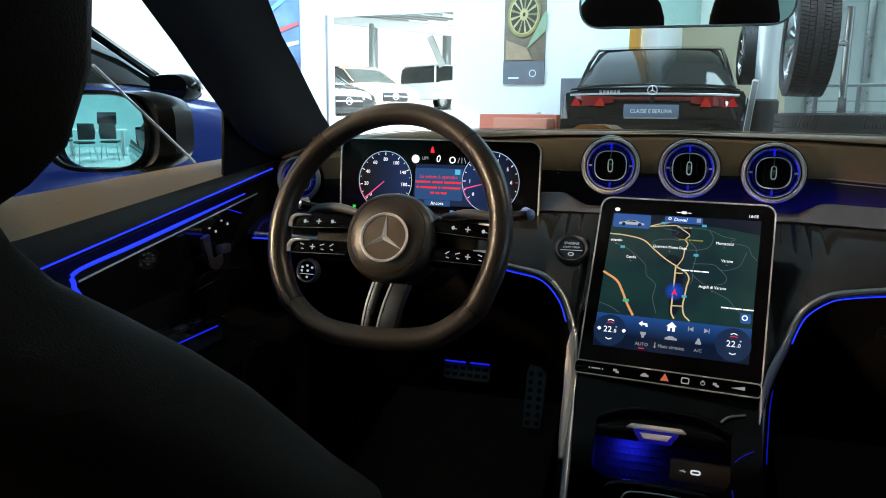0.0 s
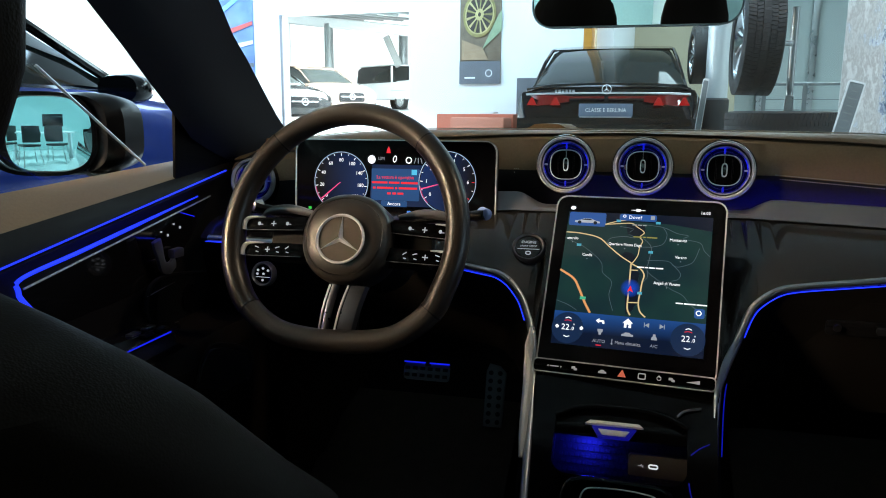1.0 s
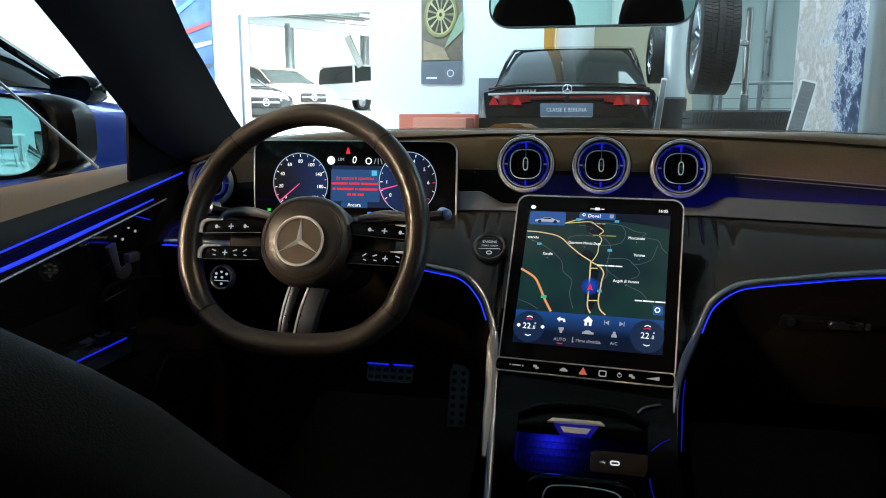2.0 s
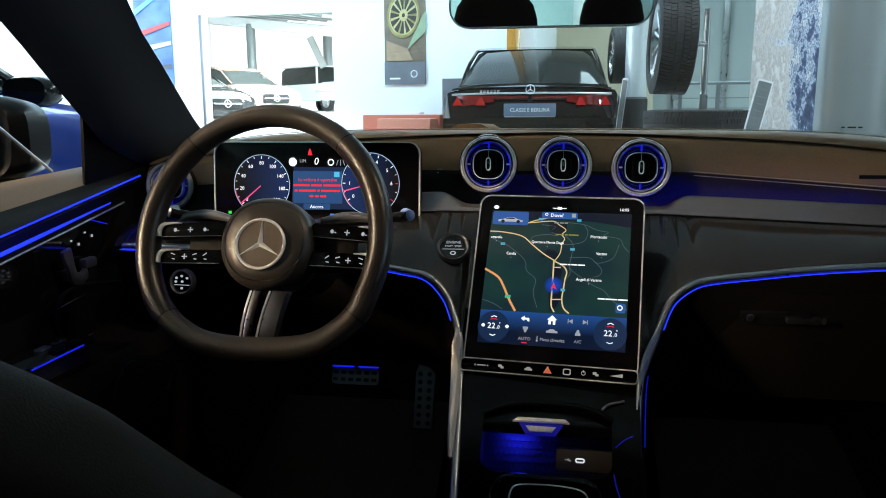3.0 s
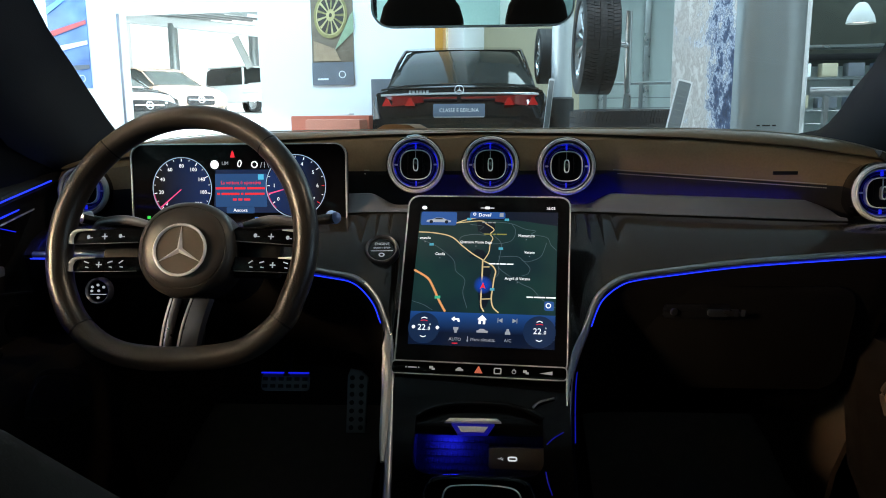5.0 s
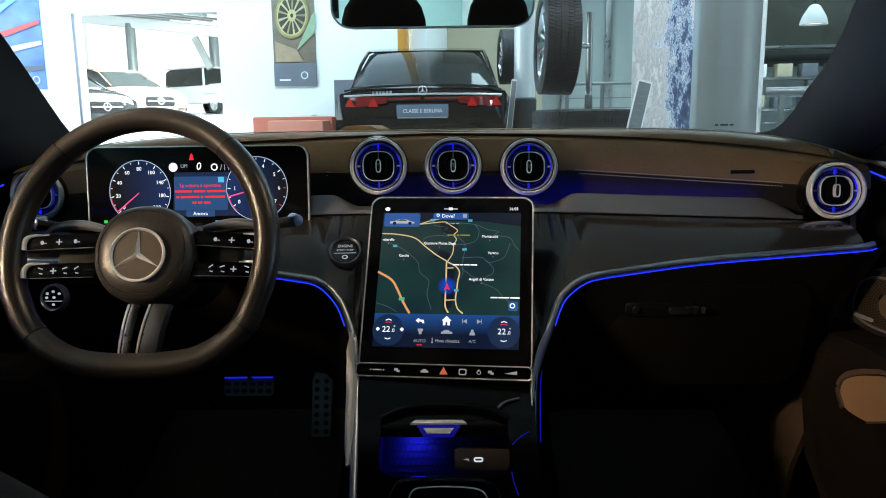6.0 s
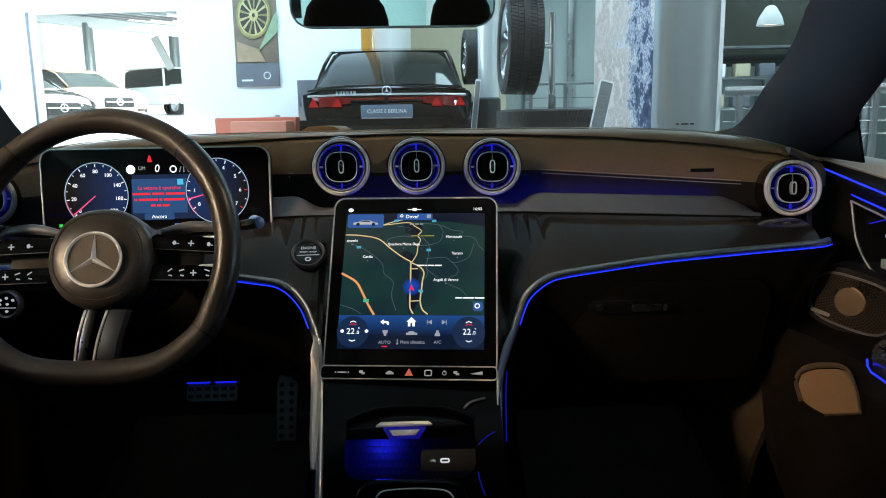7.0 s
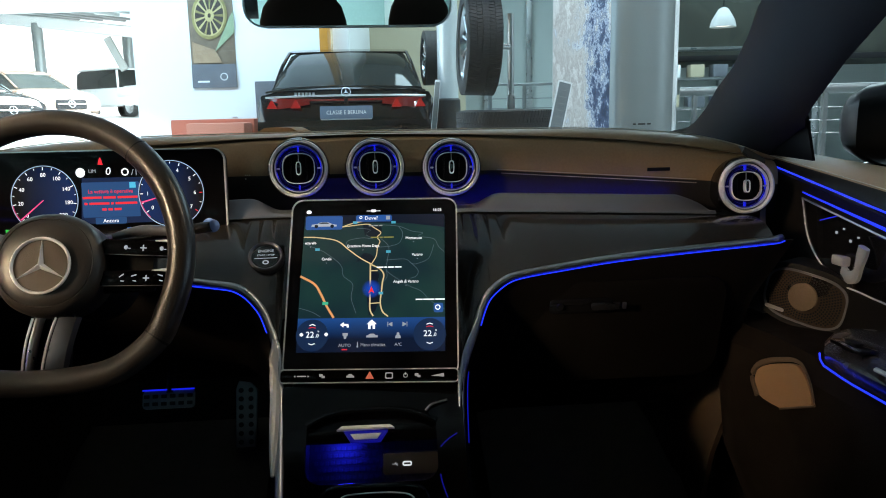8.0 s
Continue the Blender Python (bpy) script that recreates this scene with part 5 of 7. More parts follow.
# soft lip above the tray opening
part("tray_lip", tube([cm @ Vector((x, 0.043 - 0.020 * abs(x / 0.088) ** 3, 0.003)) for x in [-0.088 + 0.011 * i for i in range(17)]], 0.006, 0.004, 10), M_CONSOLE, console)
part("tray_lid", plate([(-0.090, 0.0), (0.090, 0.0), (0.094, 0.02), (0.086, 0.046), (-0.086, 0.046), (-0.094, 0.02)], 0.004, at(cm, 0, 0.0, -0.004), 0.001), M_CONSOLE, console, "black roll-back tray lid")
# curved highlight on the glossy cheek, built as a grey tube
part("cheek_highlight", tube([cm @ Vector(p) for p in curve([(0.0746, 0.0386, 0.003), (0.084, 0.047, 0.004), (0.105, 0.054, 0.002)], 5)], 0.0022, 0.0016, 8), M_GREYTRIM, console, "curved grey strip in place of a highlight on the lacquer")
# tray recess
tray = bmesh.new()
bmesh.ops.create_cube(tray, size=1, matrix=cm @ Matrix.Translation((0, -0.012, -0.048)) @ Matrix.Diagonal((0.190, 0.108, 0.096, 1)))
front = max(tray.faces, key=lambda f: (cm.inverted() @ f.calc_center_median()).z)
tray.faces.remove(front)
part("tray", tray, material("ribbed_tray_rubber", (0.020, 0.020, 0.024), 0.5, 0, 0.6, 700), console, "dark ribbed storage tray")
ribs = []
for i in range(22):
    for j in range(9):
        ribs.append(box(-0.085 + 0.008 * i + 0.004 * (j % 2), -0.058 + 0.011 * j, -0.0945, 0.005, 0.006, 0.0008, 0, cm))
part("tray_ribs", joined(*ribs), material("rubber_studs", (0.035, 0.035, 0.04), 0.5), console, "fine studded lining", False)["kind"] = "stuff"
part("tray_lamp", box(-0.045, 0.0370, -0.066, 0.030, 0.008, 0.004, 0.001, cm), glow("tray_blue_lamp", (0.015, 0.02, 1.0), 60.0), console, "blue tray lamp")
hb = at(cm, -0.0080, 0.0105, 0.004)
lid = part("tray_handle", plate([(-0.039, 0.003), (0.039, 0.004), (0.033, 0.0088), (-0.032, 0.0085)], 0.006, at(hb, 0, 0, 0.003), 0.001), M_PALE, console, "satin metal pull on the open tray lid")
part("handle_face", plate([(-0.021, -0.002), (0.021, -0.002), (0.0155, -0.0100), (-0.0155, -0.0100)], 0.005, hb, 0.001), M_PALE, console, "pale trapezoid handle face")
# reflected blue light of the recess is put in as a faint glow
part("handle_plate", plate([(-0.030, 0.003), (0.030, 0.003), (0.020, -0.013), (-0.020, -0.013)], 0.005, at(hb, 0, 0, -0.002), 0.001), M_BLUEDIM, console, "handle recess with reflected blue light put into its material")
ub = basis((0.048, 0.692, 0.432), (1, -0.03, 0), (0, 0.25, 1))
usb = part("usb_panel", plate(rrect(0.084, 0.030, 0.004), 0.01, at(ub, -0.006, 0, 0), 0.001), material("warm_grey_plastic", (0.040, 0.033, 0.027), 0.5, 0, 0.3, 600), console, "warm grey socket panel")
part("usb_socket", band(rrect(0.0135, 0.0066, 0.0032), rrect(0.0095, 0.0030, 0.0014), 0.002, at(ub, -0.014, 0, 0.001)), glow("lit_socket", (0.9, 0.95, 1.0), 0.8), usb, "white-lit usb socket")
part("usb_mark", joined(box(0, 0, 0, 0.008, 0.0008, 0.0004, 0, at(ub, -0.031, 0, 0.0012)), box(0, 0, 0, 0.004, 0.0008, 0.0004, 0, at(ub, -0.031, 0.0008, 0.0012, 40)), box(0, 0, 0, 0.004, 0.0008, 0.0004, 0, at(ub, -0.029, -0.0008, 0.0012, -40))), M_GREYSYM, usb, "", False)
# rear deck with the cup holder rim and the console's flanks
rows = [[(x, y, 0.400 + 0.012 * (y - 0.55) - 0.02 * abs((x + 0.015) / 0.125) ** 6) for x in [-0.140 + 0.0125 * i for i in range(21)]] for y in (-0.30, -0.05, 0.2, 0.45, 0.585)]
part("deck", loft(rows, thick=0.006), M_CONSOLE, console, "piano black deck")
part("cup_rim", tube([cm @ Vector(p) for p in curve([(-0.066, -0.112, 0.002), (-0.065, -0.082, 0.004), (-0.050, -0.0655, 0.005), (0.0, -0.0645, 0.005), (0.055, -0.0665, 0.005), (0.070, -0.082, 0.004), (0.073, -0.112, 0.002)], 6)], 0.0045, 0.003, 10), M_CONSOLE, console, "black lacquered cup holder rim")
part("cup_trim", tube([cm @ Vector(p) for p in curve([(-0.046, -0.112, 0.004), (-0.041, -0.082, 0.006), (-0.020, -0.0755, 0.007), (0.030, -0.0755, 0.007), (0.054, -0.083, 0.006), (0.060, -0.112, 0.004)], 6)], 0.0013, 0.001, 8), M_CHROME, console, "thin chrome cup holder trim")
for s in (-1, 1):
    rows = []
    for y, z in ((0.74, 0.54), (0.70, 0.51), (0.66, 0.474), (0.60, 0.418), (0.50, 0.400), (0.2, 0.40), (-0.3, 0.40)):
        x = -0.015 + s * 0.122
        rows.append([(x, y, z), (x + s * 0.012, y, z - 0.03), (x + s * 0.016, y + 0.02, z - 0.10), (x + s * 0.016, y + 0.04, 0.14)])
    part("flank", loft(rows, thick=0.004), M_SOFT, console)
part("front_block", box(-0.015, 1.06, 0.40, 0.26, 0.35, 0.46, 0.02), M_DARK, console)
# near-white colour carries the warm light that falls on this trim
part("side_strip", tube(curve([(-0.1440, 0.63, 0.455), (-0.1450, 0.66, 0.482), (-0.1465, 0.715, 0.530), (-0.1490, 0.738, 0.556), (-0.1480, 0.742, 0.592), (-0.1480, 0.745, 0.606)], 5), 0.0075, 0.011, 10, taper=lambda f: 0.35 + 0.65 * math.sin(math.pi * min(1, f * 1.1))), M_PALE, console, "side strip with sunlit brightness put into its pale colour")
for run in ([(0.1157, 0.004), (0.103, -0.004), (0.0925, -0.014)], [(0.0900, -0.052), (0.0925, -0.066), (0.0975, -0.083)]):
    part("tray_light_line", tube(curve([cm @ Vector((x, y, 0.0015)) for x, y in run], 6), 0.0009, n=6), M_BLUEDIM, console, "thin curved blue light line")
part("side_strip", tube(curve([(0.106, 0.665, 0.480), (0.113, 0.715, 0.533), (0.123, 0.742, 0.562), (0.139, 0.760, 0.597), (0.152, 0.776, 0.626)], 5), 0.004, 0.010, 10, taper=lambda f: 0.35 + 0.65 * math.sin(math.pi * min(1, f * 1.1))), M_VENTRING, console, "satin silver side strip")
hold(console)

# ---- doors ----
M_DOORTRIM = material("brown_black_door_trim", (0.0080, 0.0058, 0.0045), 0.8, 0, 0.4, 500, 0.15, 0, 0.08)
M_POCKETRIM = material("lit_pocket_rim", (0.075, 0.050, 0.030), 0.7, 0, 0.3, 500)
# bronze tone of grille and disc carries the warm light on them
M_GRILLE = material("warm_lit_grille_metal", (0.060, 0.042, 0.028), 0.30, 0.9, 0.1, 500)
M_ARM = material("satin_black_armrest", (0.045, 0.043, 0.050), 0.26, 0.35, 0.1, 700, 0.1, 0.3, 0.5)
M_SPUN = material("warm_lit_spun_disc", (0.42, 0.30, 0.19), 0.22, 0.7, 0.1, 500)
def slope(y, at880, k=0.15):
    return at880 + k * (max(y, 0.34) - 0.88)


def door(s, name, label):
    """s = -1 for the driver's side, 1 for the passenger's; local lines are mirrored about the car's middle."""
    X = lambda d: CX + s * d
    d = thing(name, (X(0.75), 0.2, 0.25), label, "car door")
    seam = lambda y: 0.812 + 0.10 * (max(y, 0.34) - 0.88)
    ys = [-0.75 + 0.0625 * i for i in range(30)]
    rows = []
    for y in ys:
        sill = 0.826 + 0.05 * (y - 0.88)
        a = slope(y, 0.797)
        rows.append([(X(0.815), y, sill - 0.03), (X(0.812), y, sill), (X(0.79), y, sill + 0.004), (X(0.765), y, sill * 0.6 + seam(y) * 0.4 + 0.003), (X(0.742), y, seam(y) + 0.001),
                     (X(0.731), y, seam(y) * 0.5 + a * 0.5), (X(0.728), y, a)])
    part("sill_pad", loft([r[:5] for r in rows], thick=0.004), M_PAD, d, "leather door sill pad")
    part("sill_face", loft([r[4:] for r in rows], thick=0.004), M_PANEL, d, "black leather below the seam")
    rows = []
    for y in ys:
        a, b = slope(y, 0.797), slope(y, 0.772)
        rows.append([(X(0.730), y, a - 0.001), (X(0.738), y, a - 0.012), (X(0.742), y, b), (X(0.745), y, b - 0.03), (X(0.742), y, 0.62), (X(0.735), y, 0.56),
                     (X(0.730), y, 0.48), (X(0.725), y, 0.36), (X(0.72), y, 0.24), (X(0.72), y, 0.20)])
    part("inner_panel", loft(rows, thick=0.004), M_PANEL, d, "black leather door panel")
    if s > 0:
        part("seam", tube([(X(0.745), y, seam(y) + 0.0035) for y in ys], 0.0007, n=6), M_STITCH, d, "pale stitched seam")
    tri = ((0.925, 0.930), (0.887, 0.828), (1.13, 0.834)) if s > 0 else ((0.81, 0.928), (0.80, 0.80), (1.02, 0.80))
    part("sail_panel", plate([(p, q) for p, q in tri], 0.005, basis((X(0.748), 0, 0), (0, 1, 0), (0, 0, 1)) if s > 0 else basis((X(0.741), 0, 0), (0, 1, 0), (0, 0, 1)), 0), M_BLACK, d, "black mirror triangle")
    # upper thin light line and the brighter lower one that turns down behind the panel
    part("upper_light_line", tube([(X(0.726), y, slope(y, 0.800)) for y in [-0.1 + 0.04 * i for i in range(28)] if y < (1.0 if s > 0 else 0.95)], 0.0013, n=6), M_BLUE, d, "thin blue light line")
    low = [(X(0.738), 0.90 if s > 0 else 0.86, slope(0.90 if s > 0 else 0.86, 0.772)), (X(0.738), 0.70, slope(0.70, 0.772)), (X(0.738), 0.56, slope(0.56, 0.772)), (X(0.738), 0.45, slope(0.45, 0.773))] + [(X(0.738), y, z) for y, z in (((0.422, 0.694), (0.428, 0.675), (0.455, 0.645), (0.50, 0.615)) if s > 0 else ((0.442, 0.692), (0.448, 0.678), (0.476, 0.646)))]
    part("lower_light_line", tube(curve(low, 6), 0.0030, 0.0036, 8, taper=lambda f: min(1, 0.35 + 3 * f)), M_BLUE, d, "broad blue light line")
    # gloss control panel bounded by a chrome line
    pts = [(0.90, slope(0.90, 0.762)), (0.70, slope(0.70, 0.760)), (0.55, slope(0.55, 0.759)), (0.45, slope(0.45, 0.758)), (0.440, 0.688), (0.47, 0.655), (0.54, 0.618)] + ([(0.65, 0.637), (0.73, 0.641), (0.80, 0.648), (0.87, 0.694)] if s > 0 else [(0.65, 0.634), (0.72, 0.645), (0.78, 0.665), (0.84, 0.705)])
    pb = bmesh.new()
    va = [pb.verts.new((X(0.7385), y, z)) for y, z in pts]
    vb = [pb.verts.new((X(0.746), y, z)) for y, z in pts]
    pb.faces.new(va)
    for i in range(len(pts)):
        pb.faces.new((va[i], va[(i + 1) % len(pts)], vb[(i + 1) % len(pts)], vb[i]))
    panel = part("control_panel", pb, M_GLOSS, d, "gloss black control panel")
    part("chrome_line", tube([(X(0.7375), y, z) for y, z in pts[:4]], 0.0016, n=6), M_CHROME, panel, "thin chrome line")
    if s > 0:
        part("chrome_line", tube(curve([(X(0.7375), y, z) for y, z in [pts[0]] + pts[:6:-1]], 5), 0.0014, n=6), M_BRIGHT, panel, "thin chrome line")
    # inside handle: folded lever and seat-shaped switch pair; passenger's brighter copy paints in light
    lev = curve([(X(0.728), 0.760, 0.668), (X(0.720), 0.735, 0.665), (X(0.718), 0.716, 0.672), (X(0.716), 0.706, 0.695), (X(0.716), 0.700, 0.716)], 5)
    part("door_handle", tube(lev, 0.005, 0.010, 10, p=3.0), M_CHROME if s > 0 else M_GREYTRIM, panel, "chrome door handle")
    part("seat_switch", box(X(0.727), 0.768, 0.684, 0.014, 0.030, 0.016, 0.004), M_CHROME if s > 0 else M_GREYTRIM, panel, "satin seat switch")
    for k in range(5):
        part("switch_symbol", box(X(0.7375), 0.80 - 0.018 * k, 0.722 - 0.004 * k + 0.012 * (k % 2), 0.001, 0.004, 0.0025 if k % 2 else 0.004, 0), M_GREYSYM, panel, "", False)
    # glint on the lacquer, built as a thin glowing tube
    part("panel_glint", tube([(X(0.7372), 0.845, 0.735), (X(0.7372), 0.800, 0.748)], 0.0008, n=6), M_BLUESOFT, panel)
    # speaker with a drilled metal grille; warm light in passenger's colours, driver's copy darkened
    sp = basis((0.680, 0.8115, 0.6146), (0.060, -0.083, -0.018), (0.10, -0.10, 1)) if s > 0 else basis((X(0.7270), 0.80, 0.600), (0, 1, -0.18), (0.10, 0.18, 1))
    ga, gb = (0.062, 0.039) if s > 0 else (0.118, 0.042)
    if s > 0:
        part("speaker_pod", plate(oval(ga * 1.22, gb * 1.30, 56, 3.0), 0.09, at(sp, 0, 0, 0.0), 0.008), M_PANEL, d, "leather speaker surround")
    grille = part("speaker_grille", plate(oval(ga, gb, 56, 3.2), 0.004, at(sp, 0, 0, 0.0015), 0.001), M_GRILLE if s > 0 else M_BLACK, d, "drilled dark metal speaker grille")
    part("grille_rim", band(oval(ga * 1.045, gb * 1.085, 56, 3.2), oval(ga, gb, 56, 3.2), 0.006, at(sp, 0, 0, 0.0035)), M_GREYTRIM if s > 0 else M_DARK, grille, "satin metal rim" if s > 0 else "dark rim")
    part("grille_disc", lathe([(0, 0.0045), (0.018, 0.0042), (0.0225, 0.0035), (0.0235, 0.001)], 32, at(sp, -0.003, 0.002, 0.0015)), M_SPUN if s > 0 else M_BLACK, grille, "spun metal disc")
    holes = []
    for i in range(1, 20 if s > 0 else 17):
        r = (0.022 if s > 0 else 0.025) + 0.0042 * i
        n = int(2 * math.pi * r / 0.0044)
        for k in range(n):
            a = 2 * math.pi * (k + 0.5 * (i % 2)) / n
            x, y = r * math.cos(a), r * math.sin(a)
            if (abs(x) / (ga - 0.003)) ** 3.2 + (abs(y) / (gb - 0.003)) ** 3.2 < 1:
                holes.append(plate(oval(0.0016, 0.0016, 6), 0.0006, at(sp, x, y, 0.0021)))
    part("grille_holes", joined(*holes), M_DARK, grille, "drilled holes", False)["kind"] = "stuff"
    part("maker_tag", plate(rrect(0.032, 0.006, 0.003), 0.001, at(sp, -0.042 if s > 0 else 0.080, -0.030 if s > 0 else -0.033, 0.004)), M_SILVER, grille)
    # armrest with window switches and light line; passenger's lighter material paints in its sheen
    arm0, aw = 0.690, (1.38 if s > 0 else 1.12)
    rows = []
    for k in range(9):
        y = arm0 - 0.06 * k
        g = min(1.0, (arm0 + 0.025 - y) / 0.09)
        g = max(0.05, g) ** (0.35 if s > 0 else 0.5)
        z = (0.588 if s > 0 else 0.576) + 0.01 * g
        rows.append([(X(0.735), y, z + 0.002), (X(0.735 - 0.04 * g * aw), y, z + 0.006), (X(0.735 - 0.070 * g * aw), y, z), (X(0.735 - 0.084 * g * aw), y, z - 0.012), (X(0.735 - 0.080 * g * aw), y, z - 0.032), (X(0.735 - 0.05 * g), y, z - 0.055), (X(0.735), y, z - 0.075)])
    arm = part("armrest", loft(rows, thick=0.004, cap=False), M_ARM if s > 0 else M_SOFT, d, "padded dark armrest")
    part("arm_light_line", tube([(X(0.735 - 0.0865 * aw * max(0.05, min(1.0, (arm0 + 0.025 - y) / 0.09)) ** (0.35 if s > 0 else 0.5)), y, 0.568 + 0.010 * max(0.0, 1 - (arm0 - y) / 0.12) if s > 0 else 0.554) for y in [arm0 - 0.03 - 0.02 * k for k in range(22 if s > 0 else 8)]], 0.0013, n=6), M_BLUE, arm, "blue light line")
    swp = part("switch_panel", plate(rrect(0.15, 0.050, 0.02) if s < 0 else rrect(0.060, 0.034, 0.006), 0.004, basis((X(0.680), 0.600, 0.5930) if s < 0 else (X(0.643), 0.600, 0.6065), (0, 1, 0), (-1, 0, 0.05)), 0.0015), M_GLOSS, arm)
    for k in range(4 if s < 0 else 1):
        part("window_switch", box(X(0.643 if s > 0 else 0.692 if k % 2 else 0.670), (0.60 if s > 0 else 0.632) - 0.035 * (k // 2), 0.5955 if s < 0 else 0.6085, 0.012, 0.022, 0.004, 0.0015), M_SILVER if k % 2 else M_SOFT, swp)
    if s > 0:
        # highlight on the armrest's gloss edge, built as a bright strip
        part("edge_highlight", tube([(X(0.626), y, 0.597) for y in (0.53, 0.50, 0.45, 0.40, 0.30)], 0.004, 0.003, 8), M_BRIGHT, arm, "bright strip in place of the armrest's highlight")
    else:
        part("edge_light", tube([(X(0.652), y, 0.5925) for y in (0.63, 0.60, 0.56, 0.52)], 0.0012, n=6), M_BLUESOFT, arm)
    # map pocket under the armrest; passenger's tan and brown paint in a lit patch
    pk = basis((X(0.616), 0.715, 0.508), (0, -s, 0), (0, 0, 1))
    ppts = [(-0.063, -0.039), (-0.080, -0.017), (-0.068, 0.004), (-0.036, 0.0216), (-0.005, 0.033), (0.0246, 0.042), (0.0465, 0.041), (0.067, 0.0234), (0.079, -0.001), (-0.002, -0.036), (-0.029, -0.038), (-0.051, -0.039)]
    ppts = [(x * (1 if s > 0 else -1), y) for x, y in ppts]
    ppts = [(q.x, q.y) for q in curve([(x, y, 0) for x, y in ppts[:9]], 4)] + ppts[9:]
    part("pocket_pad", plate(ppts, 0.006, at(pk, 0, 0, 0.002), 0.002), M_TAN if s > 0 else M_PANEL, d, "pocket lining with a warm patch of light put into its tan colour" if s > 0 else "")
    part("pocket_rim", tube([pk @ Vector((x * 1.07, y * 1.10 + 0.003, 0.002)) for x, y in ppts[:-2]], 0.0035, 0.006, 8, taper=lambda f: 1.0 - 0.75 * f), M_POCKETRIM if s > 0 else M_PANEL, d, "soft moulded rim")
    part("pocket_bin", loft([[(X(0.735), y, 0.565), (X(0.735 - 0.09 * g), y, 0.560), (X(0.735 - 0.109 * g), y, 0.535), (X(0.735 - 0.108 * g), y, 0.46), (X(0.735 - 0.095 * g), y, 0.34), (X(0.72 - 0.04 * g), y, 0.22), (X(0.72), y, 0.18)] for g, y in ((0.05, 0.965), (0.55, 0.95), (0.95, 0.925), (1.2, 0.89), (1.2, 0.845), (1.07, 0.795), (1.04, 0.73), (1.04, 0.66), (1.0, 0.55), (1.0, 0.30), (0.9, 0.0), (0.3, -0.15))], thick=0.004), M_DOORTRIM, d, "moulded brown-black door pocket")
    part("reflector", plate(rrect(0.024, 0.012, 0.001, 2), 0.002, basis((X(0.6235), *((0.685, 0.435) if s > 0 else (0.663, 0.497))), (0, -s, 0), (0, 0, 1))), M_STEEL, d)
    part("outer_skin", loft([[(X(0.90), y, 0.78), (X(0.93), y, 0.68), (X(0.92), y, 0.45), (X(0.88), y, 0.22)] for y in (-0.75, 0.0, 0.95)], thick=0.01), M_CARBLACK, d)
    part('front_edge', box(X(0.84), 1.16, 0.46, 0.14, 0.14, 0.60, 0.01), M_SOFT, d)
    if s < 0:
        for ya, za, yb, zb in ((0.68, 0.630, 0.837, 0.637), (0.728, 0.570, 0.908, 0.547)):
            part("speaker_edge", tube(curve([(X(0.7235), ya, za), (X(0.7235), (ya + yb) / 2, (za + zb) / 2 + 0.004), (X(0.7235), yb, zb)], 5), 0.0009, n=6), M_GREYTRIM, d, "thin grey speaker edge")
    hold(d)
    return d


door(-1, "driver_door", "driver's black leather door with blue light lines and control panel")
door(1, "passenger_door", "passenger's black leather door with metal speaker grille and blue lines")

# frameless window panes with their pale polished edge
for s, y0, z0, y1, z1_ in ((-1, 0.56, 0.977, 0.785, 0.828), (1, 0.60, 0.975, 0.80, 0.828)):
    x = CX + s * 0.79
    b = bmesh.new()
    pts = [(x, -0.70, 0.80), (x, 0.80, 0.815), (x, y1, z1_), (x, y0, z0), (x + 0.10 * -s, 0.20, 1.22), (x + 0.10 * -s, -0.70, 1.22)]
    b.faces.new([b.verts.new(p) for p in pts])
    bmesh.ops.solidify(b, geom=b.faces[:], thickness=0.004)
    pane = part("side_window", b, M_GLASS, None, "", False)
    pane.visible_shadow = False
    tagged(pane, "clear frameless side window pane", "window", "", "structure")
    if s < 0:
        e = part("glass_edge", tube([(x + 0.003, y1, z1_), (x + 0.003, y0, z0)], 0.0022, n=6), M_BRIGHT, pane)

# ---- pillars, roof, windscreen, rear shell ----
def pillar(s, name, A, B):
    rows = []
    for a, b in zip(A, B):
        a, b = Vector(a), Vector(b)
        row = [a, a * 0.9 + b * 0.1 + Vector((-0.001 * s, -0.004, 0))]
        for q, k in ((0.25, 0.35), (0.45, 0.8), (0.65, 1.0), (0.82, 0.8), (0.94, 0.4)):
            row.append(a * (1 - q) + b * q + Vector((-0.014 * s * k, -0.020 * k, 0)))
        rows.append(row + [b])
    ob = part(name, loft(rows, thick=0.03), M_HEAD)
    tagged(ob, "dark fabric-trimmed windscreen pillar", "pillar", "", "structure")
    seal = part("windscreen_seal", tube([Vector(a) + Vector((0.002 * s, 0.012, 0.0)) for a in A], 0.005, 0.007, 8), M_DARK)
    tagged(seal, "black rubber windscreen seal along the pillar", "seal", "", "structure")


pillar(-1, "pillar_left", [(-0.730, 1.18, 0.84), (-0.7246, 1.12, 0.8816), (-0.7199, 1.05, 0.9248), (-0.7013, 0.96, 0.9754), (-0.6785, 0.87, 1.0233), (-0.6525, 0.78, 1.0528), (-0.54, 0.35, 1.30)],
       [(-0.80, 1.00, 0.84), (-0.785, 0.92, 0.87), (-0.765, 0.85, 0.905), (-0.7537, 0.80, 0.9317), (-0.7343, 0.70, 0.9894), (-0.7018, 0.60, 1.0318), (-0.60, 0.15, 1.26)])
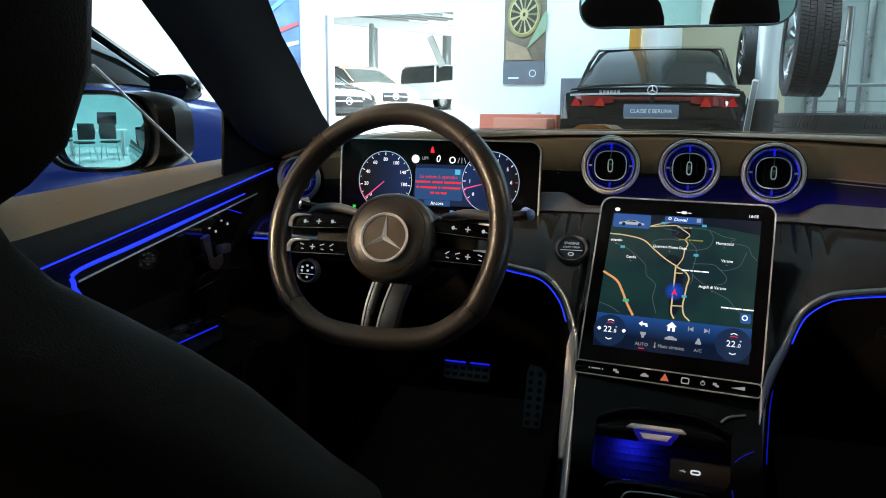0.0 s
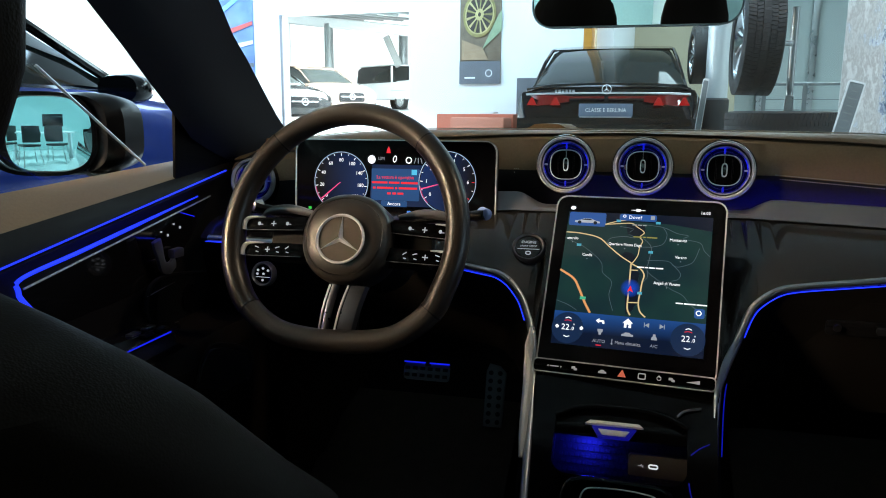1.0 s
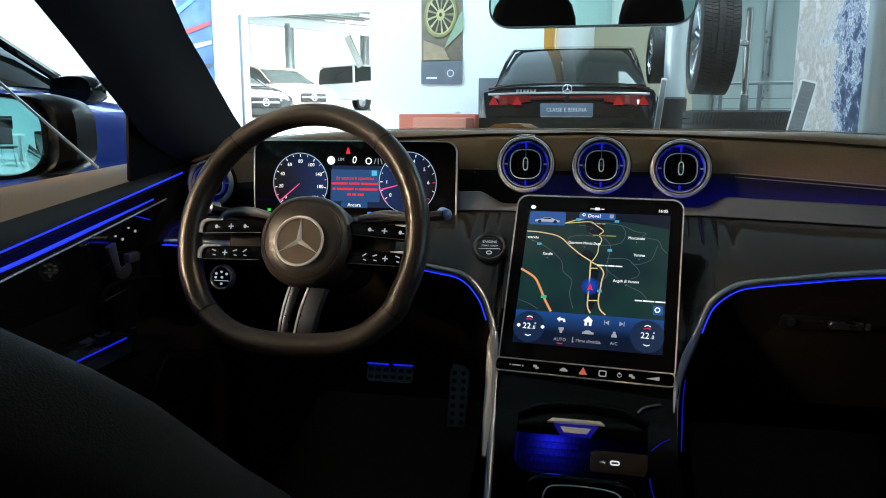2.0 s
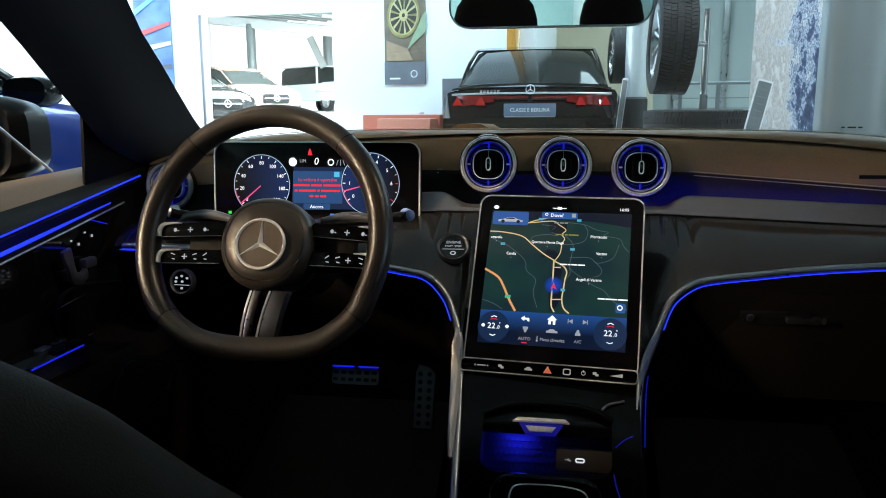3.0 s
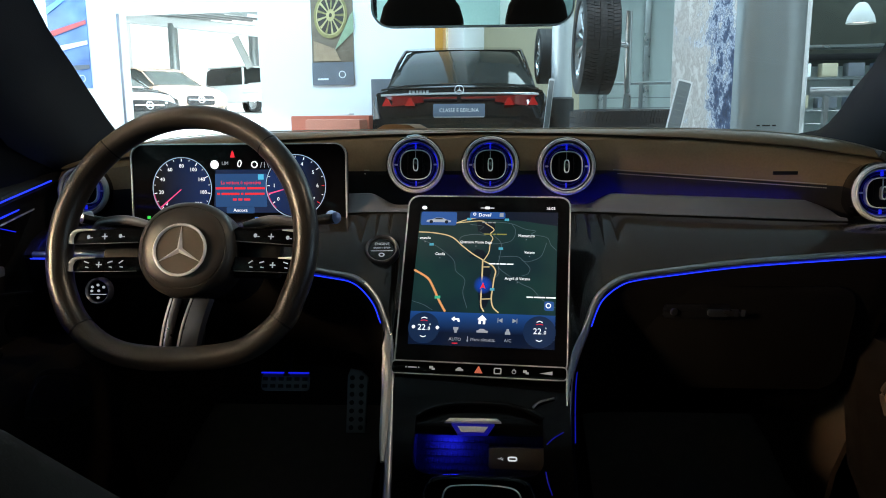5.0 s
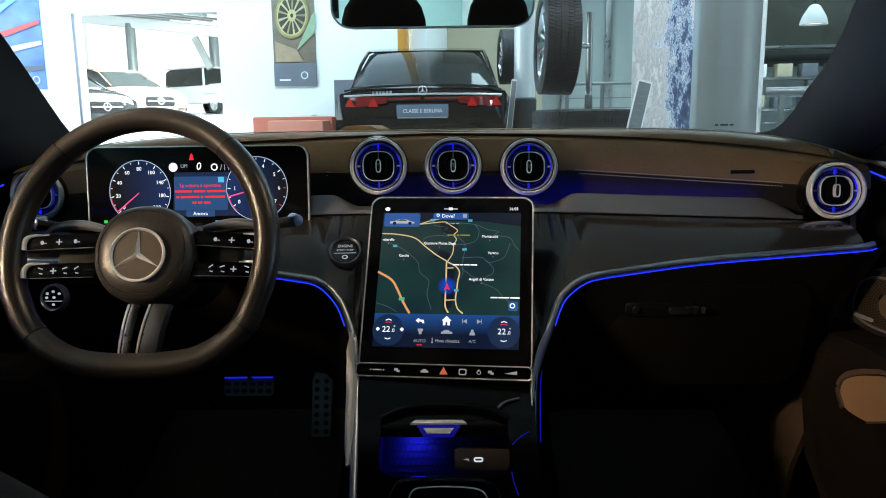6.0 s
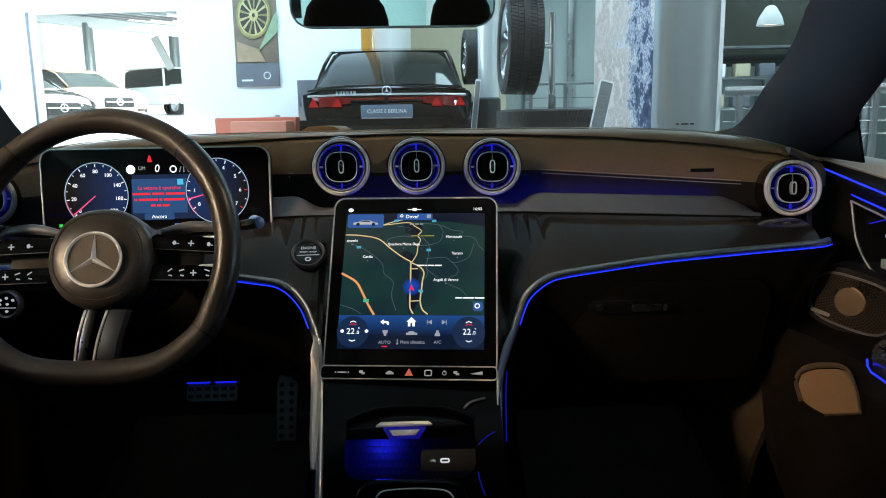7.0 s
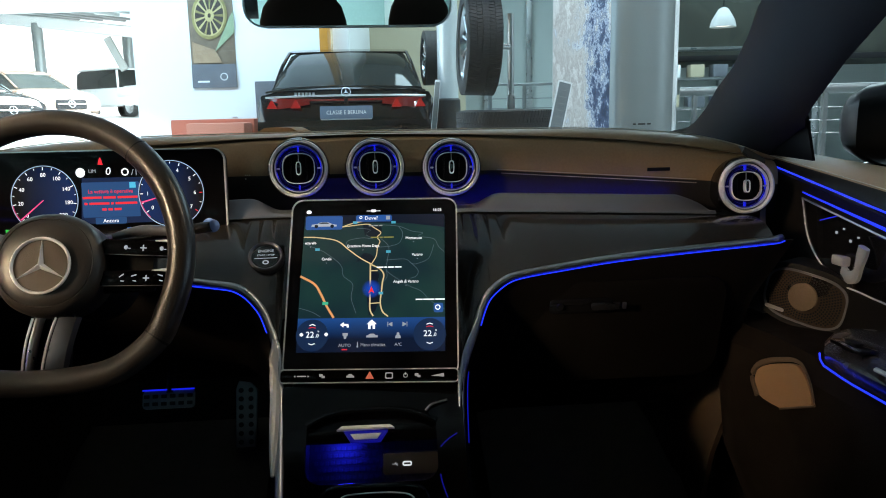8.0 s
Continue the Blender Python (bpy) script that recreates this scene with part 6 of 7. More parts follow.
pillar(1, "pillar_right", [(0.615, 1.24, 0.862), (0.640, 1.18, 0.874), (0.656, 1.14, 0.895), (0.660, 1.10, 0.924), (0.657, 1.05, 0.959), (0.652, 0.98, 0.994), (0.637, 0.90, 1.042), (0.624, 0.85, 1.078), (0.53, 0.35, 1.30)],
       [(0.752, 1.05, 0.845), (0.745, 1.00, 0.875), (0.735, 0.94, 0.905), (0.702, 0.88, 0.9244), (0.690, 0.84, 0.940), (0.681, 0.80, 0.9566), (0.656, 0.70, 1.001), (0.643, 0.62, 1.038), (0.56, 0.15, 1.26)])
rows = [[(x, y, z + 0.03 * (1 - ((x - CX) / 0.6) ** 2)) for x in [CX - 0.64 + 0.08 * i for i in range(17)]] for y, z in ((0.36, 1.285), (0.1, 1.31), (-0.5, 1.31), (-1.0, 1.26))]
roof = part("roof_lining", loft(rows, thick=0.03), M_HEAD)
tagged(roof, "dark roof lining of the coupe", "ceiling", "", "structure")
b = loft([[(CX + k * w, y - 0.10 * k * k, z) for k in (-1, -0.66, -0.33, 0, 0.33, 0.66, 1)] for w, y, z in ((0.68, 1.27, 0.85), (0.655, 0.94, 1.06), (0.58, 0.44, 1.30))], thick=0.004)
ws = part("windscreen", b, M_GLASS)
ws.visible_shadow = False
tagged(ws, "raked clear windscreen", "window", "", "structure")
for s in (-1, 1):
    q = part("quarter_panel", loft([[(CX + s * 0.80, y, 0.83), (CX + s * 0.78, y, 0.6), (CX + s * 0.78, y, 0.15)] for y in (-0.72, -1.2, -1.75)], thick=0.03), M_LEATHER)
    tagged(q, "black trimmed rear side panel", "panel", "", "structure")
    c = part("rear_pillar", loft([[(CX + s * 0.60, y + 0.25, 1.27), (CX + s * 0.70, y + 0.1, 1.05), (CX + s * 0.80, y, 0.82)] for y in (-1.05, -1.40)], thick=0.03), M_HEAD)
    tagged(c, "dark rear roof pillar", "pillar", "", "structure")
    k = part("kick_panel", loft([[(CX + s * 0.70, y, 0.55), (CX + s * (0.66 - 0.06 * t), y, 0.42), (CX + s * (0.62 - 0.06 * t), y, 0.30), (CX + s * 0.60, y, 0.18)] for t, y in ((0, 0.93), (0.5, 1.05), (1, 1.32))], thick=0.01), material("brown_black_carpet", (0.036, 0.025, 0.017), 0.9, 0, 0.8, 900, 0.3, 0, 0.1))
    tagged(k, "brown-black carpeted footwell side", "panel", "", "structure")
part_floor = part("cabin_floor", loft([[(x, y, z) for x in (-0.80, -0.40, -0.02, 0.36, 0.76)] for y, z in ((-1.75, 0.18), (0.6, 0.16), (0.95, 0.16), (1.12, 0.22), (1.30, 0.36), (1.34, 0.80))], thick=0.02), M_CARPET)
tagged(part_floor, "dark carpeted cabin floor", "floor", "", "structure")
for x in (-0.42, 0.40):
    m_ = part("floor_mat", loft([[(x + dx, y, z) for dx in (-0.20, -0.19, 0, 0.19, 0.20)] for y, z in ((0.62, 0.183), (0.97, 0.183), (1.12, 0.245), (1.20, 0.30))], thick=0.008), material("velour_mat", (0.12, 0.088, 0.066), 0.95, 0, 1.0, 1200, 0.3))
    tagged(m_, "dark brown velour floor mat", "floor mat")
b = part("rear_bulkhead", box(CX, -1.78, 0.5, 1.6, 0.05, 0.72, 0.01), M_CARPET)
tagged(b, "dark rear bulkhead and parcel shelf", "panel", "", "structure")
rows = [[(CX + k * 0.86, y - 0.12 * k * k, z - 0.05 * k * k) for k in (-1, -0.7, -0.35, 0, 0.35, 0.7, 1)] for y, z in ((1.30, 0.855), (1.6, 0.850), (2.1, 0.80), (2.45, 0.70), (2.52, 0.50))]
hood = part("bonnet", loft(rows, thick=0.01), M_CARBLACK)
tagged(hood, "black bonnet beyond the windscreen", "bonnet", "", "structure")
wp = part("wiper_cover", loft([[(-0.215 + 0.065 * t, 1.10 + 0.01 * t, 0.884), (-0.205 + 0.065 * t, 1.10, 0.888 + 0.010 * h), (-0.185 + 0.065 * t, 1.12, 0.888 + 0.010 * h), (-0.175 + 0.065 * t, 1.14, 0.884)] for t, h in ((0, 0.2), (0.2, 0.9), (0.5, 1.0), (0.9, 0.9), (1.1, 0.2))], thick=0.002), M_PAD)
tagged(wp, "small brown-black sensor cover on the dashboard", "cover")

# ---- rear-view mirror ----
rv = thing("rear_view_mirror", (-0.021, 0.615, 1.05), "frameless rear-view mirror with a dark housing", "mirror")
rvm = basis((-0.021, 0.600, 1.051), (1, 0, 0), (0, -0.070, 1))
part("housing", plate(rrect(0.236, 0.070, 0.022), 0.03, at(rvm, 0, 0, -0.002), 0.002), M_SOFT, rv)
part("mirror_rim", band(rrect(0.237, 0.071, 0.023), rrect(0.2325, 0.0665, 0.021), 0.004, at(rvm, 0, 0, 0.0)), M_SILVER, rv, "pale rim")
part("mirror_glass", plate(rrect(0.2325, 0.0665, 0.021), 0.002, at(rvm, 0, 0, -0.0005)), M_MIRROR, rv, "mirror glass")
part("stem", tube([(-0.021, 0.63, 1.06), (-0.021, 0.70, 1.14), (-0.021, 0.735, 1.18)], 0.014, 0.02, 10), M_SOFT, rv)
hold(rv)

# ---- door mirrors ----
M_MIRRORSHELL = material("black_mirror_shell", (0.004, 0.004, 0.005), 0.32, 0, 0, 20, 0.1, 0, 0.25)
def door_mirror(s, x, y, z, turn):
    dm = thing("door_mirror", (x, y, z - 0.07), "gloss black door mirror", "mirror", "door mirrors")
    m = basis((x, y, z), (math.cos(radians(turn)), math.sin(radians(turn)), 0), (0, 0.0, 1))
    rows = []
    for k, h in ((1.0, 0.004), (1.06, 0.012), (1.12, -0.01), (1.13, -0.05), (1.05, -0.09), (0.80, -0.125), (0.45, -0.145), (0.1, -0.15)):
        rows.append([(0.088 * k * a - s * (0.056 * max(0.0, min(1.0, (k - 0.98) / 0.19)) if h > -0.06 else 0.056), 0.066 * k * b, h) for a, b in oval(1, 1, 40, 3.6)])
    part("housing", loft(rows, closed=True, cap=False, m=m), M_MIRRORSHELL, dm, "gloss black housing")
    part("bezel", band(oval(0.0975, 0.0745, 40, 3.0), oval(0.090, 0.068, 40, 3.0), 0.012, at(m, 0, 0, 0.0125)), M_BLACK, dm, "black bezel")
    part("mirror_glass", loft([[(x * k, y * k, 0.0035 - k * k * (x * x + y * y) / 2.6) for x, y in oval(0.088, 0.066, 40, 3.0)] for k in (0.02, 0.2, 0.4, 0.6, 0.8, 1.0)], closed=True, cap=True, m=m), M_MIRRORBLUE, dm, "blue-tinted mirror glass")
    part("glass_rim", band(oval(0.0905, 0.0685, 40, 3.0), oval(0.0885, 0.0665, 40, 3.0), 0.006, at(m, 0, 0, 0.006)), M_CHROME if s < 0 else M_SOFT, dm, "pale glass edge" if s < 0 else "")
    part("foot", tube([(x - s * 0.06, y + 0.05, z - 0.06), (x - s * 0.10, y + 0.06, z - 0.085), (x - s * 0.17, y + 0.06, z - 0.10)], 0.04, 0.016, 12), M_CARBLACK, dm)
    hold(dm)


door_mirror(-1, -1.036, 0.82, 0.876, 18)
door_mirror(1, 1.01, 0.95, 0.885, 32)

# ---- seats ----
def seat(cx, dy, name, label):
    st = thing(name, (cx, dy + 0.2, 0.18), label, "car seat", "front seats")
    rows = []
    for z, w, y in ((0.30, 0.235, 0.10), (0.42, 0.240, 0.10), (0.55, 0.225, 0.11), (0.652, 0.190, 0.12), (0.68, 0.165, 0.10), (0.737, 0.127, 0.06), (0.768, 0.104, 0.03), (0.794, 0.060, 0.01), (0.815, 0.026, -0.01), (0.840, 0.014, -0.03), (0.875, 0.012, -0.05)):
        rows.append([(cx + w * a, dy + y - 0.025 + 0.075 * b - (0.03 * (1 - abs(a)) if b > 0 else 0), z) for a, b in oval(1, 1, 36, 3.0)])
    part("backrest", loft(rows, closed=True, cap=True), M_SEATBACK, st, "dark leather backrest with side bolsters")
    rows = []
    for z, w in ((0.862, 0.045), (0.870, 0.062), (0.880, 0.080), (0.899, 0.103), (0.934, 0.119), (0.970, 0.123), (1.01, 0.118), (1.04, 0.10), (1.055, 0.07)):
        rows.append([(cx + w * a, dy - 0.066 + 0.05 * b * (w / 0.123) ** 0.5, z) for a, b in oval(1, 1, 32, 2.6)])
    part("headrest", loft(rows, closed=True, cap=True), M_SEATBACK, st, "integrated leather headrest")
    rows = []
    for t in range(13):
        y = dy + 0.58 - 0.045 * t
        drop_ = 0.09 * max(0, 1 - t / 2.2) ** 2
        rows.append([(cx - 0.25, y, 0.24), (cx - 0.255, y, 0.40 - drop_), (cx - 0.22, y, 0.455 - drop_), (cx - 0.16, y, 0.435 - drop_), (cx, y, 0.425 - drop_), (cx + 0.16, y, 0.435 - drop_), (cx + 0.22, y, 0.455 - drop_), (cx + 0.255, y, 0.40 - drop_), (cx + 0.25, y, 0.24)])
    part("cushion", loft(rows, thick=0.01), M_SEAT, st, "dark leather seat cushion")
    part("seat_base", box(cx, dy + 0.28, 0.22, 0.40, 0.44, 0.09, 0.02), M_DARK, st)
    hold(st)


seat(-0.39, 0.0, "driver_seat", "dark brown leather driver's sports seat")
seat(0.37, -0.26, "passenger_seat", "dark leather passenger sports seat slid back")
# rear bench
bench = thing("rear_bench", (CX, -1.2, 0.2), "black leather rear bench seat", "car seat")
part("cushion", box(CX, -1.12, 0.33, 1.20, 0.50, 0.22, 0.05, None, 3), M_SEAT, bench)
part("backrest", box(0, 0, 0, 1.20, 0.14, 0.52, 0.05, Matrix.Translation((CX, -1.48, 0.62)) @ Matrix.Rotation(radians(-22), 4, "X"), 3), M_SEAT, bench)
for x, w in ((-0.25, 0.17), (0.20, 0.125)):
    part("headrest", loft([[(x + w * k * a, -1.56 + 0.05 * b, z) for a, b in oval(1, 1, 28, 2.6)] for z, k in ((0.80, 1.0), (0.90, 1.0), (0.98, 0.97), (1.03, 0.88), (1.07, 0.70), (1.095, 0.35))], closed=True, cap=True), M_SEATBACK, bench)
hold(bench)

# ---- pedals ----
pb_ = thing("brake_pedal", (-0.40, 1.16, 0.33), "metal brake pedal with rubber studs", "pedal")
pm_ = basis((-0.402, 1.10, 0.392), (1, 0, 0), (0, 0.45, 1))
part("pad", plate(rrect(0.096, 0.034, 0.007), 0.008, pm_, 0.002), M_PEDAL, pb_, "brushed steel pad")
for i in range(6):
    for j in range(2):
        part("stud", box(-0.040 + 0.016 * i, -0.008 + 0.014 * j, 0.002, 0.010, 0.007, 0.004, 0.001, pm_), M_RUBBER, pb_)
part("arm", tube([(-0.40, 1.11, 0.40), (-0.40, 1.18, 0.50), (-0.40, 1.20, 0.62)], 0.008, 0.014, 8), M_DARK, pb_)
# blue light caught by the pedal's edge, put in as a glowing strip
part("pad_edge_glow", tube([pm_ @ Vector((x, 0.018, 0.003)) for x in (-0.048, -0.02, 0.02, 0.048)], 0.0016, n=6), M_BLUESOFT, pb_, "glowing strip for the blue light caught by the upper edge")
hold(pb_)
ac = thing("accelerator_pedal", (-0.27, 1.15, 0.20), "drilled metal accelerator pedal", "pedal")
am_ = basis((-0.265, 1.12, 0.345), (1, 0, 0), (0, 0.35, 1))
part("pad", plate([(-0.018, -0.062), (0.020, -0.062), (0.024, 0.048), (0.010, 0.062), (-0.012, 0.066), (-0.018, 0.05)], 0.008, am_, 0.002), M_PEDAL, ac, "brushed steel pad")
for i in range(7):
    for j in range(2):
        part("stud", lathe([(0, 0.0015), (0.0045, 0.001), (0.005, -0.001)], 12, at(am_, -0.008 + 0.019 * j, -0.052 + 0.0165 * i, 0.001)), M_RUBBER, ac)
part("stem", box(-0.265, 1.155, 0.24, 0.03, 0.03, 0.16, 0.005), M_DARK, ac)
hold(ac)
ft = thing("seat_rail_cap", (-0.235, 0.60, 0.17), "small satin seat rail cap", "rail")
part("rail", box(-0.235, 0.50, 0.185, 0.035, 0.24, 0.03, 0.004), M_DARK, ft)
part("cap", box(-0.235, 0.625, 0.19, 0.036, 0.02, 0.032, 0.003), M_STEEL, ft, "satin end cap")
hold(ft)

# turn the coupe to its angle in the showroom
TURN = Matrix.Translation((0, 0.9, 0)) @ Matrix.Rotation(radians(6.5), 4, "Z") @ Matrix.Translation((0, -0.9, 0))
for ob in bpy.data.objects:
    if ob not in BEFORE and ob.parent is None:
        ob.matrix_basis = TURN @ ob.matrix_basis


# ---- showroom things ----
def tyre_wheel(name, m, R, w, label, spin=0.0, group="display wheels", rim=True):
    """Axis along local z; outer face towards +z."""
    t = thing(name, (0, 0, 0), label, "wheel", group)
    h = w / 2
    prof = [(R * 0.70, h * 0.80), (R * 0.73, h * 0.96), (R * 0.82, h * 1.03), (R * 0.92, h * 1.0), (R * 0.975, h * 0.88), (R * 0.985, h * 0.6), (R * 0.985, -h * 0.6), (R * 0.975, -h * 0.88), (R * 0.92, -h), (R * 0.82, -h * 1.03), (R * 0.73, -h * 0.96), (R * 0.70, -h * 0.80), (R * 0.70, h * 0.80)]
    part("tyre", lathe(prof, 56), M_RUBBER, t, "black rubber tyre")
    blocks = []
    n = 84
    for i in range(n):
        a = 2 * math.pi * i / n
        for j, (zc, zw, sk) in enumerate(((-h * 0.72, h * 0.38, 0.03), (-h * 0.36, h * 0.27, -0.02), (0.0, h * 0.36, 0.015), (h * 0.36, h * 0.27, 0.02), (h * 0.72, h * 0.38, -0.03))):
            rot = Matrix.Rotation(a + 0.03 * j, 4, "Z") @ Matrix.Translation((R * 0.988, 0, zc)) @ Matrix.Rotation(sk * 8, 4, "X")
            blocks.append(box(0, 0, 0, R * 0.022, 2 * math.pi * R / n * (0.97 if j == 2 else 0.84), zw, 0, rot))
    part("tread", joined(*blocks), M_RUBBER, t, "", False)["kind"] = "stuff"
    if rim:
        part("rim", lathe([(R * 0.70, -h * 0.8), (R * 0.66, -h * 0.6), (R * 0.64, h * 0.5), (R * 0.69, h * 0.86), (R * 0.72, h * 0.88), (R * 0.70, h * 0.80)], 48), M_ALLOY, t, "polished alloy rim")
        part("hub", lathe([(0, h * 0.62), (R * 0.10, h * 0.60), (R * 0.13, h * 0.5), (R * 0.14, h * 0.2)], 24), M_ALLOY, t)
        for k in range(10):
            b = loft([[(x - wd, y, z) for x, y, z, wd in [(0, r, zz, ww)] * 1] + [(0, r, zz + R * 0.02), (ww, r, zz), (0, r, zz - R * 0.04)] for r, zz, ww in ((R * 0.10, h * 0.52, R * 0.030), (R * 0.35, h * 0.66, R * 0.036), (R * 0.66, h * 0.72, R * 0.05))], closed=True, cap=True)
            b.transform(Matrix.Rotation(2 * math.pi * k / 10 + spin, 4, "Z"))
            part("spoke", b, M_ALLOY, t)
    t.matrix_basis = m
    return t


def axis_pose(p, ax):
    z = Vector(ax).normalized()
    return Matrix.Translation(p) @ z.to_track_quat("Z", "Y").to_matrix().to_4x4()


tyre_wheel("wheel_display", axis_pose((0.275, 4.85, 1.375), (-0.985, -0.12, 0.03)), 0.340, 0.225, "large display wheel with black tyre and alloy rim on a stand")
tyre_wheel("wheel_display", axis_pose((-0.175, 8.40, 1.54), (-0.985, -0.17, 0)), 0.30, 0.16, "second display wheel on its stand behind")
tyre_wheel("tyre_display", Matrix.Translation((0.44, 4.62, 0.835)), 0.318, 0.20, "black tyre lying flat on a display plinth", 0, "display wheels", False)
pl = part("display_plinth", lathe([(0.0, 0.73), (0.24, 0.73), (0.25, 0.72), (0.25, 0.0)], 40, Matrix.Translation((0.44, 4.62, 0.0))), M_WALL)
tagged(pl, "white round display plinth under the tyre", "plinth")
for x, y, zc in ((0.50, 5.02, 1.36), (-0.015, 8.54, 1.54)):
    st = thing("wheel_stand", (x, y, 0), "grey steel wheel stand", "stand", "wheel stands")
    part("post", tube([(x, y, 0.02), (x, y, zc + 0.22)], 0.022, n=12), M_STEEL, st)
    part("foot", box(x, y, 0.012, 0.4, 0.4, 0.024, 0.005), M_STEEL, st)
    part("hanger", tube([(x, y, zc), (x - 0.16, y - 0.14, zc)], 0.02, n=10), M_STEEL, st)
    part("clamp", box(x, y - 0.02, 0.98, 0.05, 0.05, 0.12, 0.008), M_SILVER, st)
    hold(st)


def sign_stand(x, y, ztop, zlow, lean, w, label):
    s = thing("price_stand", (x, y, 0), label, "sign", "price stands")
    m = basis((x, y, (ztop + zlow) / 2), (1, 0.1, -lean), (lean, 0.25, 1))
    h = (ztop - zlow) * 1.05
    part("frame", band(rrect(w, h, 0.01, 3), rrect(w * 0.84, h * 0.93, 0.006, 3), 0.015, m), M_WALL, s, "white frame")
    part("panel", plate(rrect(w * 0.85, h * 0.94, 0.006, 3), 0.008, at(m, 0, 0, -0.004)), material("grey_print_panel", (0.20, 0.23, 0.24), 0.4), s, "grey printed panel")
    for k in range(6):
        part("text_bar", box(0, 0, 0, w * (0.5 if k % 2 else 0.36), 0.006, 0.001, 0, at(m, 0, h * (0.32 - 0.13 * k), -0.002)), M_COLUMN, s, "", False)
    part("leg", tube([m @ Vector((0, -h / 2, -0.01)), (x - lean * 0.3, y, 0.02)], 0.015, n=8), M_STEEL, s)
    part("foot", box(x - lean * 0.3, y, 0.01, 0.25, 0.25, 0.02, 0.004), M_STEEL, s)
    hold(s)


sign_stand(0.735, 4.2, 1.095, 0.80, 0.26, 0.085, "tilted white price stand beside the tyres")
sign_stand(-0.035, 5.5, 1.17, 0.78, 0.12, 0.042, "tilted white price stand beside the black saloon")


# small lettering strip near the foot of the grey column
ls = thing("lettering_strip", (1.43, 5.09, 0.82), "small dark lettering on the grey column", "lettering")
for k, (x, w) in enumerate(((1.375, 0.020), (1.425, 0.050), (1.475, 0.026))):
    part("letter_bar", box(x, 5.097 + 0.9 * (x - 1.44) ** 2, 0.822, w, 0.006, 0.010, 0.001), M_DARK, ls)
hold(ls)


# flat pictures
def rock_print():
    m = bpy.data.materials.new("rock_and_surf_print")
    m.use_nodes = True
    t = m.node_tree
    b = t.nodes["Principled BSDF"]
    b.inputs["Roughness"].default_value = 0.5
    co, n, r = t.nodes.new("ShaderNodeTexCoord"), t.nodes.new("ShaderNodeTexNoise"), t.nodes.new("ShaderNodeValToRGB")
    mp_ = t.nodes.new("ShaderNodeMapping")
    mp_.inputs["Scale"].default_value = (7, 1, 3.0)
    mp_.inputs["Rotation"].default_value = (0, 0.35, 0)
    n.inputs["Scale"].default_value, n.inputs["Detail"].default_value, n.inputs["Roughness"].default_value = 1.0, 8, 0.72
    sx, g = t.nodes.new("ShaderNodeSeparateXYZ"), t.nodes.new("ShaderNodeMapRange")
    g.inputs[1].default_value, g.inputs[2].default_value, g.inputs[3].default_value, g.inputs[4].default_value = -0.1, 0.12, 0.16, -0.06
    ad = t.nodes.new("ShaderNodeMath")
    ad.operation = "ADD"
    t.links.new(co.outputs["Object"], mp_.inputs["Vector"])
    t.links.new(mp_.outputs[0], n.inputs["Vector"])
    t.links.new(co.outputs["Object"], sx.inputs[0])
    t.links.new(sx.outputs["X"], g.inputs[0])
    t.links.new(n.outputs[0], ad.inputs[0])
    t.links.new(g.outputs[0], ad.inputs[1])
    t.links.new(ad.outputs[0], r.inputs[0])
    e = r.color_ramp.elements
    e[0].position, e[0].color = 0.36, (0.045, 0.07, 0.13, 1)
    e[1].position, e[1].color = 0.70, (0.80, 0.79, 0.77, 1)
    for p, c in ((0.44, (0.10, 0.15, 0.26, 1)), (0.47, (0.62, 0.72, 0.88, 1)), (0.50, (0.12, 0.17, 0.28, 1)), (0.535, (0.80, 0.86, 0.92, 1)), (0.56, (0.50, 0.50, 0.49, 1)), (0.60, (0.74, 0.73, 0.71, 1)), (0.645, (0.52, 0.50, 0.48, 1))):
        q = e.new(p)
        q.color = c
    t.links.new(r.outputs[0], b.inputs["Base Color"])
    return m


bn = thing("photo_banner", (1.005, 5.16, 1.35), "tall photo banner of pale rocks and blue surf", "banner")
part("print", box(0, 0, 0.25, 0.40, 0.02, 3.2, 0.002), rock_print(), bn, "printed rock photograph")
part("base", box(0, 0, -1.335, 0.46, 0.25, 0.03, 0.006), M_STEEL, bn)


def poster(x0, x1, z0, z1, y, base, label):
    p = thing("wall_poster", ((x0 + x1) / 2, y, (z0 + z1) / 2), label, "poster", "wall posters")
    part("panel", box((x0 + x1) / 2, y + 0.012, (z0 + z1) / 2, x1 - x0, 0.02, z1 - z0, 0.003), base, p, "printed panel")
    return p, (x0 + x1) / 2, x1 - x0


M_BROWNINK = material("brown_print", (0.15, 0.115, 0.080), 0.5, 0, 0, 8, 0.4)
M_GOLDINK = material("gold_print", (0.50, 0.42, 0.20), 0.45, 0.0, 0, 12, 0.3)
M_GREYINK = material("slate_print", (0.12, 0.13, 0.15), 0.5, 0, 0, 8, 0.2)
M_GREENINK = material("pale_green_print", (0.24, 0.32, 0.20), 0.5, 0, 0, 8, 0.3)
pz0, pz1 = 1.285, 3.05
p2_, pcx, pw = poster(-3.085, -2.545, pz0, pz1, 8.985, M_BROWNINK, "brown poster with a golden turbine wheel on the white wall")
part("footer", box(pcx, 8.975, pz0 + 0.14, pw, 0.004, 0.28, 0), M_GREYINK, p2_, "", False)
dm_ = basis((pcx - 0.01, 8.972, 2.13), (1, 0, 0), (0, 0, 1))
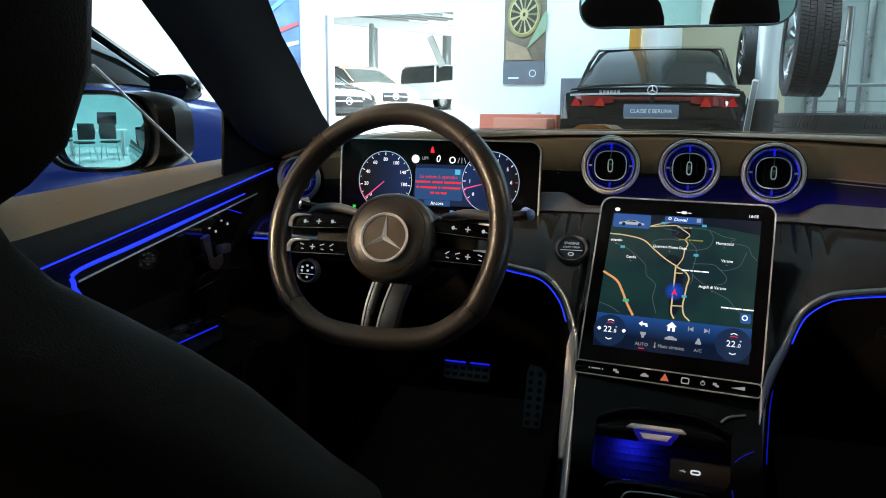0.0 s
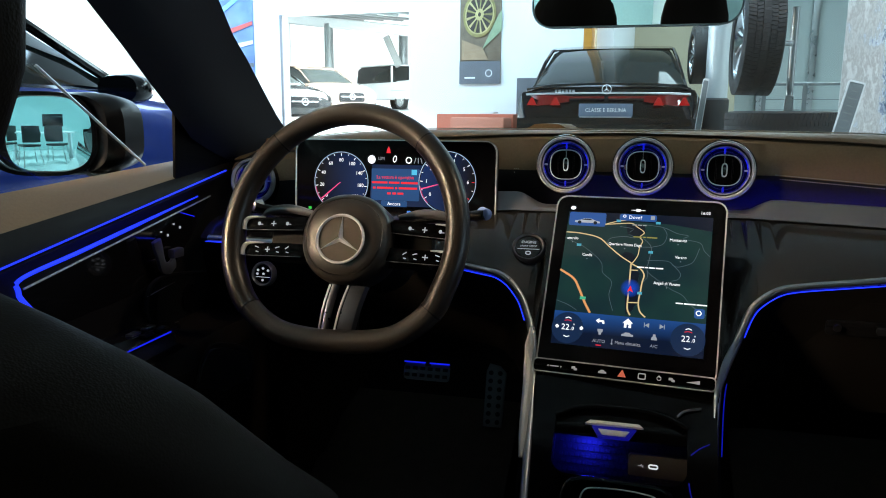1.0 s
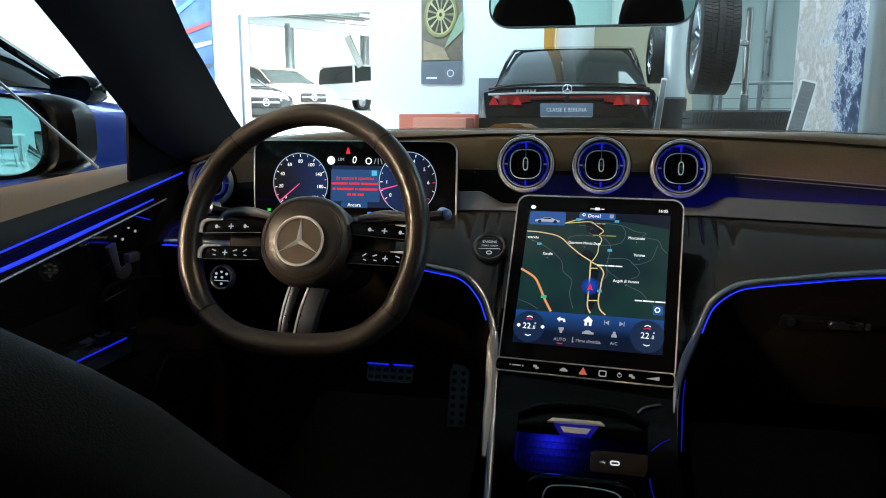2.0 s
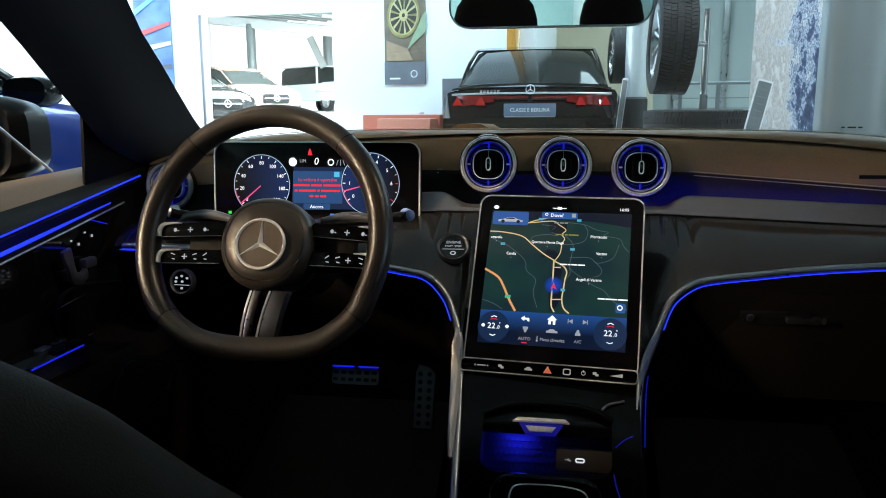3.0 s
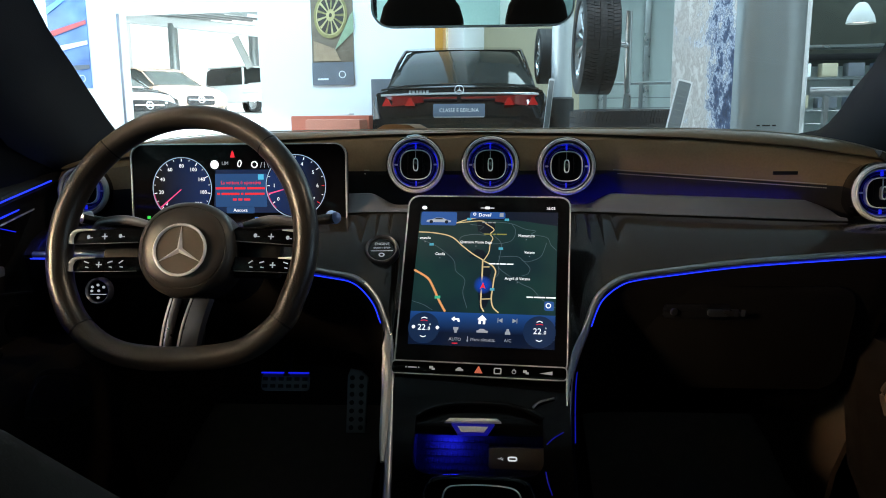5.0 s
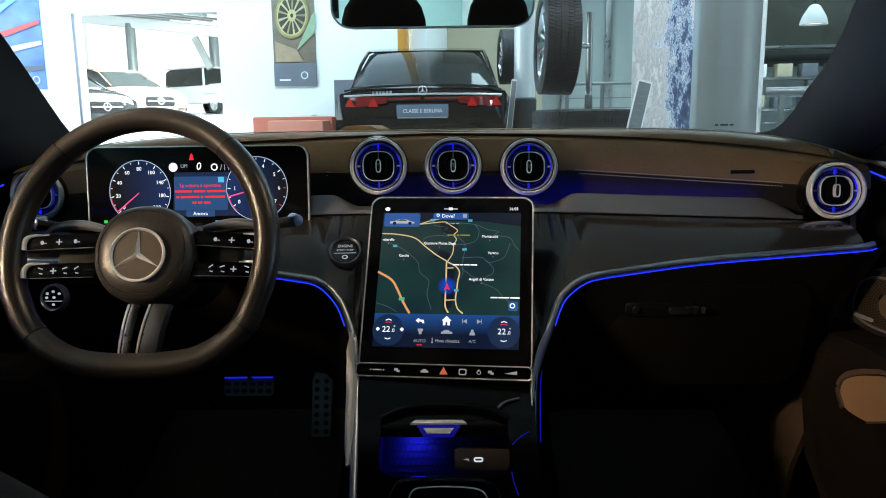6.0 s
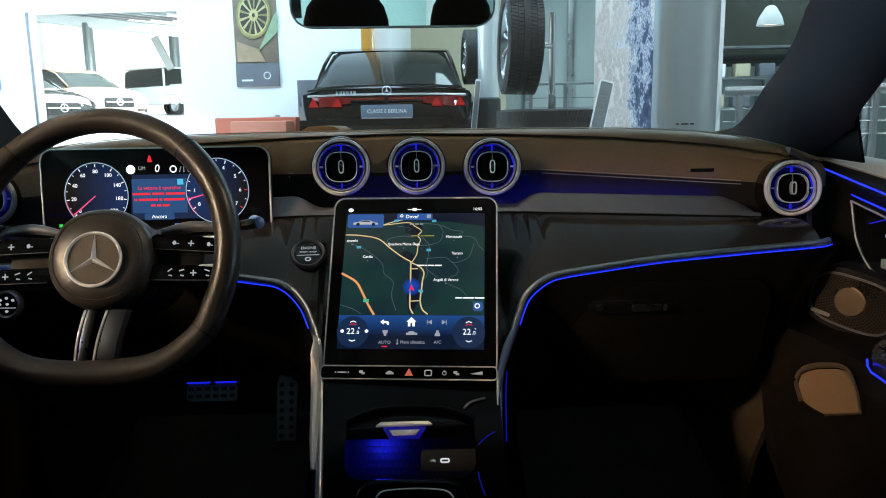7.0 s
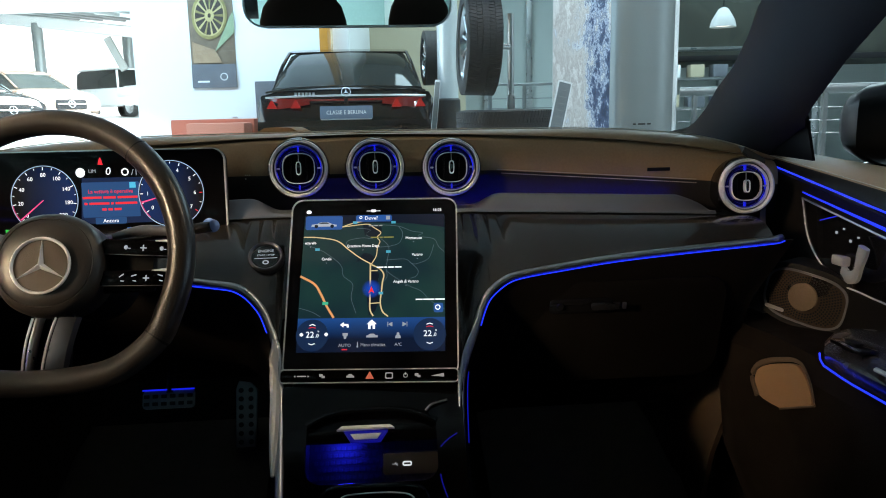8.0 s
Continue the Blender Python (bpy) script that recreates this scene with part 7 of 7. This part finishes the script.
part("print_beam", plate([(-0.25, -0.30), (-0.25, -0.55), (0.10, -0.55), (0.02, -0.40)], 0.002, at(dm_, 0.02, 0, -0.001)), material("tan_print", (0.30, 0.21, 0.13), 0.5, 0, 0, 8, 0.3), p2_, "", False)
part("print_beam", plate([(0.02, -0.42), (0.27, -0.20), (0.27, 0.05), (0.22, -0.02)], 0.002, at(dm_, 0.02, 0, -0.001)), M_GREENINK, p2_, "", False)
M_DARKINK = material("umber_print", (0.035, 0.030, 0.026), 0.5, 0, 0, 10, 0.4)
M_OLIVEINK = material("olive_gold_print", (0.30, 0.26, 0.10), 0.45, 0, 0, 14, 0.5)
part("print_disc", plate(oval(0.20, 0.262, 48), 0.002, at(dm_, 0, 0, 0.0, -8)), M_DARKINK, p2_, "dark printed disc", False)
for r0, r1, mt in ((0.212, 0.186, M_OLIVEINK), (0.186, 0.172, M_GOLDINK), (0.055, 0.02, M_GOLDINK)):
    part("print_ring", band(oval(r0, r0 * 1.30, 48), oval(r1, r1 * 1.30, 48), 0.003, at(dm_, 0, 0, 0.002, -8)), mt, p2_, "golden printed ring")
for k in range(13):
    a = 360 * k / 13
    part("print_spoke", plate([(0.05, -0.006), (0.172, -0.013), (0.172, 0.013), (0.05, 0.006)], 0.003, at(dm_, 0, 0, 0.001) @ Matrix.Diagonal((1, 1.30, 1, 1)) @ Matrix.Rotation(radians(a), 4, "Z")), M_GOLDINK if k % 3 else M_OLIVEINK, p2_, "", False)
part("print_mark", band(oval(0.045, 0.045, 24), oval(0.036, 0.036, 24), 0.003, basis((pcx + 0.12, 8.972, pz0 + 0.13), (1, 0, 0), (0, 0, 1))), M_WALL, p2_, "pale ring mark")
part("print_line", box(pcx - 0.13, 8.972, pz0 + 0.075, 0.14, 0.003, 0.02, 0), M_WALL, p2_, "", False)
hold(p2_)
M_BLUEINK = material("violet_blue_print", (0.16, 0.26, 0.55), 0.5, 0, 0, 4, 0.5)
p1_, qcx, qw = poster(-6.72, -6.15, 1.30, 3.05, 8.985, M_BLUEINK, "blue-violet poster with light streaks on the white wall")
for k, (za, zb, mt) in enumerate(((1.95, 2.12, material("red_print", (0.6, 0.10, 0.10), 0.5)), (1.75, 1.86, M_WALL), (2.25, 2.60, material("cyan_print", (0.25, 0.6, 0.8), 0.5)), (1.50, 1.55, M_GREYINK))):
    b = plate([(-0.28, za - 2.1), (0.28, zb - 2.1), (0.28, zb - 2.05), (-0.28, za - 2.02)], 0.002, basis((qcx, 8.973, 2.1), (1, 0, 0), (0, 0, 1)))
    part("print_streak", b, mt, p1_, "", False)
part("print_mark", band(oval(0.05, 0.05, 24), oval(0.04, 0.04, 24), 0.003, basis((qcx + 0.16, 8.972, 1.42), (1, 0, 0), (0, 0, 1))), M_WALL, p1_, "pale ring mark")
hold(p1_)

# terracotta seating block: long low back with a shorter block before it
sb = thing("seating_block", (-2.63, 8.2, 0), "terracotta upholstered seating block by the wall", "bench")
part("back_block", box(-2.63, 8.35, 0.455, 0.95, 0.30, 0.91, 0.02), M_TERRA, sb)
part("front_block", box(-2.49, 8.02, 0.435, 0.64, 0.34, 0.87, 0.03), material("pale_terracotta", (0.56, 0.20, 0.13), 0.6, 0, 0.2, 200, 0.06), sb, "paler terracotta front block")
part("magazine", box(-2.50, 8.35, 0.925, 0.18, 0.2, 0.02, 0.003), M_WALL, sb, "pale leaflets")
hold(sb)
gp = part("grey_display_panel", box(-2.05, 8.55, 0.68, 0.32, 0.05, 1.30, 0.005), M_GREYINK)
tagged(gp, "slate grey display panel behind the saloon", "panel")

# railings
M_DULLSTEEL = material("dull_satin_steel", (0.24, 0.26, 0.26), 0.5, 0.7, 0.1, 300, 0.08)
def railing(x0, x1, y0, y1, z, label, r=0.034, posts=3):
    g = thing("railing", ((x0 + x1) / 2, (y0 + y1) / 2, 0), label, "railing", "railings")
    part("handrail", tube([(x0, y0, z), (x1, y1, z)], r, n=14), M_DULLSTEEL, g)
    for k in range(posts):
        t = (k + 0.12) / posts
        part("post", box(x0 + (x1 - x0) * t, y0 + (y1 - y0) * t, z / 2, 0.035, 0.05, z, 0.004), M_DULLSTEEL, g)
    for k in range(3):
        zz = z - 0.13 - 0.09 * k
        part("cable", tube([(x0, y0, zz), (x1, y1, zz)], 0.005, n=6), M_COLUMN, g)
    hold(g)


railing(1.80, 5.2, 5.50, 4.55, 1.045, "brushed steel railing beyond the grey column", 0.036, 4)
railing(0.40, 1.05, 7.0, 7.0, 1.18, "thin steel railing behind the tyres", 0.014, 2)
# hall background: window posts, mezzanine and pendant lamps
for x in (0.62, 1.35, 2.1, 3.2, 4.6, 6.2):
    w_ = part("window_post", box(x, 12.9, 3.0, 0.10, 0.14, 6.0, 0.01), M_STEEL)
    tagged(w_, "grey window post at the hall's rear", "post", "window posts", "structure")
mz = part("mezzanine", box(6.5, 11.2, 2.80, 8.4, 1.6, 2.46, 0.02), material("dark_olive_front", (0.030, 0.032, 0.026), 0.5, 0, 0.1, 3, 0.5, 0, 0.2))
tagged(mz, "dark glazed mezzanine front", "wall", "", "structure")
mr_ = part("mezzanine_rail", box(6.5, 10.36, 1.60, 8.4, 0.06, 0.08, 0.01), M_DARK)
tagged(mr_, "steel edge rail of the mezzanine", "rail", "", "structure")
for x, y, z in ((2.75, 8.6, 2.22), (3.25, 8.9, 1.92), (5.3, 8.4, 2.15), (2.45, 9.6, 2.6)):
    l = thing("pendant_lamp", (x, y, z), "pale pendant lamp hanging from the ceiling", "lamp", "pendant lamps")
    part("shade", lathe([(0.03, 0.16), (0.06, 0.14), (0.13, 0.02), (0.15, -0.06), (0.145, -0.06), (0.12, 0.02)], 24, Matrix.Translation((x, y, z))), M_CEIL, l)
    part("bulb", lathe([(0, -0.05), (0.10, -0.045), (0.11, -0.03)], 20, Matrix.Translation((x, y, z))), glow("lamp_glow", (1.0, 0.93, 0.8), 1.6), l)
    part("cord", tube([(x, y, z + 0.15), (x, y, 6.0)], 0.006, n=6), M_DARK, l)
    hold(l)
# shelving with goods deep in the hall
sh = thing("display_shelf", (3.6, 9.9, 0), "dark display shelves with pale goods", "shelf")
for k in range(4):
    part("board", box(3.6, 9.9, 0.55 + 0.38 * k, 2.2, 0.35, 0.03, 0.004), M_STEEL, sh)
for x in (2.5, 4.7):
    part("upright", box(x, 9.9, 0.95, 0.04, 0.35, 1.9, 0.004), M_DARK, sh)
hold(sh)
for k in range(14):
    rg = random.Random(k)
    bx = part("carton", box(2.65 + (k % 7) * 0.30, 9.88, 0.57 + 0.38 * (k // 7 + 1) + 0.08, 0.14 + 0.08 * rg.random(), 0.2, 0.16, 0.006), (M_WALL, M_BEIGE, M_GREYINK, M_PLATE)[k % 4])
    tagged(bx, "small goods carton on the display shelf", "box", "shelf goods")


# ---- cars in the showroom ----
def car_wheels(c, W, ya, yb, R):
    for s in (-1, 1):
        for y in (ya, yb):
            m = axis_pose((s * (W - 0.11), y, R), (s, 0, 0))
            w = part("wheel", lathe([(R * 0.68, 0.09), (R * 0.9, 0.11), (R, 0.08), (R, -0.08), (R * 0.9, -0.11), (R * 0.68, -0.09)], 32, m), M_RUBBER, c, "black tyre")
            part("wheel_disc", lathe([(0, 0.06), (R * 0.12, 0.07), (R * 0.16, 0.05), (R * 0.55, 0.065), (R * 0.66, 0.09), (R * 0.69, 0.09)], 32, m), M_ALLOY, w, "alloy wheel disc")


def ring_body(st):
    rows = []
    for y, w, zb, zs, zt in st:
        half = [(w * 0.90, zb), (w * 0.985, zb + 0.10), (w, (zb + zs) / 2), (w * 0.985, zs - 0.06), (w * 0.94, zs), (w * 0.72, zs + (zt - zs) * 0.75), (w * 0.35, zt), (0, zt + 0.01)]
        rows.append([(x, y, z) for x, z in half] + [(-x, y, z) for x, z in half[-2::-1]])
    return loft(rows, closed=True, cap=True)


def ring_top(st):
    rows = []
    for y, w0, z0, w1, z1_ in st:
        half = [(w0, z0), (w0 * 0.55 + w1 * 0.45, z0 + (z1_ - z0) * 0.45), (w1, z0 + (z1_ - z0) * 0.85), (w1 * 0.95, z0 + (z1_ - z0) * 0.95), (w1 * 0.8, z1_), (0, z1_ + 0.015)]
        rows.append([(x, y, z) for x, z in half] + [(-x, y, z) for x, z in half[-2::-1]])
    return loft(rows, closed=True, cap=True)


def saloon(name, paint, label, m, front_detail=True, rear_detail=False, W=0.91, tall=1.0):
    """Local y forward, z up from the ground."""
    c = thing(name, (0, 0, 0), label, "car", "showroom cars")
    st = [(-2.44, 0.80, 0.40, 0.62, 0.70), (-2.41, 0.87, 0.30, 0.86, 0.95), (-2.34, 0.90, 0.24, 0.985, 1.045), (-2.10, W, 0.20, 1.01, 1.068), (-1.5, W + 0.015, 0.20, 0.97, 1.03), (0.0, W, 0.20, 0.95, 1.0),
          (0.9, W, 0.20, 0.95, 1.0), (1.5, W + 0.01, 0.20, 0.90, 0.98), (2.0, W, 0.20, 0.82, 0.90), (2.30, 0.86, 0.22, 0.70, 0.80), (2.42, 0.74, 0.28, 0.60, 0.68)]
    part("body", ring_body(st), paint, c, "painted body")
    top = [(-2.05, 0.79, 1.03, 0.755, 1.07), (-1.75, 0.81, 1.0, 0.712, 1.27), (-1.40, 0.82, 0.98, 0.672, 1.44), (-1.0, 0.82, 0.98, 0.652, 1.505), (-0.5, 0.82, 0.97, 0.642, 1.515), (0.0, 0.81, 0.96, 0.630, 1.49), (0.45, 0.79, 0.96, 0.60, 1.38), (1.0, 0.76, 0.97, 0.66, 1.12), (1.25, 0.72, 0.96, 0.68, 1.0)]
    part("greenhouse", ring_top(top), M_CARGLASS, c, "tinted glasshouse")
    roof_rows = [[(x * w, y, z + 0.012 + 0.008 * (1 - x * x)) for x in (-1, -0.8, -0.4, 0, 0.4, 0.8, 1)] for y, w, z in ((-1.36, 0.655, 1.450), (-1.0, 0.648, 1.503), (-0.5, 0.638, 1.513), (0.0, 0.625, 1.488), (0.40, 0.60, 1.395))]
    part("roof", loft(roof_rows, thick=0.015), M_CARBLACK if name == "blue_coupe" else paint, c)
    for s in (-1, 1):
        part("side_mirror", loft([[(s * (W + 0.06) + 0.10 * k * a, 1.00 + y, 0.955 + 0.055 * k * b) for a, b in oval(1, 1, 20, 2.6)] for y, k in ((-0.05, 0.9), (-0.03, 1.0), (0.02, 1.0), (0.06, 0.85), (0.09, 0.45))], closed=True, cap=True), M_CARBLACK, c)
        part("pillar_trim", tube([(s * 0.77, -2.0, 1.045), (s * 0.70, -1.70, 1.30), (s * 0.66, -1.36, 1.45), (s * 0.64, -0.9, 1.505), (s * 0.625, 0.0, 1.48), (s * 0.635, 0.45, 1.36), (s * 0.695, 1.0, 1.10), (s * 0.71, 1.22, 1.0)], 0.02, n=8), M_CARBLACK if name == "blue_coupe" else paint, c)
    car_wheels(c, W, -1.45, 1.5, 0.33)
    if front_detail:
        g = part("grille", plate(rrect(0.80, 0.26, 0.06), 0.05, basis((0, 2.44, 0.56), (-1, 0, 0), (0, -0.15, 1)), 0.01), M_DARK, c, "dark grille")
        part("grille_bar", box(0, 2.455, 0.57, 0.72, 0.02, 0.025, 0.004), M_CHROME, g)
        emblem(0.09, basis((0, 2.462, 0.57), (-1, 0, 0), (0, -0.1, 1)), c)
        for s in (-1, 1):
            part("headlight", loft([[(s * 0.42, 2.40, 0.70), (s * 0.60, 2.34, 0.73), (s * 0.80, 2.18, 0.77)], [(s * 0.42, 2.43, 0.62), (s * 0.62, 2.39, 0.62), (s * 0.83, 2.20, 0.68)]], thick=0.01), M_HEADLAMP, c, "clear headlight")
            part("air_intake", box(s * 0.62, 2.37, 0.36, 0.30, 0.10, 0.12, 0.02), M_DARK, c)
    if rear_detail:
        part("chrome_strip", tube(curve([(x, -2.385 - 0.03 * (1 - (x / 0.8) ** 2), 0.965 + 0.012 * (1 - (x / 0.8) ** 2)) for x in (-0.8, -0.55, -0.3, 0, 0.3, 0.55, 0.8)], 4), 0.006, 0.010, 8), M_CHROME, c, "chrome strip across the boot")
        emblem(0.047, basis((0, -2.412, 1.010), (1, 0, 0), (0, 0.25, 1)), c)
        part("badge", joined(*[box(-0.50 + 0.035 * k, -2.385, 0.995, 0.024, 0.006, 0.028, 0.001) for k in range(6)]), M_SILVER, c, "unreadable chrome badge")
        for s in (-1, 1):
            lens = loft([[(s * 0.36, -2.455, 0.95), (s * 0.60, -2.425, 0.955), (s * 0.80, -2.36, 0.955), (s * 0.865, -2.27, 0.95)], [(s * 0.36, -2.46, 0.895), (s * 0.60, -2.44, 0.865), (s * 0.80, -2.385, 0.845), (s * 0.875, -2.29, 0.84)]], thick=0.02)
            tl = part("tail_light", lens, M_TAILDARK, c, "dark red tail light")
            for x0 in (0.50, 0.74):
                y0 = -2.468 if x0 < 0.6 else -2.425
                arms = [plate([(-0.05, -0.042), (0.055, -0.042), (0.012, 0.03), (-0.008, 0.03)], 0.012, basis((s * x0, y0, 0.905), (1, 0.25 * s, 0), (0, 0.1, 1)))]
                part("lit_star", joined(*arms), M_TAIL, tl, "glowing red light figure")
            part("light_bar", box(s * 0.20, -2.462, 0.935, 0.36, 0.012, 0.02, 0.003), M_TAILDARK, c)
            part("reflector", box(s * 0.60, -2.455, 0.46, 0.22, 0.012, 0.03, 0.003), M_TAILDARK, c)
            part("bumper_crease", tube([(s * 0.36, -2.46, 0.70), (s * 0.62, -2.45, 0.74), (s * 0.84, -2.36, 0.80)], 0.010, n=6), M_CARBLACK, c)
        pl_ = part("plate", plate(rrect(0.52, 0.125, 0.012), 0.02, basis((0, -2.492, 0.815), (1, 0, 0), (0, 0.05, 1)), 0.002), M_PLATE, c, "slate blue name plate")
        part("plate_rail", box(0, -2.500, 0.753, 0.50, 0.012, 0.012, 0.002), M_SILVER, pl_)
        words("plate_text", "CLASSE E BERLINA", 0.052, M_WALL, basis((0, -2.495, 0.815), (1, 0, 0), (0, 0.05, 1)), pl_, depth=0.001, squeeze=0.93)
        part("boot_edge", tube(curve([(x, -2.345 - 0.03 * (1 - (x / 0.86) ** 2), 0.998 + 0.066 * (1 - (x / 0.86) ** 4)) for x in (-0.80, -0.5, 0, 0.5, 0.80)], 5), 0.010, n=8), paint, c, "lip of the boot lid")
        part("rear_bumper", loft([[(x, -2.44 - 0.05 * (1 - (x / 0.9) ** 4) - dy, z) for x in (-0.88, -0.7, -0.4, 0, 0.4, 0.7, 0.88)] for z, dy in ((0.74, 0.0), (0.66, 0.02), (0.52, 0.02), (0.42, 0.0))], thick=0.02), paint, c)
        part("rear_shelf", box(0, -1.55, 1.08, 1.0, 0.3, 0.04, 0.01), M_DARK, c)
    c.matrix_basis = m
    return c


saloon("black_saloon", M_CARBLACK, "glossy black saloon seen from behind with red tail lights", Matrix.Translation((-1.188, 9.41, 0.135)) @ Matrix.Rotation(radians(6), 4, "Z") @ Matrix.Diagonal((0.955, 1, 1, 1)), False, True)
stand = part("car_platform", box(0, 0, 0, 2.3, 5.2, 0.134, 0.01, Matrix.Translation((-1.188, 9.41, 0.067)) @ Matrix.Rotation(radians(6), 4, "Z")), M_FLOOR)
tagged(stand, "low pale display platform under the saloon", "platform")
saloon("blue_coupe", M_CARBLUE, "bright blue coupe parked alongside", Matrix.Translation((-3.0, 1.02, 0)) @ Matrix.Rotation(radians(4), 4, "Z") @ Matrix.Diagonal((1, 1, 1.05, 1)), True, False)
for name, paint, label, ex, ey, ez, a in (("dark_saloon", M_CARBLACK, "black saloon in the bright second hall", -9.39, 15.87, 0.605, 240), ("bronze_saloon", M_CARBRONZE, "bronze saloon in the bright second hall", -9.64, 18.87, 0.785, 236)):
    # placed by the emblem on its nose
    saloon(name, paint, label, Matrix.Translation((ex, ey, ez)) @ Matrix.Rotation(radians(a), 4, "Z") @ Matrix.Translation((0, -2.46, 0)))


def offroader(m):
    c = thing("white_offroader", (0, 0, 0), "boxy white off-road car in the second hall", "car", "showroom cars")
    W = 0.93
    part("body", box(0, 0, 0.80, 2 * W, 4.4, 0.75, 0.08, None, 3), M_CARWHITE, c)
    part("greenhouse", ring_top([(-2.15, 0.86, 1.15, 0.80, 1.86), (-1.9, 0.88, 1.15, 0.82, 1.92), (0.55, 0.88, 1.15, 0.82, 1.92), (0.95, 0.86, 1.15, 0.80, 1.22)]), M_CARGLASS, c)
    part("roof", box(0, -0.7, 1.93, 1.66, 2.7, 0.07, 0.03, None, 3), M_CARWHITE, c)
    part("bonnet", box(0, 1.5, 1.18, 1.50, 1.3, 0.10, 0.04, None, 3), M_CARWHITE, c)
    part("grille", box(0, 2.21, 0.93, 0.80, 0.06, 0.30, 0.02), M_DARK, c)
    emblem(0.11, basis((0, 2.26, 0.93), (-1, 0, 0), (0, 0, 1)), c)
    for s in (-1, 1):
        part("headlight", lathe([(0, 0.02), (0.10, 0.015), (0.12, 0.0), (0.12, -0.05)], 24, basis((s * 0.64, 2.22, 0.95), (-1, 0, 0), (0, 0, 1))), M_HEADLAMP, c, "round headlight")
        part("wing", box(s * 0.86, 1.45, 0.88, 0.26, 1.25, 0.16, 0.06, None, 3), M_CARWHITE, c)
        part("pillar", box(s * 0.86, 0.75, 1.5, 0.06, 0.10, 0.75, 0.02, Matrix.Rotation(0, 4, "X")), M_CARWHITE, c)
    part("bumper", box(0, 2.25, 0.55, 1.84, 0.16, 0.26, 0.05, None, 3), M_CARWHITE, c)
    car_wheels(c, W, -1.4, 1.45, 0.40)
    c.matrix_basis = m


offroader(Matrix.Translation((-13.75, 31.5, 1.06)) @ Matrix.Rotation(radians(238), 4, "Z"))


# ---- office corner behind the car, seen in the mirrors ----
def office_chair(x, y, turn):
    c = thing("office_chair", (0, 0, 0), "black visitor chair with slim metal legs", "chair", "office chairs")
    part("seat", box(0, 0, 0.45, 0.46, 0.44, 0.05, 0.02), M_LEATHER, c)
    part("backrest", box(0, -0.21, 0.72, 0.44, 0.04, 0.38, 0.02), M_LEATHER, c)
    for sx in (-1, 1):
        for sy in (-1, 1):
            part("leg", tube([(sx * 0.19, sy * 0.18, 0.43), (sx * 0.24, sy * 0.24, 0.0)], 0.012, n=8), M_STEEL, c)
    c.matrix_basis = Matrix.Translation((x, y, 0)) @ Matrix.Rotation(radians(turn), 4, "Z")


for x, y, a in ((-1.25, -5.3, 160), (-0.55, -5.6, 200), (-1.9, -6.2, 120)):
    office_chair(x, y, a)
dk = thing("office_desk", (-0.9, -6.6, 0), "white office desk with a dark monitor", "desk")
part("tabletop", box(-0.9, -6.6, 0.73, 1.8, 0.8, 0.04, 0.006), M_WALL, dk)
for x in (-1.7, -0.1):
    part("panel_leg", box(x, -6.6, 0.355, 0.04, 0.7, 0.71, 0.004), M_WALL, dk)
hold(dk)
mo = thing("monitor", (-0.55, -6.7, 0.75), "dark flat monitor on the desk", "monitor")
part("screen", box(-0.55, -6.7, 1.08, 0.60, 0.03, 0.36, 0.006), M_GLOSS, mo)
part("foot", box(-0.55, -6.7, 0.82, 0.06, 0.06, 0.16, 0.006), M_DARK, mo)
part("foot_plate", box(-0.55, -6.7, 0.757, 0.24, 0.18, 0.014, 0.003), M_DARK, mo)
hold(mo)
for x in (-3.2, 1.4):
    pp = part("office_partition", box(x, -7.8, 1.2, 0.08, 2.6, 2.4, 0.01), M_WALL)
    tagged(pp, "white office partition", "wall", "", "structure")
